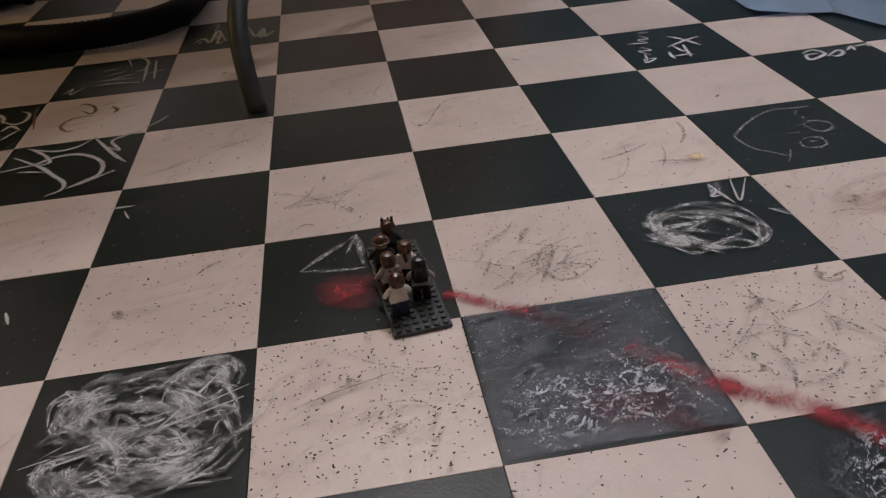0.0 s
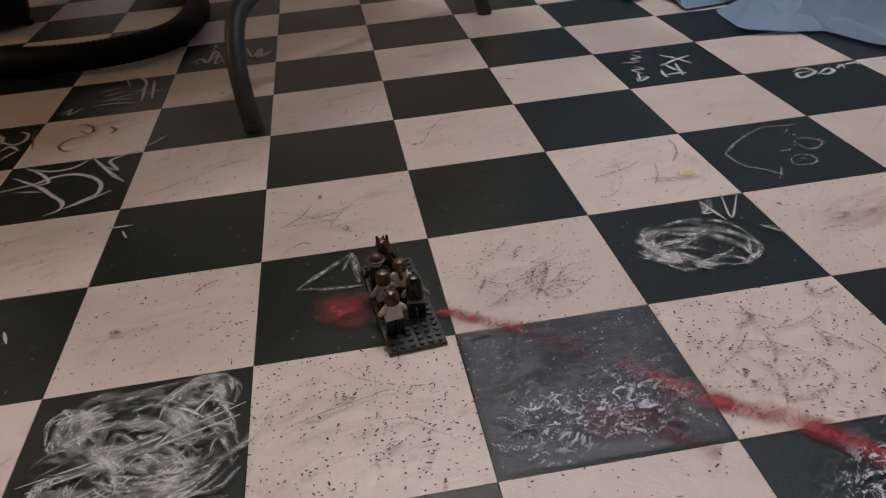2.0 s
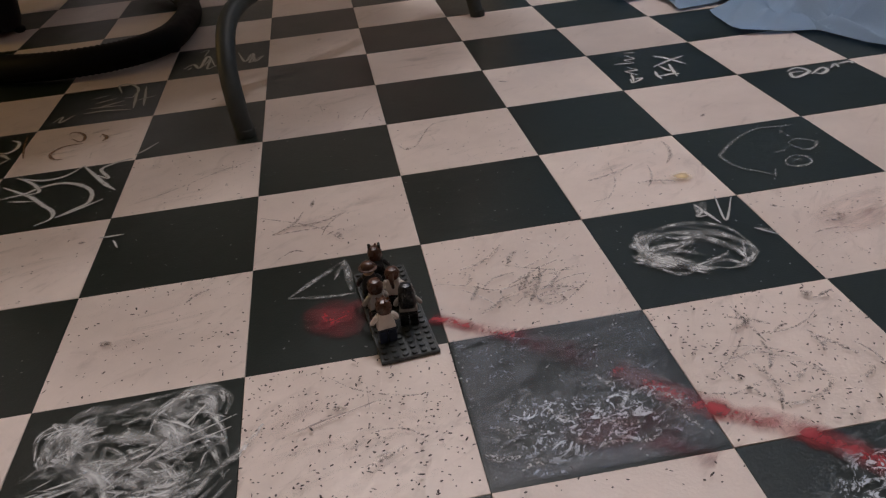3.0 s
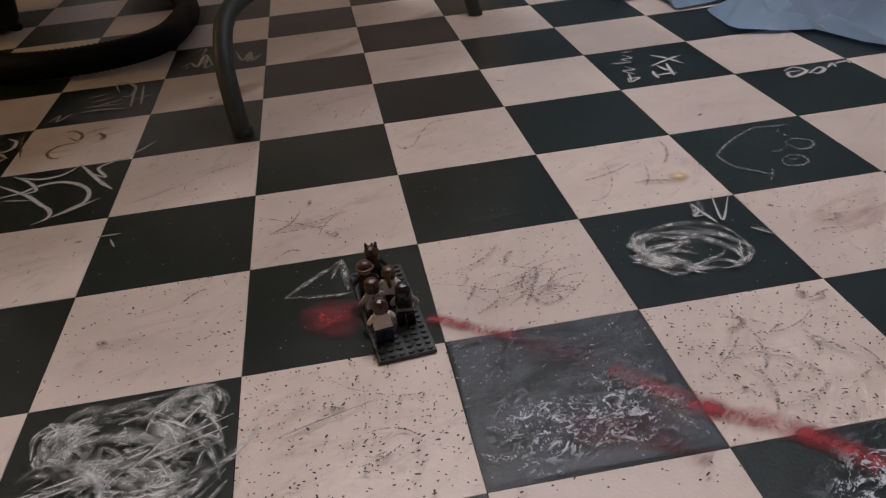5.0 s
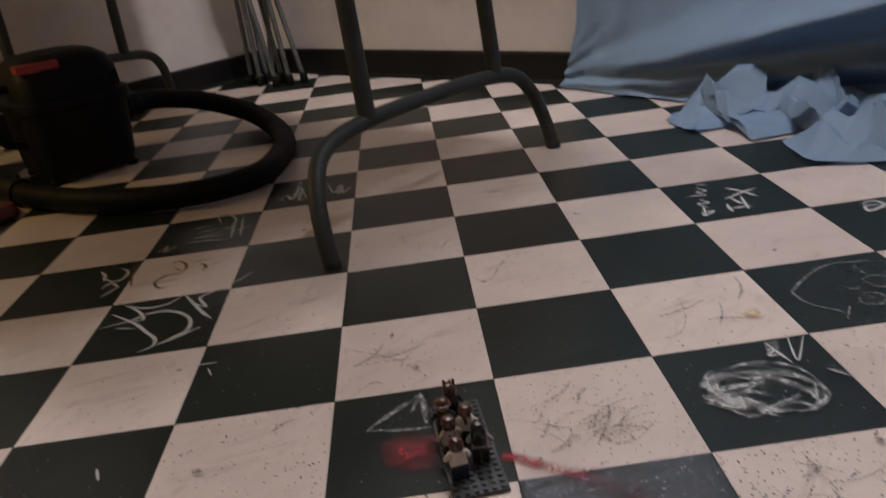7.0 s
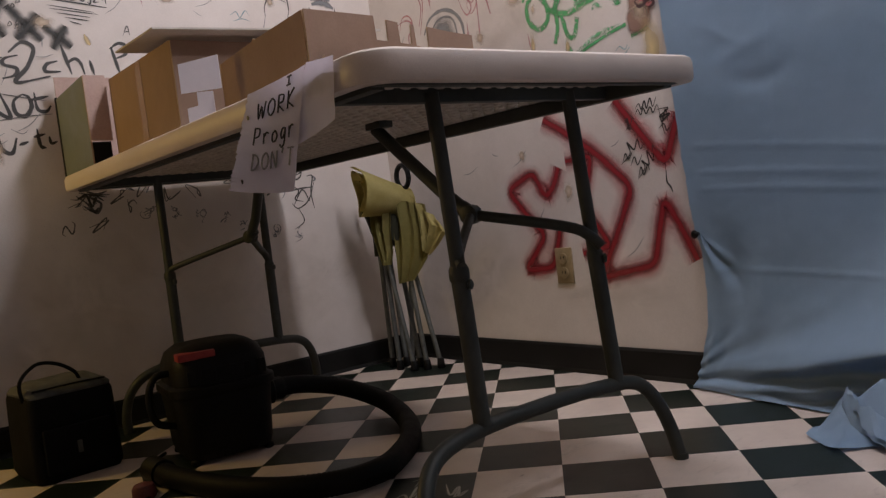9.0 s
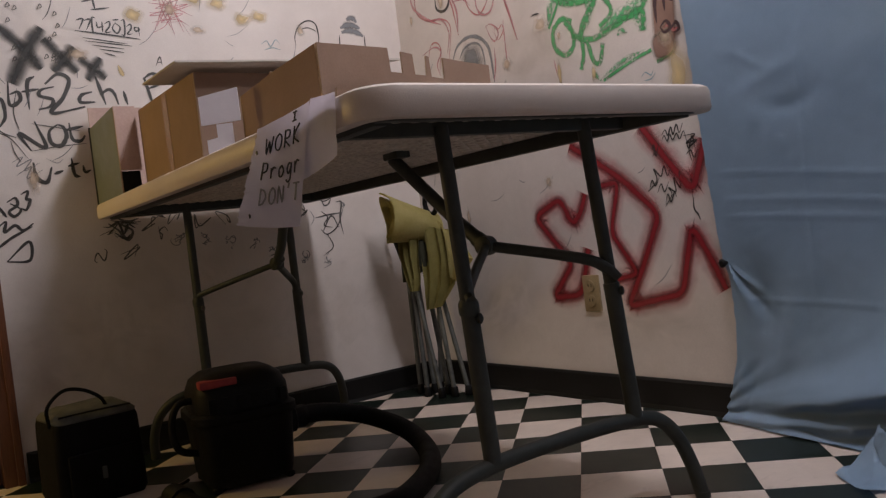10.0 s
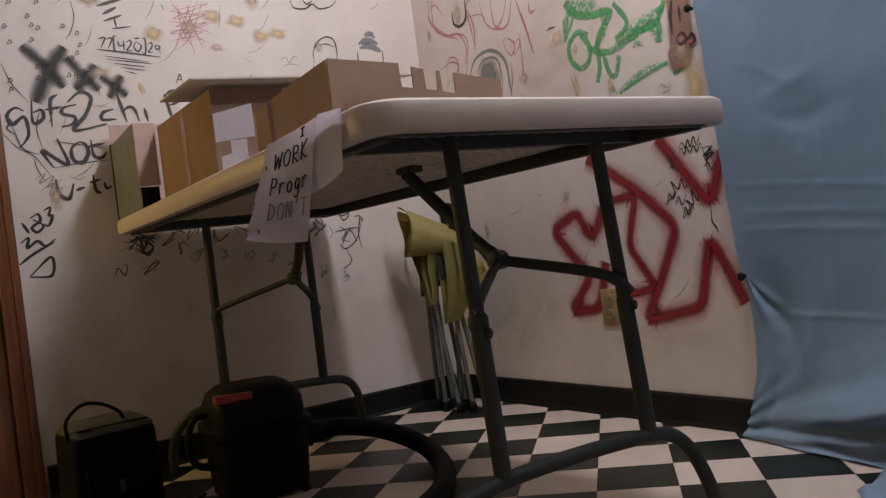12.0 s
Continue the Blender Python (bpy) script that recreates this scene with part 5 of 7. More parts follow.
def add_ribbon(bm, uvl, kind, pts, width, h, seed=0, steps=8, taper=True, sharp=False):
    if sharp:                              # straight runs with short rounded turns
        knots = [Vector((*q, 0)) for q in pts]
        path = [knots[0]]
        for before, at, after in zip(knots, knots[1:], knots[2:]):
            r0, r1 = [min(0.75 * width, 0.42 * (k - at).length) for k in (before, after)]
            c0, c1 = at + (before - at).normalized() * r0, at + (after - at).normalized() * r1
            path += [path[-1].lerp(c0, 0.33), path[-1].lerp(c0, 0.67)]
            path += [c0 * (1 - k) ** 2 + at * 2 * k * (1 - k) + c1 * k ** 2 for k in (0, 0.2, 0.4, 0.6, 0.8, 1)]
        path += [path[-1].lerp(knots[-1], k) for k in (0.33, 0.67, 1)]
    else:
        path = [Vector((p[0], p[1], 0)) for p in smooth_path([(a, b, 0) for a, b in pts], steps)] if len(pts) > 2 else [Vector((*pts[0], 0)).lerp(Vector((*pts[1], 0)), k / 6) for k in range(7)]
    prev, n = None, len(path)
    length = 0.0
    for i, q in enumerate(path):
        d = path[min(i + 1, n - 1)] - path[max(i - 1, 0)]
        if d.length < 1e-6:
            d = Vector((1, 0, 0))
        side = Vector((-d.y, d.x, 0)).normalized()
        end = min(1.0, (0.72 if kind == "W" and width > 0.03 else 0.35) + 2.2 * min(i, n - 1 - i) / n) if taper else 1.0
        w = 0.5 * width * end * (1 + 0.25 * noise.noise(Vector((i * 0.4, seed, width * 50))))
        if i:
            length += (q - path[i - 1]).length
        pair = [bm.verts.new(lay(kind, *(q + side * s * w).xy, h + 0.0003 * i / n)) for s in (-1, 1)]
        if prev:
            f = bm.faces.new((prev[0][0], pair[0], pair[1], prev[0][1]))
            for lp, uv in zip(f.loops, ((prev[1], 0), (length, 0), (length, 1), (prev[1], 1))):
                lp[uvl].uv = uv
        prev = (pair, length)


def draw(kind, name, strokes, mat=None, label=""):
    bm = bmesh.new()
    uvl = bm.loops.layers.uv.new("UVMap")
    LAYER[0] += 1
    h = 0.0007 + 0.00002 * LAYER[0]
    for s, (w, pts) in enumerate(strokes):
        wide = w * {"red_letters": 1.5, "spray_crosses": 1.05, "green_tag": 1.0, "low_scribble": 1.4}.get(name, 1.0)
        add_ribbon(bm, uvl, kind, pts, wide * (FLOOR_WIDE.get(name, 0.72) if kind == "F" and "chalk" in name else 1), h + 0.00012 * s, s + LAYER[0], taper=name not in ("red_letters", "green_tag", "red_streak", "red_streak_faint"), sharp=name == "red_letters")
    if name == "red_letters":
        haze = bmesh.new()
        hl = haze.loops.layers.uv.new("UVMap")
        for s, (w, pts) in enumerate(strokes):
            add_ribbon(haze, hl, kind, pts, w * 3.0, h - 0.0004, s, taper=False, sharp=True)
        part("overspray", haze, M["spray_mist"], wall_north, smooth=False)
    bmesh.ops.recalc_face_normals(bm, faces=bm.faces)
    look_name = mat or LOOK.get(name, "chalk")
    return part(name, bm, M[look_name], {"N": wall_north, "W": wall_west, "F": floor}[kind], label, smooth=False)


def scribble(kind, name, centre, rx, ry, turns, width, mat, seed, turn=0.0):
    """A hand's back-and-forth scrawl over a patch: short bent strokes, some doubling back."""
    r = random.Random(seed)
    strokes = []
    for k in range(turns):
        a0, rad = r.uniform(0, 6.28), math.sqrt(r.random()) * 0.75
        x, y = rx * rad * math.cos(a0), ry * rad * math.sin(a0)
        head = r.gauss(0.5, 0.9) + (math.pi if r.random() < 0.5 else 0)
        step, curl = r.uniform(0.07, 0.2) * (rx + ry), r.gauss(0, 0.75)
        pts = []
        for q in range(r.choice((4, 5, 6, 8))):
            px, py = max(-rx, min(rx, x)), max(-ry, min(ry, y))
            pts.append((centre[0] + px * math.cos(turn) - py * math.sin(turn), centre[1] + px * math.sin(turn) + py * math.cos(turn)))
            x, y = x + step * math.cos(head), y + step * math.sin(head)
            head += curl + r.gauss(0, 0.25)
            if r.random() < 0.25:
                head += math.pi * r.uniform(0.8, 1.1)
        strokes.append((width * r.uniform(0.5, 1.4), pts))
    return draw(kind, name, strokes, mat)


def blot(kind, name, centre, rx, ry, mat, seed, turn=0.0, square=1.0):
    """An uneven round stain that fades to its rim."""
    bm = bmesh.new()
    uvl = bm.loops.layers.uv.new("UVMap")
    LAYER[0] += 1
    h = 0.0007 + 0.00002 * LAYER[0]
    n = 32
    mid = bm.verts.new(lay(kind, *centre, h))
    rim = []
    for k in range(n):
        a = 2 * math.pi * k / n
        w = 1 + 0.35 * noise.noise(Vector((math.cos(a) * 1.5 + seed, math.sin(a) * 1.5, seed)))
        if square < 1.0:
            w = 1 + 0.03 * (w - 1)
        px, py = [math.copysign(abs(c) ** square, c) * w for c in (math.cos(a), math.sin(a))]
        px, py = px * rx, py * ry
        rim.append(bm.verts.new(lay(kind, centre[0] + px * math.cos(turn) - py * math.sin(turn), centre[1] + px * math.sin(turn) + py * math.cos(turn), h)))
    for k in range(n):
        f = bm.faces.new((mid, rim[k], rim[(k + 1) % n]))
        for lp, uv in zip(f.loops, ((0, 0.5), (0, 0), (0, 0))):
            lp[uvl].uv = uv
    bmesh.ops.recalc_face_normals(bm, faces=bm.faces)
    return part(name, bm, M[mat], {"N": wall_north, "W": wall_west, "F": floor}[kind], smooth=False)


draw("N", "red_letters", [(0.028, [(-1.145, 0.616), (-1.173, 0.56), (-1.212, 0.53), (-1.254, 0.615), (-1.374, 0.568), (-1.291, 0.476), (-1.227, 0.417), (-1.334, 0.31), (-1.208, 0.317), (-1.179, 0.393), (-1.159, 0.455)]),
    (0.028, [(-1.185, 0.764), (-1.101, 0.712), (-0.988, 0.632), (-0.881, 0.531), (-0.954, 0.399), (-1.029, 0.28), (-0.921, 0.301), (-0.832, 0.315), (-0.809, 0.399), (-0.781, 0.492), (-0.74, 0.417), (-0.698, 0.324)]),
    (0.022, [(-1.115, 0.629), (-1.013, 0.635), (-1.06, 0.493), (-0.977, 0.373), (-1.085, 0.355)]),
    (0.03, [(-0.909, 0.774), (-0.827, 0.659), (-0.763, 0.577), (-0.711, 0.705)])])
draw("N", "marker_tags", [(0.005, [(-0.842, 0.736), (-0.829, 0.748), (-0.822, 0.732), (-0.81, 0.752), (-0.805, 0.732), (-0.791, 0.756), (-0.785, 0.733), (-0.771, 0.756)]),
    (0.005, [(-0.908, 0.595), (-0.875, 0.621), (-0.881, 0.652), (-0.86, 0.63), (-0.847, 0.655), (-0.838, 0.629), (-0.823, 0.654)]),
    (0.005, [(-0.857, 0.549), (-0.831, 0.578), (-0.839, 0.597), (-0.817, 0.584), (-0.819, 0.621), (-0.801, 0.592), (-0.8, 0.633), (-0.789, 0.614)]),
    (0.005, [(-0.881, 0.705), (-0.871, 0.715), (-0.868, 0.685), (-0.854, 0.718)]),
    (0.005, [(-0.773, 0.723), (-0.738, 0.721), (-0.767, 0.703), (-0.735, 0.706), (-0.76, 0.688), (-0.756, 0.656)]),
    (0.006, [(-0.765, 0.563), (-0.766, 0.534), (-0.756, 0.519), (-0.751, 0.504)])])
draw("N", "green_tag", [(0.022, [(-1.115, 1.115), (-1.155, 1.134), (-1.194, 1.108), (-1.193, 1.06), (-1.155, 1.028), (-1.119, 1.045), (-1.116, 1.086), (-1.142, 1.123)]),
    (0.024, [(-1.117, 1.078), (-1.084, 1.057), (-1.032, 1.045), (-0.97, 1.056), (-0.889, 1.073), (-0.856, 1.07), (-0.859, 1.019)]),
    (0.02, [(-1.083, 1.06), (-1.083, 1.011), (-1.099, 0.972)]),
    (0.02, [(-1.063, 1.046), (-1.047, 0.985), (-1.023, 0.976), (-1.005, 1.025)]),
    (0.028, [(-1.19, 1.234), (-1.161, 1.191), (-1.094, 1.165), (-1.017, 1.153), (-1.066, 1.104), (-1.087, 1.064)]),
    (0.012, [(-1.211, 1.122), (-1.172, 1.169), (-1.149, 1.212)])])
draw("N", "green_tag", [(0.02, [(-1.003, 1.172), (-0.961, 1.103), (-1.01, 1.071)]),
    (0.022, [(-0.828, 1.121), (-0.865, 1.073), (-0.946, 1.071)]),
    (0.012, [(-1.019, 0.922), (-0.948, 0.941), (-0.885, 0.955), (-0.841, 0.962)]),
    (0.014, [(-0.828, 0.928), (-0.782, 0.937)])])
draw("N", "thin_red_drawing", [(0.008, [(-1.867, 1.491), (-1.885, 1.434), (-1.878, 1.364), (-1.813, 1.32), (-1.736, 1.305), (-1.69, 1.261), (-1.722, 1.15)]),
    (0.008, [(-1.632, 1.411), (-1.678, 1.377), (-1.664, 1.313), (-1.65, 1.224)]),
    (0.007, [(-1.598, 1.37), (-1.581, 1.301), (-1.532, 1.259), (-1.484, 1.285), (-1.454, 1.34)]),
    (0.007, [(-1.411, 1.317), (-1.38, 1.216), (-1.353, 1.127)]),
    (0.005, [(-1.463, 1.182), (-1.454, 1.198), (-1.438, 1.186), (-1.419, 1.195), (-1.418, 1.173), (-1.445, 1.153), (-1.463, 1.182)]),
    (0.006, [(-1.843, 1.187), (-1.818, 1.231), (-1.781, 1.233), (-1.76, 1.2), (-1.782, 1.135)])])
draw("N", "black_marks", [(0.012, [(-1.759, 1.393), (-1.758, 1.348), (-1.72, 1.328), (-1.685, 1.345), (-1.678, 1.406)]),
    (0.006, [(-1.283, 1.179), (-1.264, 1.181), (-1.244, 1.178)]),
    (0.006, [(-2.015, 1.563), (-2.025, 1.457), (-2.027, 1.348), (-2.028, 1.24)])])
draw("N", "grey_arch", [(0.016, [(-1.702, 1.145), (-1.665, 1.189), (-1.602, 1.203), (-1.542, 1.186), (-1.499, 1.14), (-1.491, 1.063), (-1.49, 1.025)]),
    (0.01, [(-1.661, 1.144), (-1.629, 1.171), (-1.582, 1.178), (-1.541, 1.159), (-1.527, 1.11), (-1.534, 1.045)])])
draw("W", "spray_crosses", [(0.045, [(0.142, 1.293), (0.194, 1.24), (0.244, 1.173)]),
    (0.055, [(0.256, 1.294), (0.206, 1.218), (0.162, 1.128)]),
    (0.04, [(0.259, 1.262), (0.299, 1.213), (0.341, 1.165)]),
    (0.045, [(0.339, 1.241), (0.309, 1.203), (0.276, 1.165)]),
    (0.036, [(0.349, 1.207), (0.384, 1.179), (0.42, 1.148)]),
    (0.036, [(0.41, 1.21), (0.392, 1.18), (0.368, 1.141)])])
draw("W", "wall_words", [(0.012, [(0.129, 1.102), (0.106, 1.112), (0.084, 1.091), (0.093, 1.063), (0.127, 1.085), (0.134, 1.039), (0.122, 1.013), (0.106, 0.997)]),
    (0.012, [(0.151, 1.135), (0.149, 1.068), (0.177, 1.081), (0.174, 1.105), (0.152, 1.098)]),
    (0.012, [(0.222, 1.151), (0.201, 1.131), (0.198, 1.054)]),
    (0.01, [(0.183, 1.105), (0.23, 1.114)]),
    (0.012, [(0.271, 1.121), (0.235, 1.111), (0.23, 1.094), (0.263, 1.083), (0.255, 1.063), (0.223, 1.054)]),
    (0.014, [(0.247, 1.128), (0.285, 1.158), (0.314, 1.141), (0.292, 1.088), (0.256, 1.043), (0.35, 1.061)])])
draw("W", "wall_words", [(0.012, [(0.375, 1.106), (0.344, 1.096), (0.339, 1.075), (0.381, 1.075)]),
    (0.012, [(0.389, 1.155), (0.399, 1.113), (0.41, 1.067)]),
    (0.012, [(0.397, 1.096), (0.422, 1.113), (0.438, 1.102), (0.447, 1.067)]),
    (0.012, [(0.466, 1.109), (0.474, 1.066)]),
    (0.012, [(0.533, 1.152), (0.542, 1.108), (0.551, 1.065)]),
    (0.012, [(0.529, 1.145), (0.556, 1.163), (0.58, 1.155), (0.573, 1.13), (0.543, 1.116)])])
draw("W", "wall_words", [(0.014, [(0.189, 0.934), (0.164, 0.985), (0.228, 0.942), (0.207, 1.02)]),
    (0.014, [(0.267, 1.009), (0.243, 0.989), (0.245, 0.955), (0.27, 0.947), (0.288, 0.974), (0.282, 1.001), (0.267, 1.009)]),
    (0.012, [(0.299, 1.014), (0.303, 0.966), (0.325, 0.959), (0.34, 0.975)]),
    (0.01, [(0.284, 0.991), (0.337, 1.003)]),
    (0.014, [(0.19, 0.901), (0.194, 0.857), (0.22, 0.842), (0.237, 0.885)]),
    (0.012, [(0.241, 0.864), (0.267, 0.873)])])
draw("W", "wall_words", [(0.012, [(0.293, 0.909), (0.297, 0.861), (0.312, 0.853)]),
    (0.01, [(0.281, 0.885), (0.314, 0.894)]),
    (0.01, [(0.323, 0.886), (0.327, 0.866), (0.344, 0.871)]),
    (0.01, [(0.087, 0.78), (0.104, 0.749)]),
    (0.01, [(0.109, 0.791), (0.131, 0.802), (0.135, 0.782), (0.112, 0.764), (0.125, 0.75), (0.142, 0.768), (0.117, 0.787)]),
    (0.01, [(0.147, 0.811), (0.166, 0.819), (0.16, 0.797), (0.169, 0.793), (0.157, 0.767), (0.142, 0.772)])])
draw("W", "wall_words", [(0.01, [(0.078, 0.722), (0.1, 0.736), (0.094, 0.707), (0.122, 0.724), (0.141, 0.709), (0.17, 0.726)]),
    (0.01, [(0.069, 0.661), (0.109, 0.689), (0.166, 0.717)]),
    (0.01, [(0.09, 0.623), (0.152, 0.675), (0.149, 0.622), (0.093, 0.623)])])
draw("W", "small_number", [(0.006, [(0.355, 1.322), (0.375, 1.326), (0.361, 1.294)]),
    (0.006, [(0.377, 1.322), (0.396, 1.325), (0.382, 1.293)]),
    (0.006, [(0.411, 1.331), (0.401, 1.33), (0.4, 1.288), (0.408, 1.288)]),
    (0.006, [(0.413, 1.32), (0.415, 1.303), (0.432, 1.307)]),
    (0.006, [(0.429, 1.321), (0.428, 1.289)]),
    (0.006, [(0.436, 1.314), (0.45, 1.322), (0.45, 1.308), (0.436, 1.289), (0.453, 1.29)])])
draw("W", "small_number", [(0.006, [(0.467, 1.319), (0.458, 1.301), (0.47, 1.287), (0.481, 1.305), (0.467, 1.319)]),
    (0.006, [(0.485, 1.327), (0.495, 1.327), (0.492, 1.284), (0.482, 1.284)]),
    (0.006, [(0.5, 1.309), (0.513, 1.317), (0.513, 1.303), (0.501, 1.286), (0.516, 1.287)]),
    (0.006, [(0.535, 1.307), (0.524, 1.307), (0.526, 1.296), (0.537, 1.3), (0.535, 1.307), (0.537, 1.282)]),
    (0.006, [(0.461, 1.327), (0.479, 1.33)]),
    (0.006, [(0.348, 1.29), (0.437, 1.282), (0.537, 1.271)])])
draw("W", "small_number", [(0.004, [(0.368, 1.27), (0.497, 1.255)]),
    (0.004, [(0.373, 1.26), (0.51, 1.249)]),
    (0.004, [(0.392, 1.248), (0.485, 1.239)]),
    (0.004, [(0.413, 1.236), (0.483, 1.228)]),
    (0.004, [(0.425, 1.224), (0.458, 1.216)])])
draw("W", "bar_marks", [(0.012, [(0.363, 1.423), (0.408, 1.44), (0.439, 1.449)]),
    (0.012, [(0.377, 1.399), (0.419, 1.423)]),
    (0.01, [(0.378, 1.378), (0.433, 1.399)]),
    (0.007, [(0.409, 1.394), (0.414, 1.356)]),
    (0.006, [(0.401, 1.355), (0.456, 1.365)])])
draw("W", "thin_curves", [(0.004, [(0.289, 1.439), (0.295, 1.388), (0.281, 1.342), (0.264, 1.318)]),
    (0.004, [(0.084, 1.242), (0.106, 1.181), (0.144, 1.128)]),
    (0.004, [(0.062, 1.047), (0.1, 0.997), (0.141, 0.97), (0.179, 0.911)]),
    (0.004, [(0.172, 1.115), (0.156, 1.048), (0.165, 0.995)]),
    (0.004, [(0.191, 0.934), (0.26, 0.944), (0.34, 0.951)])])
draw("W", "head_outlines", [(0.006, [(1.068, 1.269), (1.069, 1.305), (1.091, 1.342), (1.125, 1.36), (1.154, 1.349), (1.161, 1.302), (1.152, 1.267)]),
    (0.004, [(1.08, 1.322), (1.121, 1.335), (1.155, 1.324)]),
    (0.005, [(1.243, 1.269), (1.245, 1.315)]),
    (0.005, [(1.35, 1.318), (1.348, 1.272)])])
draw("W", "cap_shape", [(0.03, [(1.256, 1.324), (1.29, 1.333), (1.322, 1.326), (1.344, 1.314)]),
    (0.03, [(1.253, 1.34), (1.293, 1.354), (1.334, 1.343)]),
    (0.026, [(1.281, 1.371), (1.306, 1.38), (1.323, 1.364)])])
draw("W", "low_scribble", [(0.007, [(0.373, 0.706), (0.4, 0.683), (0.424, 0.652), (0.44, 0.679), (0.41, 0.703), (0.468, 0.704)]),
    (0.006, [(0.395, 0.722), (0.43, 0.708), (0.462, 0.715)]),
    (0.005, [(1.089, 0.73), (1.099, 0.705), (1.118, 0.711), (1.13, 0.734)]),
    (0.005, [(1.058, 0.664), (1.114, 0.671), (1.167, 0.674)]),
    (0.005, [(1.145, 0.713), (1.168, 0.711), (1.155, 0.655), (1.161, 0.597)]),
    (0.005, [(1.082, 0.614), (1.121, 0.666), (1.146, 0.623)])])
draw("W", "red_scribble", [(0.004, [(0.584, 1.422), (0.64, 1.436), (0.709, 1.452), (0.59, 1.397), (0.697, 1.417), (0.596, 1.371), (0.701, 1.391), (0.575, 1.348), (0.682, 1.36), (0.608, 1.328), (0.675, 1.334)]),
    (0.004, [(0.68, 1.465), (0.633, 1.379), (0.587, 1.303)]),
    (0.004, [(0.589, 1.459), (0.625, 1.387), (0.648, 1.281)])])
draw("F", "chalk_triangle", [(0.04, [(0.21, 0.62), (0.3, 0.71), (0.42, 0.82), (0.54, 0.94)]), (0.05, [(0.54, 0.94), (0.55, 0.79), (0.56, 0.6)]), (0.035, [(0.21, 0.62), (0.35, 0.59), (0.47, 0.57), (0.58, 0.57)]), (0.03, [(0.47, 0.74), (0.5, 0.83), (0.54, 0.92)])])
draw("F", "chalk_scrawl", [(0.05, [(-0.87, 5.28), (-0.78, 5.4), (-0.7, 5.25), (-0.65, 5.64), (-0.54, 5.22)]),
    (0.05, [(-0.33, 5.63), (-0.24, 5.27), (-0.17, 5.52), (-0.14, 5.22), (-0.05, 5.39)]),
    (0.03, [(3.33, 3.91), (3.43, 3.89)]),
    (0.03, [(3.31, 3.84), (3.36, 3.72), (3.27, 3.71), (3.32, 3.61)]),
    (0.03, [(3.14, 3.64), (3.23, 3.62), (3.32, 3.6)]),
    (0.03, [(3.22, 3.52), (3.27, 3.41), (3.17, 3.41), (3.23, 3.29)])])
draw("F", "chalk_scrawl", [(0.03, [(3.12, 3.21), (3.24, 3.21), (3.13, 3.13), (3.14, 3.22)]),
    (0.03, [(3.19, 3.34), (3.17, 3.24), (3.14, 3.14)])])
draw("F", "chalk_hatch", [(0.04, [(2.7, 0.93), (2.75, 0.69)]),
    (0.04, [(2.7, 0.95), (2.71, 0.86), (2.66, 0.8), (2.73, 0.8)]),
    (0.03, [(2.86, 1.01), (2.79, 0.71), (2.95, 0.97)]),
    (0.03, [(2.9, 0.58), (2.99, 0.47)])])
draw("F", "chalk_graffiti", [(0.05, [(-1.94, 2.8), (-1.8, 2.67), (-1.66, 2.53), (-1.55, 2.38), (-1.44, 2.23), (-1.43, 2.11), (-1.52, 2.04)]), (0.055, [(-1.97, 2.55), (-1.84, 2.59), (-1.73, 2.62), (-1.63, 2.7), (-1.48, 2.72), (-1.32, 2.62), (-1.22, 2.47), (-1.21, 2.3), (-1.29, 2.22), (-1.39, 2.13)]), (0.045, [(-1.4, 2.12), (-1.29, 2.19), (-1.11, 2.32)]), (0.045, [(-1.88, 2.95), (-1.73, 2.8), (-1.63, 2.62), (-1.73, 2.58)])])
draw("F", "chalk_graffiti", [(0.045, [(-1.87, 2.94), (-1.66, 2.83), (-1.5, 2.85), (-1.39, 2.99)]), (0.055, [(-1.39, 3.01), (-1.27, 2.8), (-1.15, 2.59), (-1.05, 2.45)]), (0.045, [(-1.26, 2.79), (-1.14, 2.69), (-1.23, 2.88), (-1.14, 2.97), (-1.02, 3.02)]), (0.035, [(-1.01, 3.08), (-0.93, 3.17), (-0.85, 3.29)]), (0.03, [(-1.83, 2.51), (-1.62, 2.45)])])
draw("F", "chalk_e", [(0.05, [(-2.3, 3.66), (-2.15, 3.53), (-2.07, 3.59), (-2.08, 3.74), (-2.16, 3.82)]), (0.05, [(-2.22, 3.39), (-2.16, 3.49), (-2.05, 3.37)]), (0.04, [(-2.16, 3.19), (-2.12, 3.28), (-2.06, 3.38)]), (0.05, [(-2.35, 3.81), (-2.28, 3.7), (-2.25, 3.57)])])
draw("F", "chalk_letters", [(0.045, [(-1.66, 4.28), (-1.49, 4.29), (-1.23, 4.23)]), (0.03, [(-1.67, 4.67), (-1.5, 4.73)]), (0.035, [(-1.61, 4.52), (-1.42, 4.61)]), (0.035, [(-1.56, 4.39), (-1.33, 4.5)]), (0.03, [(-1.66, 4.4), (-1.3, 4.37)])])
draw("F", "chalk_letters", [(0.045, [(-1.4, 4.76), (-1.46, 5.0), (-1.35, 4.99), (-1.25, 4.81), (-1.26, 4.59), (-1.34, 4.58)]), (0.045, [(-1.21, 4.25), (-1.25, 4.76)]), (0.045, [(-1.12, 4.28), (-1.18, 4.85)]), (0.03, [(-1.21, 4.46), (-1.04, 4.53)]), (0.035, [(-1.9, 4.13), (-1.84, 4.26), (-1.83, 4.11), (-1.73, 4.27)])])
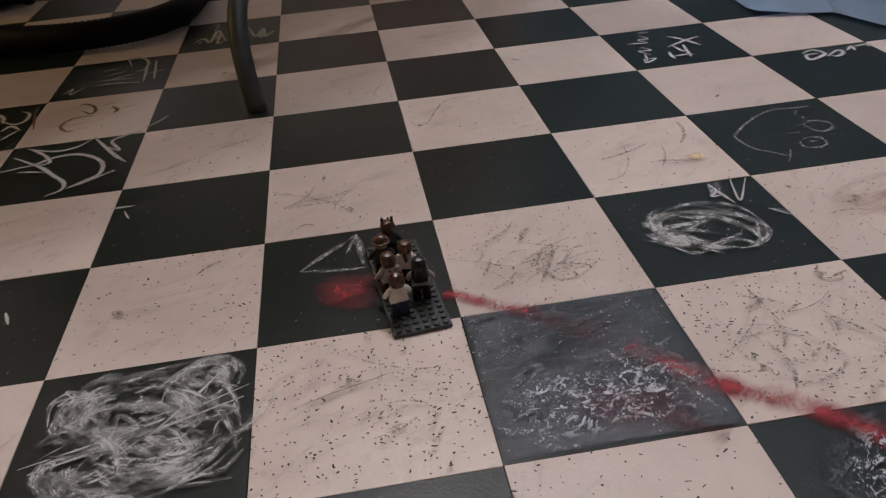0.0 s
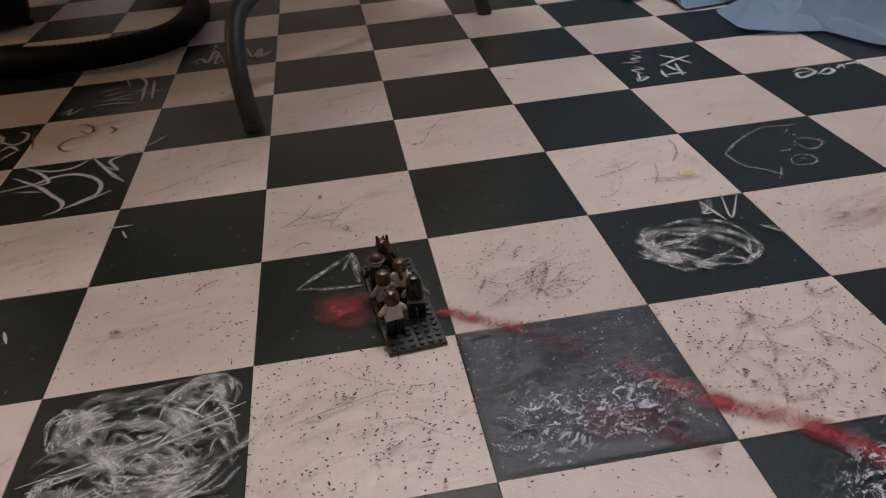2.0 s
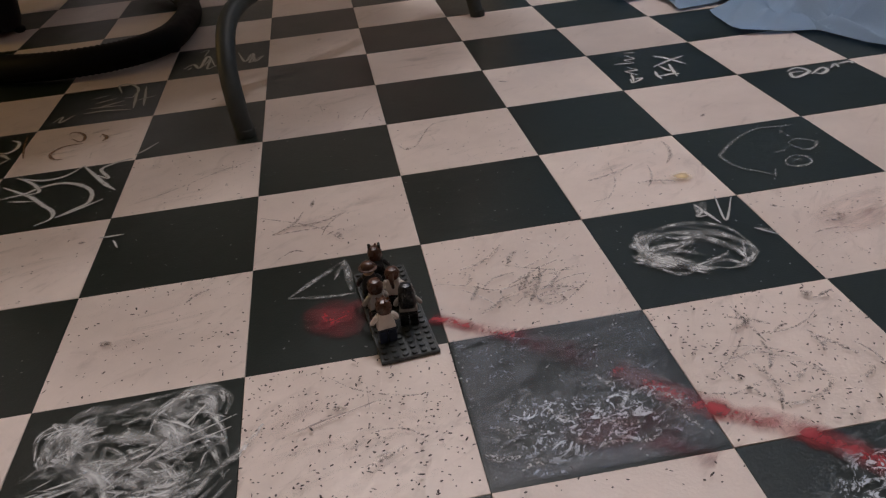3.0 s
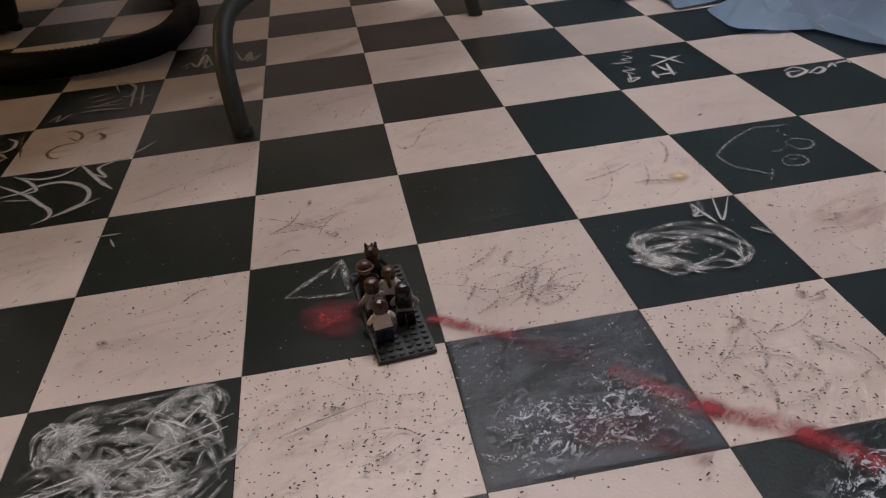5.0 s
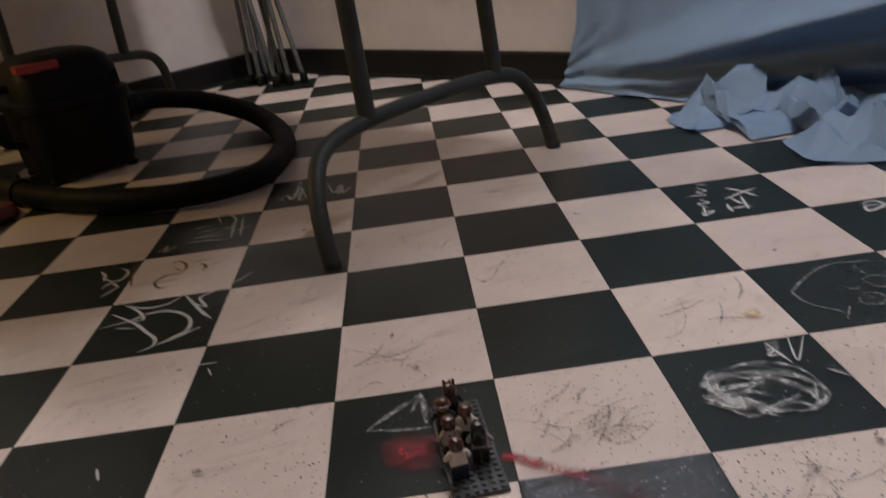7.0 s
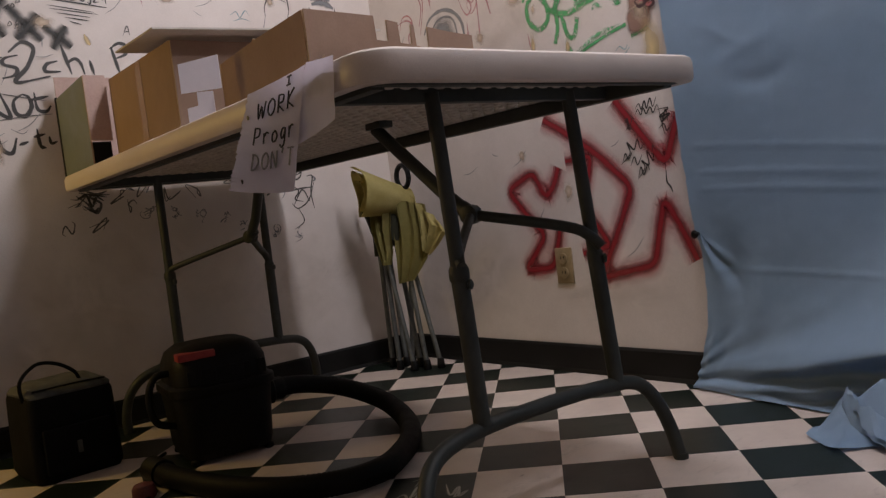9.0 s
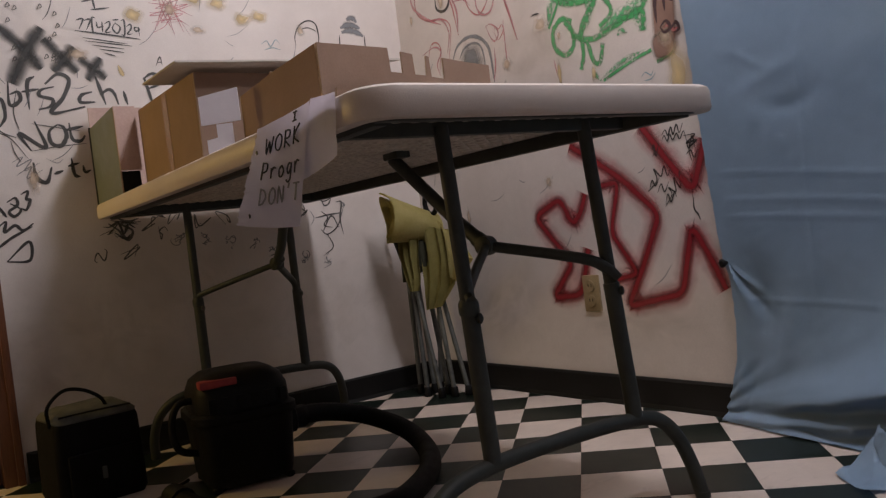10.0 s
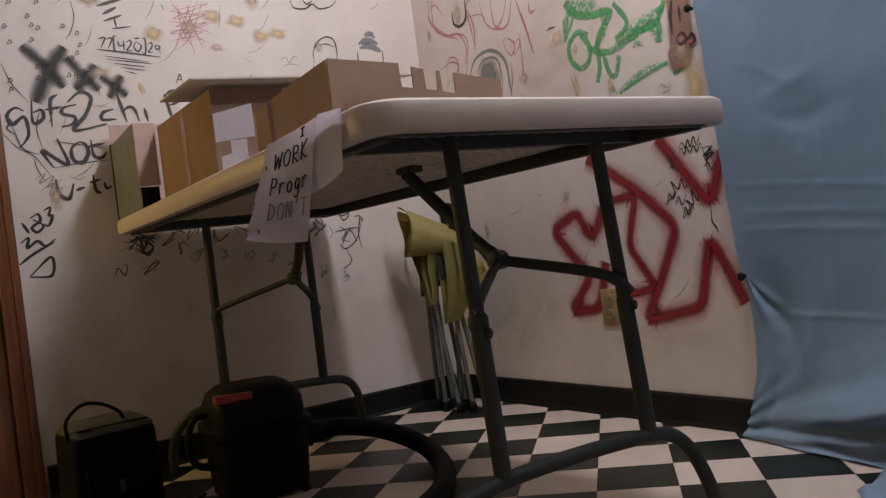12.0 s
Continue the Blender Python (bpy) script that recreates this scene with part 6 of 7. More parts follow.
draw("F", "brown_scrawl", [(0.035, [(-1.67, 3.78), (-1.64, 3.82), (-1.55, 3.74), (-1.51, 3.62), (-1.54, 3.56), (-1.63, 3.66)]), (0.04, [(-1.38, 3.68), (-1.32, 3.58), (-1.34, 3.5)]), (0.035, [(-1.5, 3.51), (-1.66, 3.49), (-1.73, 3.36), (-1.67, 3.23), (-1.6, 3.21)]), (0.03, [(-2.05, 3.91), (-2.01, 3.64), (-1.94, 3.34)])])
draw("F", "chalk_scrawl", [(0.04, [(-0.66, 5.32), (-0.61, 5.54), (-0.62, 5.18), (-0.53, 5.27)]), (0.035, [(-0.82, 5.22), (-0.79, 5.29)]), (0.035, [(-0.23, 5.3), (-0.16, 5.44), (-0.19, 5.2), (-0.07, 5.38)]), (0.03, [(-0.75, 5.81), (-0.66, 5.86), (-0.69, 5.62)])])
draw("F", "scuff_lines", [(0.022, [(1.03, 2.55), (1.09, 2.42), (1.17, 2.46), (1.25, 2.64), (1.37, 2.85), (1.57, 2.88)]),
    (0.016, [(0.03, 1.64), (0.24, 1.51), (0.42, 1.37), (0.53, 1.2)]),
    (0.02, [(0.45, 1.28), (0.53, 1.33), (0.59, 1.29), (0.65, 1.33)]),
    (0.018, [(0.81, 3.15), (0.87, 3.34), (0.93, 3.43)]),
    (0.016, [(1.01, 0.53), (1.19, 0.45), (1.33, 0.37), (1.48, 0.4), (1.66, 0.45)]),
    (0.03, [(1.32, 0.27), (1.46, 0.3), (1.59, 0.32), (1.75, 0.32), (1.84, 0.29)])])
draw("F", "scuff_lines", [(0.03, [(1.38, 0.21), (1.49, 0.28), (1.55, 0.18), (1.65, 0.19), (1.61, 0.28), (1.48, 0.24)]),
    (0.018, [(1.48, 0.53), (1.64, 0.61), (1.86, 0.8)]),
    (0.018, [(2.41, 1.7), (2.36, 1.41), (2.25, 1.21), (2.13, 1.17)]),
    (0.016, [(-0.93, 2.12), (-0.6, 2.3), (-0.33, 2.49), (-0.05, 2.63)]),
    (0.016, [(0.39, -0.12), (0.54, -0.26), (0.74, -0.35), (0.87, -0.36)]),
    (0.03, [(2.22, -0.49), (2.38, -0.48), (2.47, -0.56), (2.56, -0.64), (2.58, -0.74), (2.46, -0.82), (2.33, -0.82), (2.19, -0.64), (2.17, -0.52)])])
draw("F", "scuff_lines", [(0.02, [(0.14, 1.06), (0.24, 1.14), (0.31, 1.11)]),
    (0.02, [(2.0, -0.66), (2.14, -0.71), (2.31, -0.67), (2.43, -0.74)])])
draw("F", "red_streak", [(0.12, [(0.95, 0.22), (1.09, 0.12), (1.24, 0.01), (1.33, -0.04)]),
    (0.17, [(1.71, -0.41), (1.83, -0.57), (1.95, -0.71), (2.1, -0.84), (2.23, -0.92), (2.35, -1.04), (2.51, -1.24)])])
draw("F", "red_streak_faint", [(0.2, [(1.33, -0.04), (1.48, -0.19), (1.61, -0.3), (1.73, -0.42), (1.81, -0.55)]),
    (0.14, [(1.47, -0.66), (1.6, -0.8), (1.74, -0.92), (1.9, -1.05)])])
draw("F", "chalk_ticks", [(0.03, [(-1.36, 0.63), (-1.31, 0.51)]),
    (0.03, [(-1.02, 1.71), (-0.86, 1.71)]),
    (0.02, [(-0.92, 1.65), (-0.87, 1.53)])])
draw("F", "chalk_bars", [(0.05, [(3.54, 3.73), (3.63, 3.6), (3.72, 3.39)]),
    (0.05, [(3.79, 3.62), (3.63, 3.55), (3.43, 3.43)]),
    (0.05, [(3.4, 3.32), (3.38, 3.22), (3.38, 3.12)]),
    (0.05, [(3.37, 3.19), (3.5, 3.2), (3.57, 3.18)]),
    (0.05, [(3.58, 3.45), (3.55, 3.3), (3.52, 3.13)]),
    (0.05, [(3.48, 3.46), (3.51, 3.3), (3.54, 3.29)])])
draw("F", "chalk_star", [(0.05, [(4.38, 2.89), (4.5, 2.94), (4.54, 2.82), (4.37, 2.73), (4.39, 2.84), (4.5, 2.84)]),
    (0.05, [(4.53, 2.76), (4.67, 2.86), (4.69, 2.8), (4.6, 2.73), (4.56, 2.77)]),
    (0.05, [(4.74, 2.83), (4.82, 2.9), (4.8, 2.81)]),
    (0.05, [(4.85, 2.9), (4.96, 2.91), (4.95, 2.85)])])
draw("F", "chalk_fish", [(0.028, [(3.87, 1.87), (3.78, 1.86), (3.58, 1.88), (3.35, 1.74), (3.18, 1.58), (3.15, 1.49), (3.18, 1.34), (3.28, 1.23), (3.34, 1.15)]),
    (0.028, [(3.39, 1.24), (3.35, 1.17), (3.29, 1.08)]),
    (0.028, [(3.66, 1.58), (3.75, 1.62), (3.84, 1.54), (3.76, 1.44), (3.69, 1.46), (3.66, 1.58)]),
    (0.028, [(3.51, 1.34), (3.59, 1.38), (3.66, 1.34), (3.64, 1.25), (3.56, 1.22), (3.49, 1.26), (3.51, 1.34)]),
    (0.028, [(3.56, 1.34), (3.59, 1.31), (3.53, 1.29)]),
    (0.028, [(3.51, 1.48), (3.54, 1.46), (3.59, 1.48)])])
draw("F", "chalk_fish", [(0.028, [(3.74, 1.82), (3.7, 1.74)]),
    (0.028, [(3.73, 1.71), (3.72, 1.67)])])
draw("W", "faint_word", [(0.005, [(0.575, 1.188), (0.59, 1.217), (0.595, 1.19)]), (0.004, [(0.58, 1.199), (0.595, 1.201)]), (0.004, [(0.559, 1.442), (0.565, 1.42)]), (0.004, [(0.521, 1.346), (0.549, 1.361)])], "marker_thin")
draw("W", "orange_smear", [(0.022, [(0.46, 1.187), (0.468, 1.165), (0.473, 1.155)])], "stain")
draw("W", "red_hatch", [(0.0045, [(0.583, 1.421), (0.654, 1.415), (0.716, 1.433)]), (0.0045, [(0.575, 1.388), (0.641, 1.381), (0.712, 1.354)]), (0.0045, [(0.575, 1.357), (0.648, 1.366), (0.711, 1.388)]), (0.0045, [(0.58, 1.326), (0.654, 1.34), (0.698, 1.32)]), (0.005, [(0.586, 1.303), (0.624, 1.387), (0.657, 1.463)]), (0.005, [(0.648, 1.292), (0.616, 1.368), (0.607, 1.441)]), (0.005, [(0.677, 1.3), (0.65, 1.379), (0.64, 1.447)])], "marker_pink")
draw("W", "red_hatch", [(0.0035, [(0.578, 1.293), (0.625, 1.323), (0.672, 1.408), (0.69, 1.461)]), (0.0035, [(0.589, 1.444), (0.634, 1.397), (0.698, 1.288)]), (0.006, [(0.606, 1.349), (0.617, 1.335), (0.632, 1.354), (0.64, 1.332)])], "marker_pink")
draw("W", "cloud_outline", [(0.006, [(1.003, 1.486), (1.016, 1.459), (1.058, 1.458), (1.087, 1.476), (1.113, 1.461), (1.159, 1.472), (1.183, 1.494)]), (0.006, [(1.052, 1.489), (1.065, 1.474), (1.089, 1.488)])], "marker")
draw("W", "grey_hatch", [(0.004, [(0.135, 0.903), (0.164, 0.918), (0.146, 0.891), (0.186, 0.91), (0.165, 0.878), (0.207, 0.899)]), (0.004, [(0.143, 0.866), (0.183, 0.889), (0.169, 0.856), (0.213, 0.878)]), (0.003, [(0.224, 0.911), (0.253, 0.896), (0.27, 0.906)])], "marker_grey")
draw("W", "faint_word", [(0.006, [(0.077, 1.09), (0.093, 1.073), (0.079, 1.052), (0.103, 1.032)]), (0.004, [(0.197, 1.013), (0.25, 1.003), (0.327, 0.989)]), (0.004, [(0.139, 0.965), (0.145, 0.932), (0.159, 0.902)]), (0.005, [(0.094, 1.057), (0.113, 0.996), (0.155, 0.973)])], "marker_thin")
draw("W", "low_tag", [(0.009, [(0.375, 0.698), (0.401, 0.706), (0.414, 0.673), (0.429, 0.698), (0.449, 0.687)]), (0.008, [(0.389, 0.676), (0.417, 0.656), (0.432, 0.668)]), (0.006, [(0.38, 0.715), (0.459, 0.697)])], "marker")
draw("W", "line_drawing", [(0.005, [(1.069, 0.743), (1.101, 0.748), (1.13, 0.734), (1.101, 0.72), (1.071, 0.73)]), (0.005, [(1.174, 0.694), (1.142, 0.629), (1.098, 0.603), (1.074, 0.622)]), (0.005, [(1.083, 0.685), (1.106, 0.663), (1.089, 0.636), (1.119, 0.625)]), (0.004, [(1.098, 0.603), (1.114, 0.557), (1.072, 0.53)])], "marker")
draw("W", "line_drawing", [(0.01, [(1.168, 0.713), (1.178, 0.702), (1.17, 0.694)]), (0.004, [(1.088, 0.725), (1.099, 0.736)]), (0.004, [(1.04, 0.693), (1.053, 0.664), (1.037, 0.639)]), (0.004, [(1.081, 0.515), (1.097, 0.499), (1.068, 0.486)])], "marker_grey")
draw("W", "teal_scrawl", [(0.004, [(0.938, 1.27), (0.96, 1.282), (0.972, 1.263), (0.993, 1.287), (1.007, 1.272)]), (0.004, [(0.946, 1.25), (0.978, 1.259), (1.009, 1.252)])], "marker_teal")
draw("N", "pink_drawing", [(0.013, [(-1.899, 1.477), (-1.902, 1.397), (-1.812, 1.324), (-1.741, 1.287)]), (0.012, [(-1.682, 1.389), (-1.645, 1.31), (-1.648, 1.236)]), (0.011, [(-1.536, 1.36), (-1.534, 1.283), (-1.503, 1.251), (-1.459, 1.259), (-1.428, 1.323)]), (0.01, [(-1.411, 1.318), (-1.378, 1.225), (-1.356, 1.128)]), (0.01, [(-1.834, 1.324), (-1.737, 1.302), (-1.701, 1.245), (-1.722, 1.181)])], "marker_pink")
draw("N", "pink_drawing", [(0.009, [(-1.876, 1.211), (-1.799, 1.221), (-1.761, 1.195), (-1.791, 1.158), (-1.78, 1.114)]), (0.012, [(-1.349, 1.289), (-1.349, 1.257), (-1.322, 1.256)]), (0.008, [(-1.499, 1.212), (-1.475, 1.212), (-1.449, 1.193), (-1.442, 1.169), (-1.463, 1.153), (-1.483, 1.173), (-1.499, 1.212)]), (0.01, [(-1.47, 1.133), (-1.473, 1.077), (-1.489, 1.029)])], "marker_pink")
draw("N", "pink_drawing", [(0.008, [(-1.411, 1.208), (-1.414, 1.136), (-1.415, 1.044)]), (0.007, [(-1.204, 1.026), (-1.195, 0.973)]), (0.008, [(-1.9, 1.439), (-1.859, 1.447), (-1.814, 1.395)]), (0.007, [(-1.665, 1.343), (-1.601, 1.331), (-1.568, 1.301)])], "marker_pink")
draw("N", "green_wash", [(0.06, [(-1.191, 1.23), (-1.123, 1.198), (-1.059, 1.19)]), (0.034, [(-1.21, 1.13), (-1.186, 1.191), (-1.145, 1.212)]), (0.04, [(-1.012, 1.059), (-0.927, 1.086), (-0.824, 1.109)]), (0.03, [(-0.881, 1.094), (-0.87, 1.043), (-0.851, 1.019)]), (0.03, [(-1.052, 1.181), (-1.046, 1.114), (-1.096, 1.064)])], "green_thin")
draw("N", "green_wash", [(0.02, [(-1.031, 0.924), (-0.945, 0.956), (-0.859, 0.967)]), (0.022, [(-0.829, 0.944), (-0.77, 0.94)]), (0.018, [(-0.949, 1.029), (-0.935, 1.04), (-0.912, 1.028)]), (0.02, [(-1.048, 0.954), (-1.035, 0.927)])], "green_thin")
draw("N", "blue_doodle", [(0.004, [(-0.884, 0.901), (-0.869, 0.909), (-0.852, 0.898), (-0.842, 0.909)]), (0.004, [(-0.876, 0.889), (-0.853, 0.888), (-0.836, 0.901)])], "marker_teal")
draw("N", "small_words", [(0.0045, [(-0.843, 0.721), (-0.833, 0.734), (-0.825, 0.718), (-0.815, 0.734), (-0.807, 0.718), (-0.793, 0.733), (-0.785, 0.717), (-0.771, 0.735), (-0.766, 0.722)]), (0.0045, [(-0.901, 0.603), (-0.89, 0.623), (-0.881, 0.607), (-0.866, 0.626)]), (0.0045, [(-0.876, 0.588), (-0.861, 0.61), (-0.853, 0.588), (-0.835, 0.613)])], "marker")
draw("N", "small_words", [(0.0045, [(-0.855, 0.554), (-0.843, 0.581), (-0.836, 0.559), (-0.821, 0.584), (-0.816, 0.569)]), (0.0045, [(-0.766, 0.722), (-0.761, 0.689), (-0.746, 0.718), (-0.741, 0.683)]), (0.0045, [(-0.771, 0.674), (-0.755, 0.683), (-0.748, 0.664), (-0.735, 0.679)]), (0.0045, [(-0.878, 0.715), (-0.87, 0.696), (-0.879, 0.685)])], "marker")

def ring(name, centre, rx, ry, turn, width, mat, start=0.0, sweep=6.0):
    pts = []
    for k in range(12):
        a = start + sweep * k / 11
        x, y = rx * math.cos(a) * (1 + 0.06 * math.sin(3 * a)), ry * math.sin(a)
        pts.append((centre[0] + x * math.cos(turn) - y * math.sin(turn), centre[1] + x * math.sin(turn) + y * math.cos(turn)))
    return draw("F", name, [(width, pts)], mat)


def swath(name, centre, rx, ry, turn, start, sweep, count, width, mat, seed, inner=0.35):
    """Side-by-side arcs of a hand rubbing chalk round a patch."""
    r = random.Random(seed)
    strokes = []
    for k in range(count):
        f = inner + (1 - inner) * r.random()
        cx, cy = centre[0] + r.gauss(0, 0.09 * rx), centre[1] + r.gauss(0, 0.12 * ry)
        s0, sw = start + r.uniform(-0.25, 0.35), sweep * r.uniform(0.35, 1.0)
        tilt = turn + r.gauss(0, 0.22)
        pts = []
        for q in range(6):
            a = s0 + sw * q / 5
            x, y = rx * f * math.cos(a) * r.uniform(0.96, 1.04), ry * f * math.sin(a) * r.uniform(0.96, 1.04)
            pts.append((cx + x * math.cos(tilt) - y * math.sin(tilt), cy + x * math.sin(tilt) + y * math.cos(tilt)))
        strokes.append((width * r.uniform(0.5, 1.5), pts))
    return draw("F", name, strokes, mat)


swath("chalk_ring", (2.47, 0.47), 0.31, 0.18, -0.5, 0.3, 4.0, 4, 0.056, "chalk_hand", 1, 0.82)
swath("chalk_ring", (2.46, 0.46), 0.30, 0.18, -0.5, 2.2, 2.6, 4, 0.064, "chalk_hand", 2, 0.82)
swath("chalk_ring", (2.42, 0.42), 0.32, 0.16, -0.6, 3.6, 1.9, 4, 0.072, "chalk_hand", 3, 0.82)
swath("chalk_ring", (2.46, 0.47), 0.30, 0.19, -0.5, 5.4, 1.8, 4, 0.025, "chalk_hand", 23, 0.8)
swath("chalk_ring", (2.40, 0.40), 0.30, 0.12, -0.7, 3.2, 2.6, 6, 0.05, "chalk_hand", 24, 0.75)
blot("F", "chalk_rubbing", (2.40, 0.52), 0.20, 0.12, "chalk_rub", 4, -0.5)
blot("F", "chalk_rubbing", (-0.48, -0.47), 0.46, 0.42, "chalk_rub", 5, 0.5, 0.8)
swath("chalk_swath", (-0.34, -0.20), 0.50, 0.55, 0.5, 3.5, 1.9, 12, 0.045, "chalk_hand", 11, 0.3)
swath("chalk_swath", (-0.52, -0.80), 0.44, 0.62, 0.2, 0.7, 1.7, 12, 0.048, "chalk_hand", 12, 0.35)
swath("chalk_swath", (-0.66, -0.34), 0.26, 0.20, 1.2, 0.6, 2.4, 18, 0.038, "chalk_hand", 13, 0.3)
swath("chalk_swath", (-0.30, -0.62), 0.26, 0.18, 0.5, 3.4, 2.6, 18, 0.035, "chalk_hand", 14, 0.3)
swath("chalk_swath", (-0.28, -0.24), 0.22, 0.14, 0.6, 5.6, 3.2, 8, 0.035, "chalk_hand", 15, 0.3)
swath("chalk_swath", (-0.62, -0.66), 0.28, 0.22, 0.1, 3.0, 2.0, 16, 0.035, "chalk_hand", 16, 0.3)
swath("chalk_swath", (-0.20, -0.13), 0.13, 0.09, 0.4, 0.5, 5.4, 5, 0.035, "chalk_hand", 17, 0.7)
swath("chalk_swath", (-0.70, -0.55), 0.30, 0.10, -0.6, 0.4, 2.2, 14, 0.042, "chalk_hand", 18, 0.2)
swath("chalk_swath", (-0.36, -0.32), 0.28, 0.08, -0.9, 0.4, 2.2, 14, 0.042, "chalk_hand", 19, 0.2)
swath("chalk_swath", (-0.50, -0.78), 0.30, 0.10, -0.2, 3.4, 2.2, 12, 0.042, "chalk_hand", 20, 0.2)
scribble("F", "chalk_scribble", (-0.48, -0.46), 0.42, 0.38, 12, 0.035, "chalk_hand", 7)
draw("F", "chalk_swath", [(0.014, [(-0.95, -0.60), (-0.60, -0.50), (-0.25, -0.38), (-0.02, -0.28)]), (0.018, [(-0.90, -0.64), (-0.5, -0.52), (-0.04, -0.36)]), (0.02, [(-0.55, -0.62), (-0.33, -0.40), (-0.14, -0.14)])], "chalk")
# lamp sheen and chalk dust painted over the whole dark tile
blot("F", "chalk_smear", (1.5, -0.5), 0.495, 0.495, "chalk_sheen", 21, 0, 0.04)
draw("F", "chalk_loops", [(0.05, [(2.2, 0.62), (2.38, 0.72), (2.6, 0.73), (2.75, 0.62), (2.79, 0.47)]), (0.06, [(2.22, 0.66), (2.2, 0.52), (2.33, 0.52), (2.5, 0.53), (2.38, 0.47)]), (0.06, [(2.79, 0.47), (2.77, 0.33), (2.63, 0.21), (2.72, 0.28)]), (0.05, [(2.1, 0.42), (2.23, 0.35), (2.39, 0.28), (2.57, 0.3), (2.69, 0.2)]), (0.05, [(2.2, 0.42), (2.37, 0.46), (2.51, 0.37)])], "chalk_hand")
draw("F", "chalk_loops", [(0.05, [(2.33, 0.68), (2.46, 0.58), (2.67, 0.6), (2.73, 0.45)]), (0.045, [(2.22, 0.32), (2.31, 0.23), (2.45, 0.26)]), (0.03, [(2.92, 0.56), (2.99, 0.5)]), (0.03, [(2.69, 0.94), (2.67, 0.81)]), (0.035, [(2.64, 0.79), (2.75, 0.94), (2.71, 0.79)])], "chalk_hand")
draw("F", "chalk_scratch", [(0.035, [(-0.89, -0.36), (-0.91, -0.21), (-0.83, -0.15), (-0.79, -0.22)]), (0.045, [(-0.47, -0.07), (-0.33, -0.06), (-0.15, -0.07), (-0.06, -0.15), (-0.07, -0.27)]), (0.04, [(-0.33, -0.09), (-0.21, -0.19), (-0.07, -0.29)]), (0.045, [(-0.92, -0.49), (-0.82, -0.41), (-0.74, -0.32)]), (0.05, [(-0.65, -0.41), (-0.5, -0.58), (-0.33, -0.65), (-0.15, -0.6)])], "chalk_hand")
draw("F", "chalk_scratch", [(0.045, [(-0.49, -0.36), (-0.4, -0.33), (-0.24, -0.42), (-0.12, -0.4), (-0.04, -0.5)]), (0.05, [(-0.33, -0.43), (-0.22, -0.57), (-0.24, -0.64), (-0.32, -0.72)]), (0.045, [(-0.87, -0.66), (-0.78, -0.67), (-0.65, -0.74), (-0.55, -0.7)]), (0.045, [(-0.37, -0.83), (-0.25, -0.79), (-0.11, -0.79), (-0.02, -0.69)]), (0.04, [(-0.25, -0.29), (-0.11, -0.49), (-0.05, -0.69)])], "chalk_hand")
draw("F", "chalk_scratch", [(0.05, [(-0.87, -0.22), (-0.78, -0.16), (-0.64, -0.34), (-0.71, -0.47)]), (0.05, [(-0.57, -0.57), (-0.6, -0.69), (-0.47, -0.81)]), (0.05, [(-0.54, -0.22), (-0.44, -0.2), (-0.35, -0.26)]), (0.045, [(-0.17, -0.15), (-0.1, -0.32), (-0.04, -0.55)]), (0.05, [(-0.87, -0.6), (-0.71, -0.57), (-0.54, -0.51)])], "chalk_hand")
draw("F", "rubbed_track", [(0.02, [(-0.47, -0.59), (-0.47, -0.49), (-0.47, -0.37)]), (0.018, [(-0.93, -0.56), (-0.74, -0.56), (-0.49, -0.53), (-0.02, -0.5)]), (0.016, [(-0.51, -0.59), (-0.4, -0.47), (-0.3, -0.33)])], "tile_bare")
draw("F", "chalk_flake", [(0.05, [(1.61, -0.44), (1.63, -0.5), (1.66, -0.54)]), (0.05, [(1.72, -0.57), (1.67, -0.64), (1.62, -0.69)]), (0.05, [(1.4, -0.8), (1.48, -0.86), (1.58, -0.86), (1.63, -0.9)]), (0.06, [(1.53, -0.71), (1.61, -0.77), (1.7, -0.78)]), (0.05, [(1.61, -0.95), (1.66, -0.9), (1.74, -0.87)])], "chalk_thin")
draw("F", "chalk_flake", [(0.07, [(1.09, -0.66), (1.16, -0.71), (1.21, -0.68)]), (0.05, [(1.01, -0.8), (1.08, -0.85), (1.17, -0.85)]), (0.05, [(1.15, -0.93), (1.21, -0.89), (1.23, -0.93)]), (0.05, [(1.83, -0.71), (1.88, -0.79), (1.92, -0.89)]), (0.05, [(1.81, -0.63), (1.88, -0.67), (1.91, -0.77)]), (0.05, [(1.35, -0.63), (1.39, -0.69), (1.45, -0.69)])], "chalk_thin")
for k, (a0, b0, spread, count) in enumerate(((1.55, 0.32, 0.17, 15), (1.35, 0.55, 0.26, 9), (2.5, -0.5, 0.30, 16), (3.3, 0.4, 0.3, 5), (0.4, 1.45, 0.26, 4), (-0.5, 0.5, 0.3, 2), (0.6, -0.5, 0.3, 2), (2.6, 1.5, 0.28, 4))):
    q = random.Random(500 + k)
    lines = []
    for _ in range(count):
        a, b, ln, an, bend = a0 + q.gauss(0, spread * 0.6), b0 + q.gauss(0, spread * 0.6), q.uniform(0.05, 0.2), q.gauss(0.9, 0.7), q.uniform(-0.35, 0.35)
        line = [(a + ln * u * math.cos(an) - bend * ln * (1 - u * u) * math.sin(an), b + ln * u * math.sin(an) + bend * ln * (1 - u * u) * math.cos(an)) for u in (-1, -0.5, 0, 0.5, 1)]
        cell = (math.floor(a0), math.floor(b0))
        if all(cell[0] + 0.02 < u < cell[0] + 0.98 and cell[1] + 0.02 < v < cell[1] + 0.98 for u, v in line):
            lines.append((q.uniform(0.012, 0.04), line))
    draw("F", "shoe_scuff", lines, "scuff_dark")
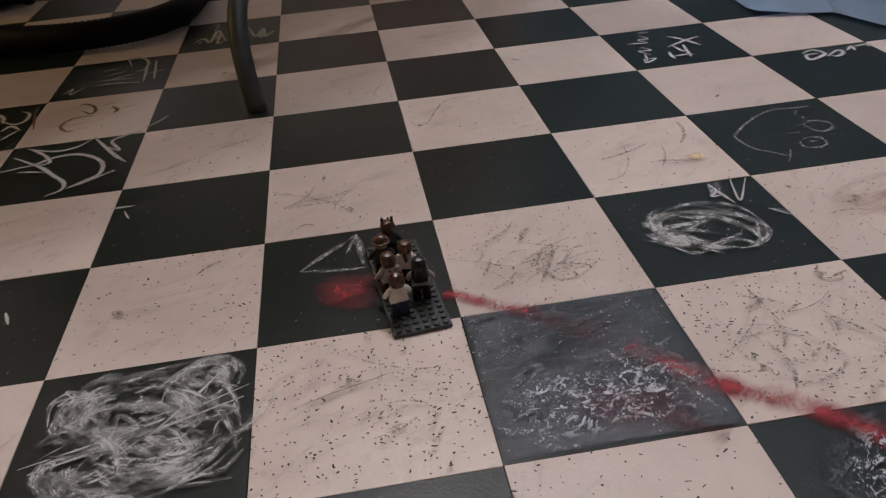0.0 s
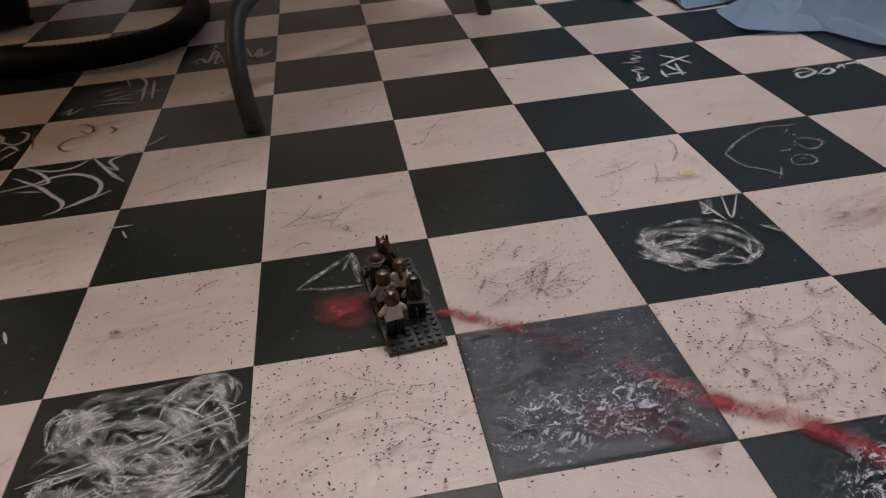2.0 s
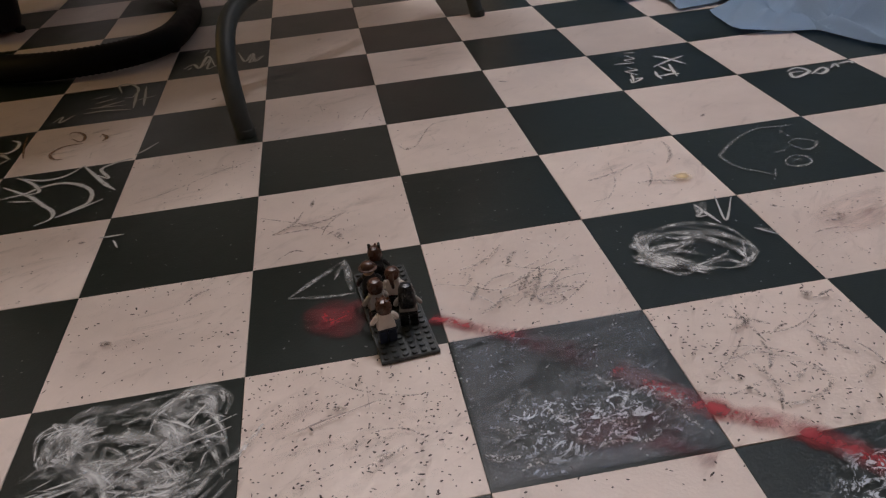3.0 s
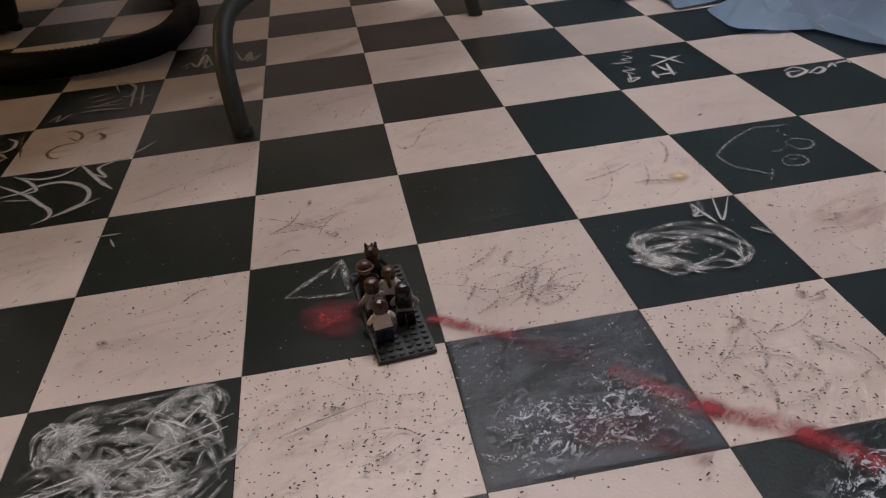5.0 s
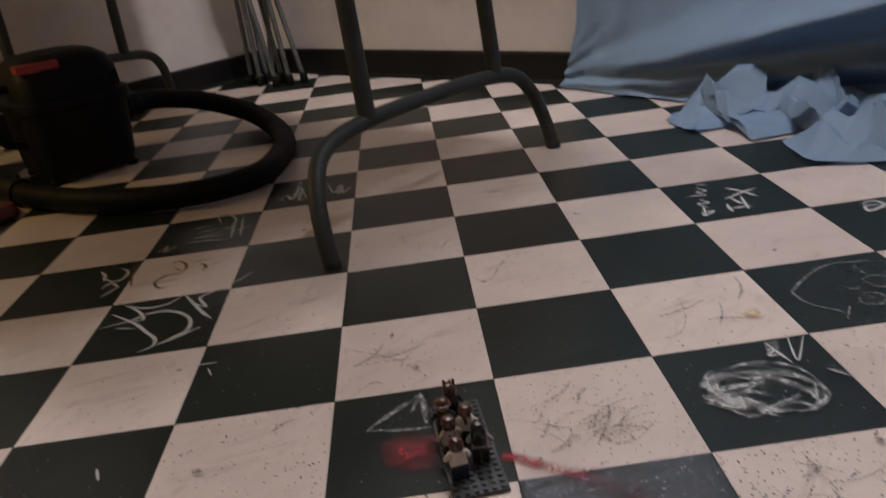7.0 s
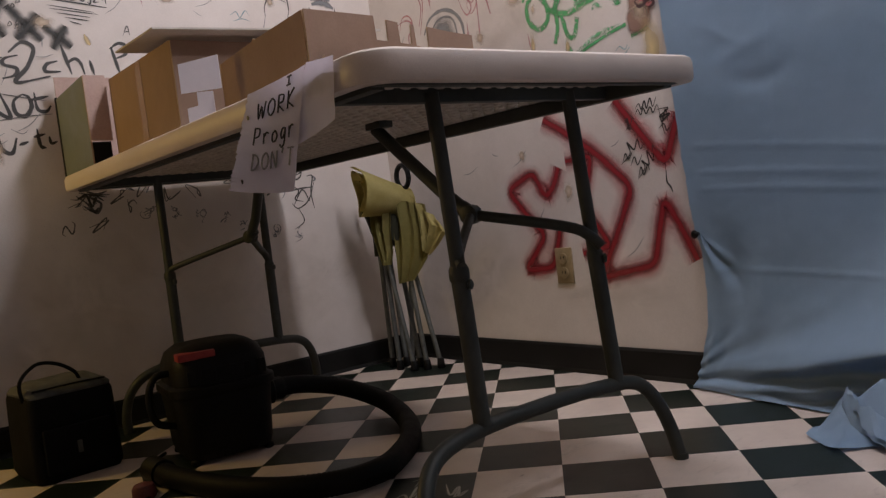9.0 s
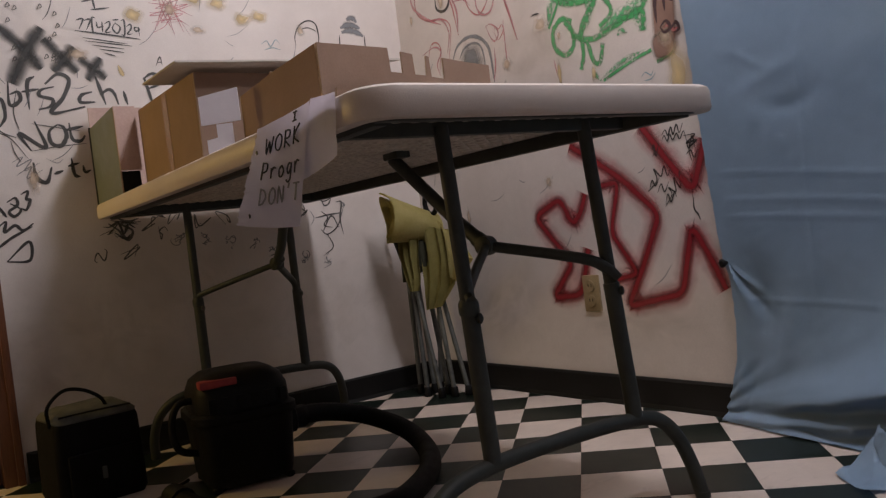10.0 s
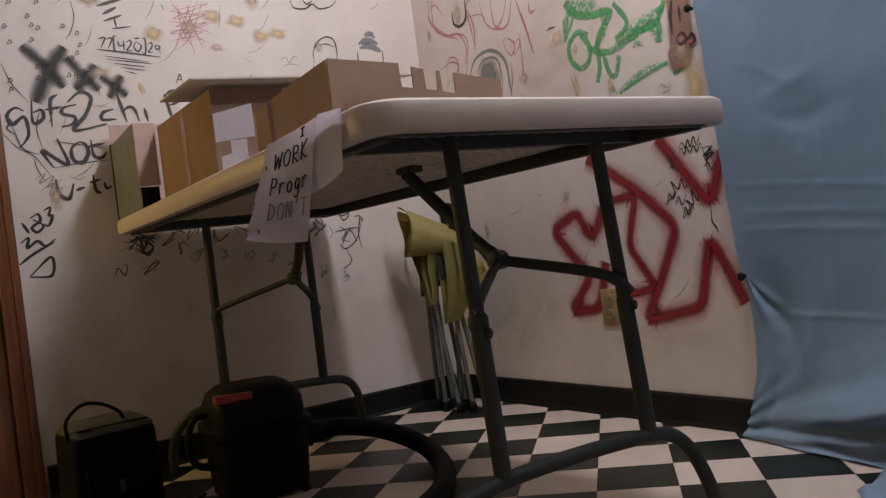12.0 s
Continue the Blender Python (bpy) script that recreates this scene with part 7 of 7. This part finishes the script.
blot("F", "chalk_smear", (1.5, -0.70), 0.46, 0.28, "chalk_worn", 8, 0, 0.6)
blot("F", "chalk_smear", (1.62, -0.30), 0.36, 0.28, "chalk_haze", 9)
blot("F", "chalk_smear", (2.5, -1.5), 0.42, 0.42, "chalk_worn", 10)
blot("F", "chalk_smear", (1.45, 1.12), 0.34, 0.09, "chalk_haze", 11)
blot("F", "chalk_smear", (-1.5, 0.5), 0.45, 0.45, "chalk_haze", 12, 0, 0.5)
blot("F", "scuff_patch", (1.55, 0.45), 0.45, 0.40, "scuff_rub", 13, 0, 0.5)
blot("F", "scuff_patch", (2.5, -0.5), 0.47, 0.47, "scuff_rub", 14, 0, 0.45)
for k, (a, b) in enumerate(((-0.5, 2.5), (0.5, 1.5), (1.5, 2.5), (2.5, 1.5), (0.5, 3.5), (-0.5, 0.5), (-1.5, 3.5), (1.5, 4.5), (3.5, 0.5), (-1.5, 1.5), (0.5, -0.5))):
    blot("F", "tile_smear", (a, b), 0.48, 0.48, "pink_rub", 40 + k, 0, 0.45)
    if k % 2 == 0:
        blot("F", "scuff_patch", (a + 0.05, b - 0.05), 0.42, 0.40, "scuff_rub", 140 + k, 0, 0.6)
for k, (a, b) in enumerate(((-1.12, 1.66), (-0.47, 4.17), (0.37, 1.72), (3.41, 0.56), (0.44, -0.37), (0.61, -0.72), (1.1, 2.4), (0.52, 1.24), (2.1, 3.57), (2.82, -0.12), (3.34, 2.23), (0.54, 5.68), (3.12, 0.77), (-0.74, 0.45))):
    blot("F", "dirt_spot", (a, b), 0.028 + 0.012 * (k % 3), 0.018 + 0.01 * (k % 2), "dirt_spot", 900 + k, 0.7 * k)
blot("F", "red_powder_patch", (0.47, 0.35), 0.20, 0.19, "red_rub", 3)
blot("F", "red_powder_patch", (1.62, -0.82), 0.34, 0.14, "red_rub_faint", 7)
blot("F", "yellow_stain", (2.78, 1.32), 0.09, 0.06, "stain", 4)
for k, (y, z) in enumerate(((0.522, 1.346), (0.72, 1.411), (0.878, 1.352), (0.941, 1.364), (0.80, 1.40))):
    blot("W", "yellow_stain", (y, z), 0.038, 0.027, "stain", 20 + k)
blot("N", "brown_patch", (-0.786, 1.055), 0.042, 0.125, "brown_paint", 30, -0.06, 0.35)
blot("N", "brown_patch", (-0.800, 0.965), 0.040, 0.038, "brown_paint", 31, 0.1, 0.6)
draw("N", "sticker_marks", [(0.012, [(-0.801, 1.113), (-0.811, 1.072), (-0.812, 1.025)]), (0.01, [(-0.782, 1.092), (-0.782, 1.048)]), (0.01, [(-0.803, 1.011), (-0.783, 1.022), (-0.771, 1.001), (-0.791, 0.995), (-0.803, 1.011)]), (0.01, [(-0.772, 0.996), (-0.752, 1.01), (-0.745, 0.991), (-0.763, 0.985)])], "sticker_ink")
draw("N", "sticker_marks", [(0.012, [(-0.793, 1.005), (-0.777, 1.009), (-0.762, 0.993), (-0.743, 0.999)])], "marker_red")
blot("N", "yellow_stain", (-0.765, 0.88), 0.045, 0.09, "stain", 32)
blot("N", "grey_wash", (-1.595, 1.125), 0.07, 0.06, "marker_grey", 33)
blot("N", "yellow_stain", (-1.185, 0.98), 0.012, 0.05, "stain", 34)
blot("N", "yellow_stain", (-1.05, 0.95), 0.012, 0.03, "stain", 35)
# soft brown patches, most of them low on the walls
for k, (kind, a, b, ra, rb) in enumerate((("W", 0.45, 0.42, 0.40, 0.26), ("W", 1.05, 0.36, 0.36, 0.24), ("W", 0.10, 0.30, 0.22, 0.22), ("W", 0.7, 0.85, 0.4, 0.2), ("N", -1.6, 0.30, 0.34, 0.18), ("N", -1.0, 0.24, 0.26, 0.12), ("N", -1.3, 1.1, 0.5, 0.25))):
    blot(kind, "wall_grime", (a, b), ra, rb, "wall_grime", 700 + k)
for k in range(26):
    q = random.Random(300 + k)
    if k % 2:
        blot("W", "faint_stain", (q.uniform(0.1, 1.45), q.uniform(0.85, 1.5)), q.uniform(0.012, 0.05), q.uniform(0.01, 0.05), "stain_faint", 60 + k)
    else:
        blot("N", "faint_stain", (q.uniform(-1.95, -0.75), q.uniform(0.5, 1.4)), q.uniform(0.012, 0.04), q.uniform(0.01, 0.06), "stain_faint", 60 + k)
for k, (y, z, ry, rz) in enumerate(((0.41, 0.682, 0.045, 0.024), (0.575, 0.635, 0.035, 0.022), (0.655, 0.632, 0.030, 0.020), (0.745, 0.612, 0.030, 0.022), (0.82, 0.600, 0.022, 0.020), (0.885, 0.562, 0.030, 0.018), (0.99, 0.535, 0.028, 0.030), (1.09, 0.515, 0.020, 0.022))):
    scribble("W", "low_tag", (y, z), ry, rz, 6, 0.0036, "marker_grey", 950 + k)
for k in range(13):
    q = random.Random(400 + k)
    y, z = q.uniform(0.30, 1.15), 0.71 - 0.10 * q.random() ** 2
    draw("W", "small_tag", [(0.005, [(y + q.uniform(-0.03, 0.03), z + q.uniform(-0.025, 0.025)) for _ in range(6)])], "marker_thin")
for k in range(44):
    q = random.Random(800 + k)
    kind = "W" if k % 3 else "N"
    a, b = (q.uniform(0.05, 1.45), q.uniform(0.85, 1.5)) if kind == "W" else (q.uniform(-1.95, -0.8), q.uniform(0.35, 1.4))
    turn, ln = q.gauss(0.9, 0.7), q.uniform(0.012, 0.045)
    draw(kind, "faint_scratch", [(q.uniform(0.002, 0.004), [(a + ln * u * math.cos(turn), b + ln * u * math.sin(turn) + 0.2 * ln * u * u) for u in (-1, 0, 1)])], "marker_grey")
for k in range(34):
    q = random.Random(100 + k)
    y, z = q.uniform(0.03, 0.30), q.uniform(1.12, 1.5)
    draw("W", "drop_mark", [(0.004, [(y, z), (y + 0.008, z + 0.014), (y + 0.012, z + 0.006), (y, z)])], "marker_thin")


def specks(name, label, mat, spread, seed, high, size):
    """Tiny flakes on the tiles."""
    r = random.Random(seed)
    verts, faces = [], []
    for a0, b0, count in spread:
        for _ in range(count):
            a, b = a0 + r.random(), b0 + r.random()
            ln, wd, an = size * min(0.02, r.lognormvariate(-4.95, 0.5)), r.uniform(0.0022, 0.0058), r.uniform(0, 3.14)
            base = len(verts)
            for s, w in ((-1, 0), (-0.4, 1), (0.6, 0.8), (1, 0), (0.5, -0.9), (-0.5, -0.8)):
                x, y = floor_xy(a + s * ln * math.cos(an) - w * wd * math.sin(an), b + s * ln * math.sin(an) + w * wd * math.cos(an))
                verts.append((x, y, high))
            faces.append(tuple(range(base, base + 6)))
    me = bpy.data.meshes.new(name)
    me.from_pydata(verts, [], faces)
    me.materials.append(M[mat])
    ob = new(name, me)
    ob.parent = floor
    return tagged(ob, label, kind="stuff")


specks("dirt_flecks", "small dark flakes of dirt on the tiles", "speck", [(0, -1, 420), (2, -1, 380), (1, 0, 150), (-1, 0, 150), (1, -2, 150), (0, 1, 40), (-1, 2, 40), (2, 1, 40), (1, 2, 30), (3, 0, 120), (-2, 1, 40), (0, 3, 25), (1, -1, 110), (1, 1, 25), (0, 0, 25), (-1, -1, 25), (2, 2, 20), (-1, 1, 20)], 77, 0.0031, 0.85)
specks("chalk_dust", "small pale flecks of chalk on the dark tiles", "dust", [(a, b, 34) for a, b in ((0, 0), (1, 1), (-1, 1), (-2, 0), (2, 0), (0, 2), (1, -1), (1, -1), (1, -1), (-1, 3), (3, 1), (2, 2), (-2, 2))], 78, 0.0033, 0.7)
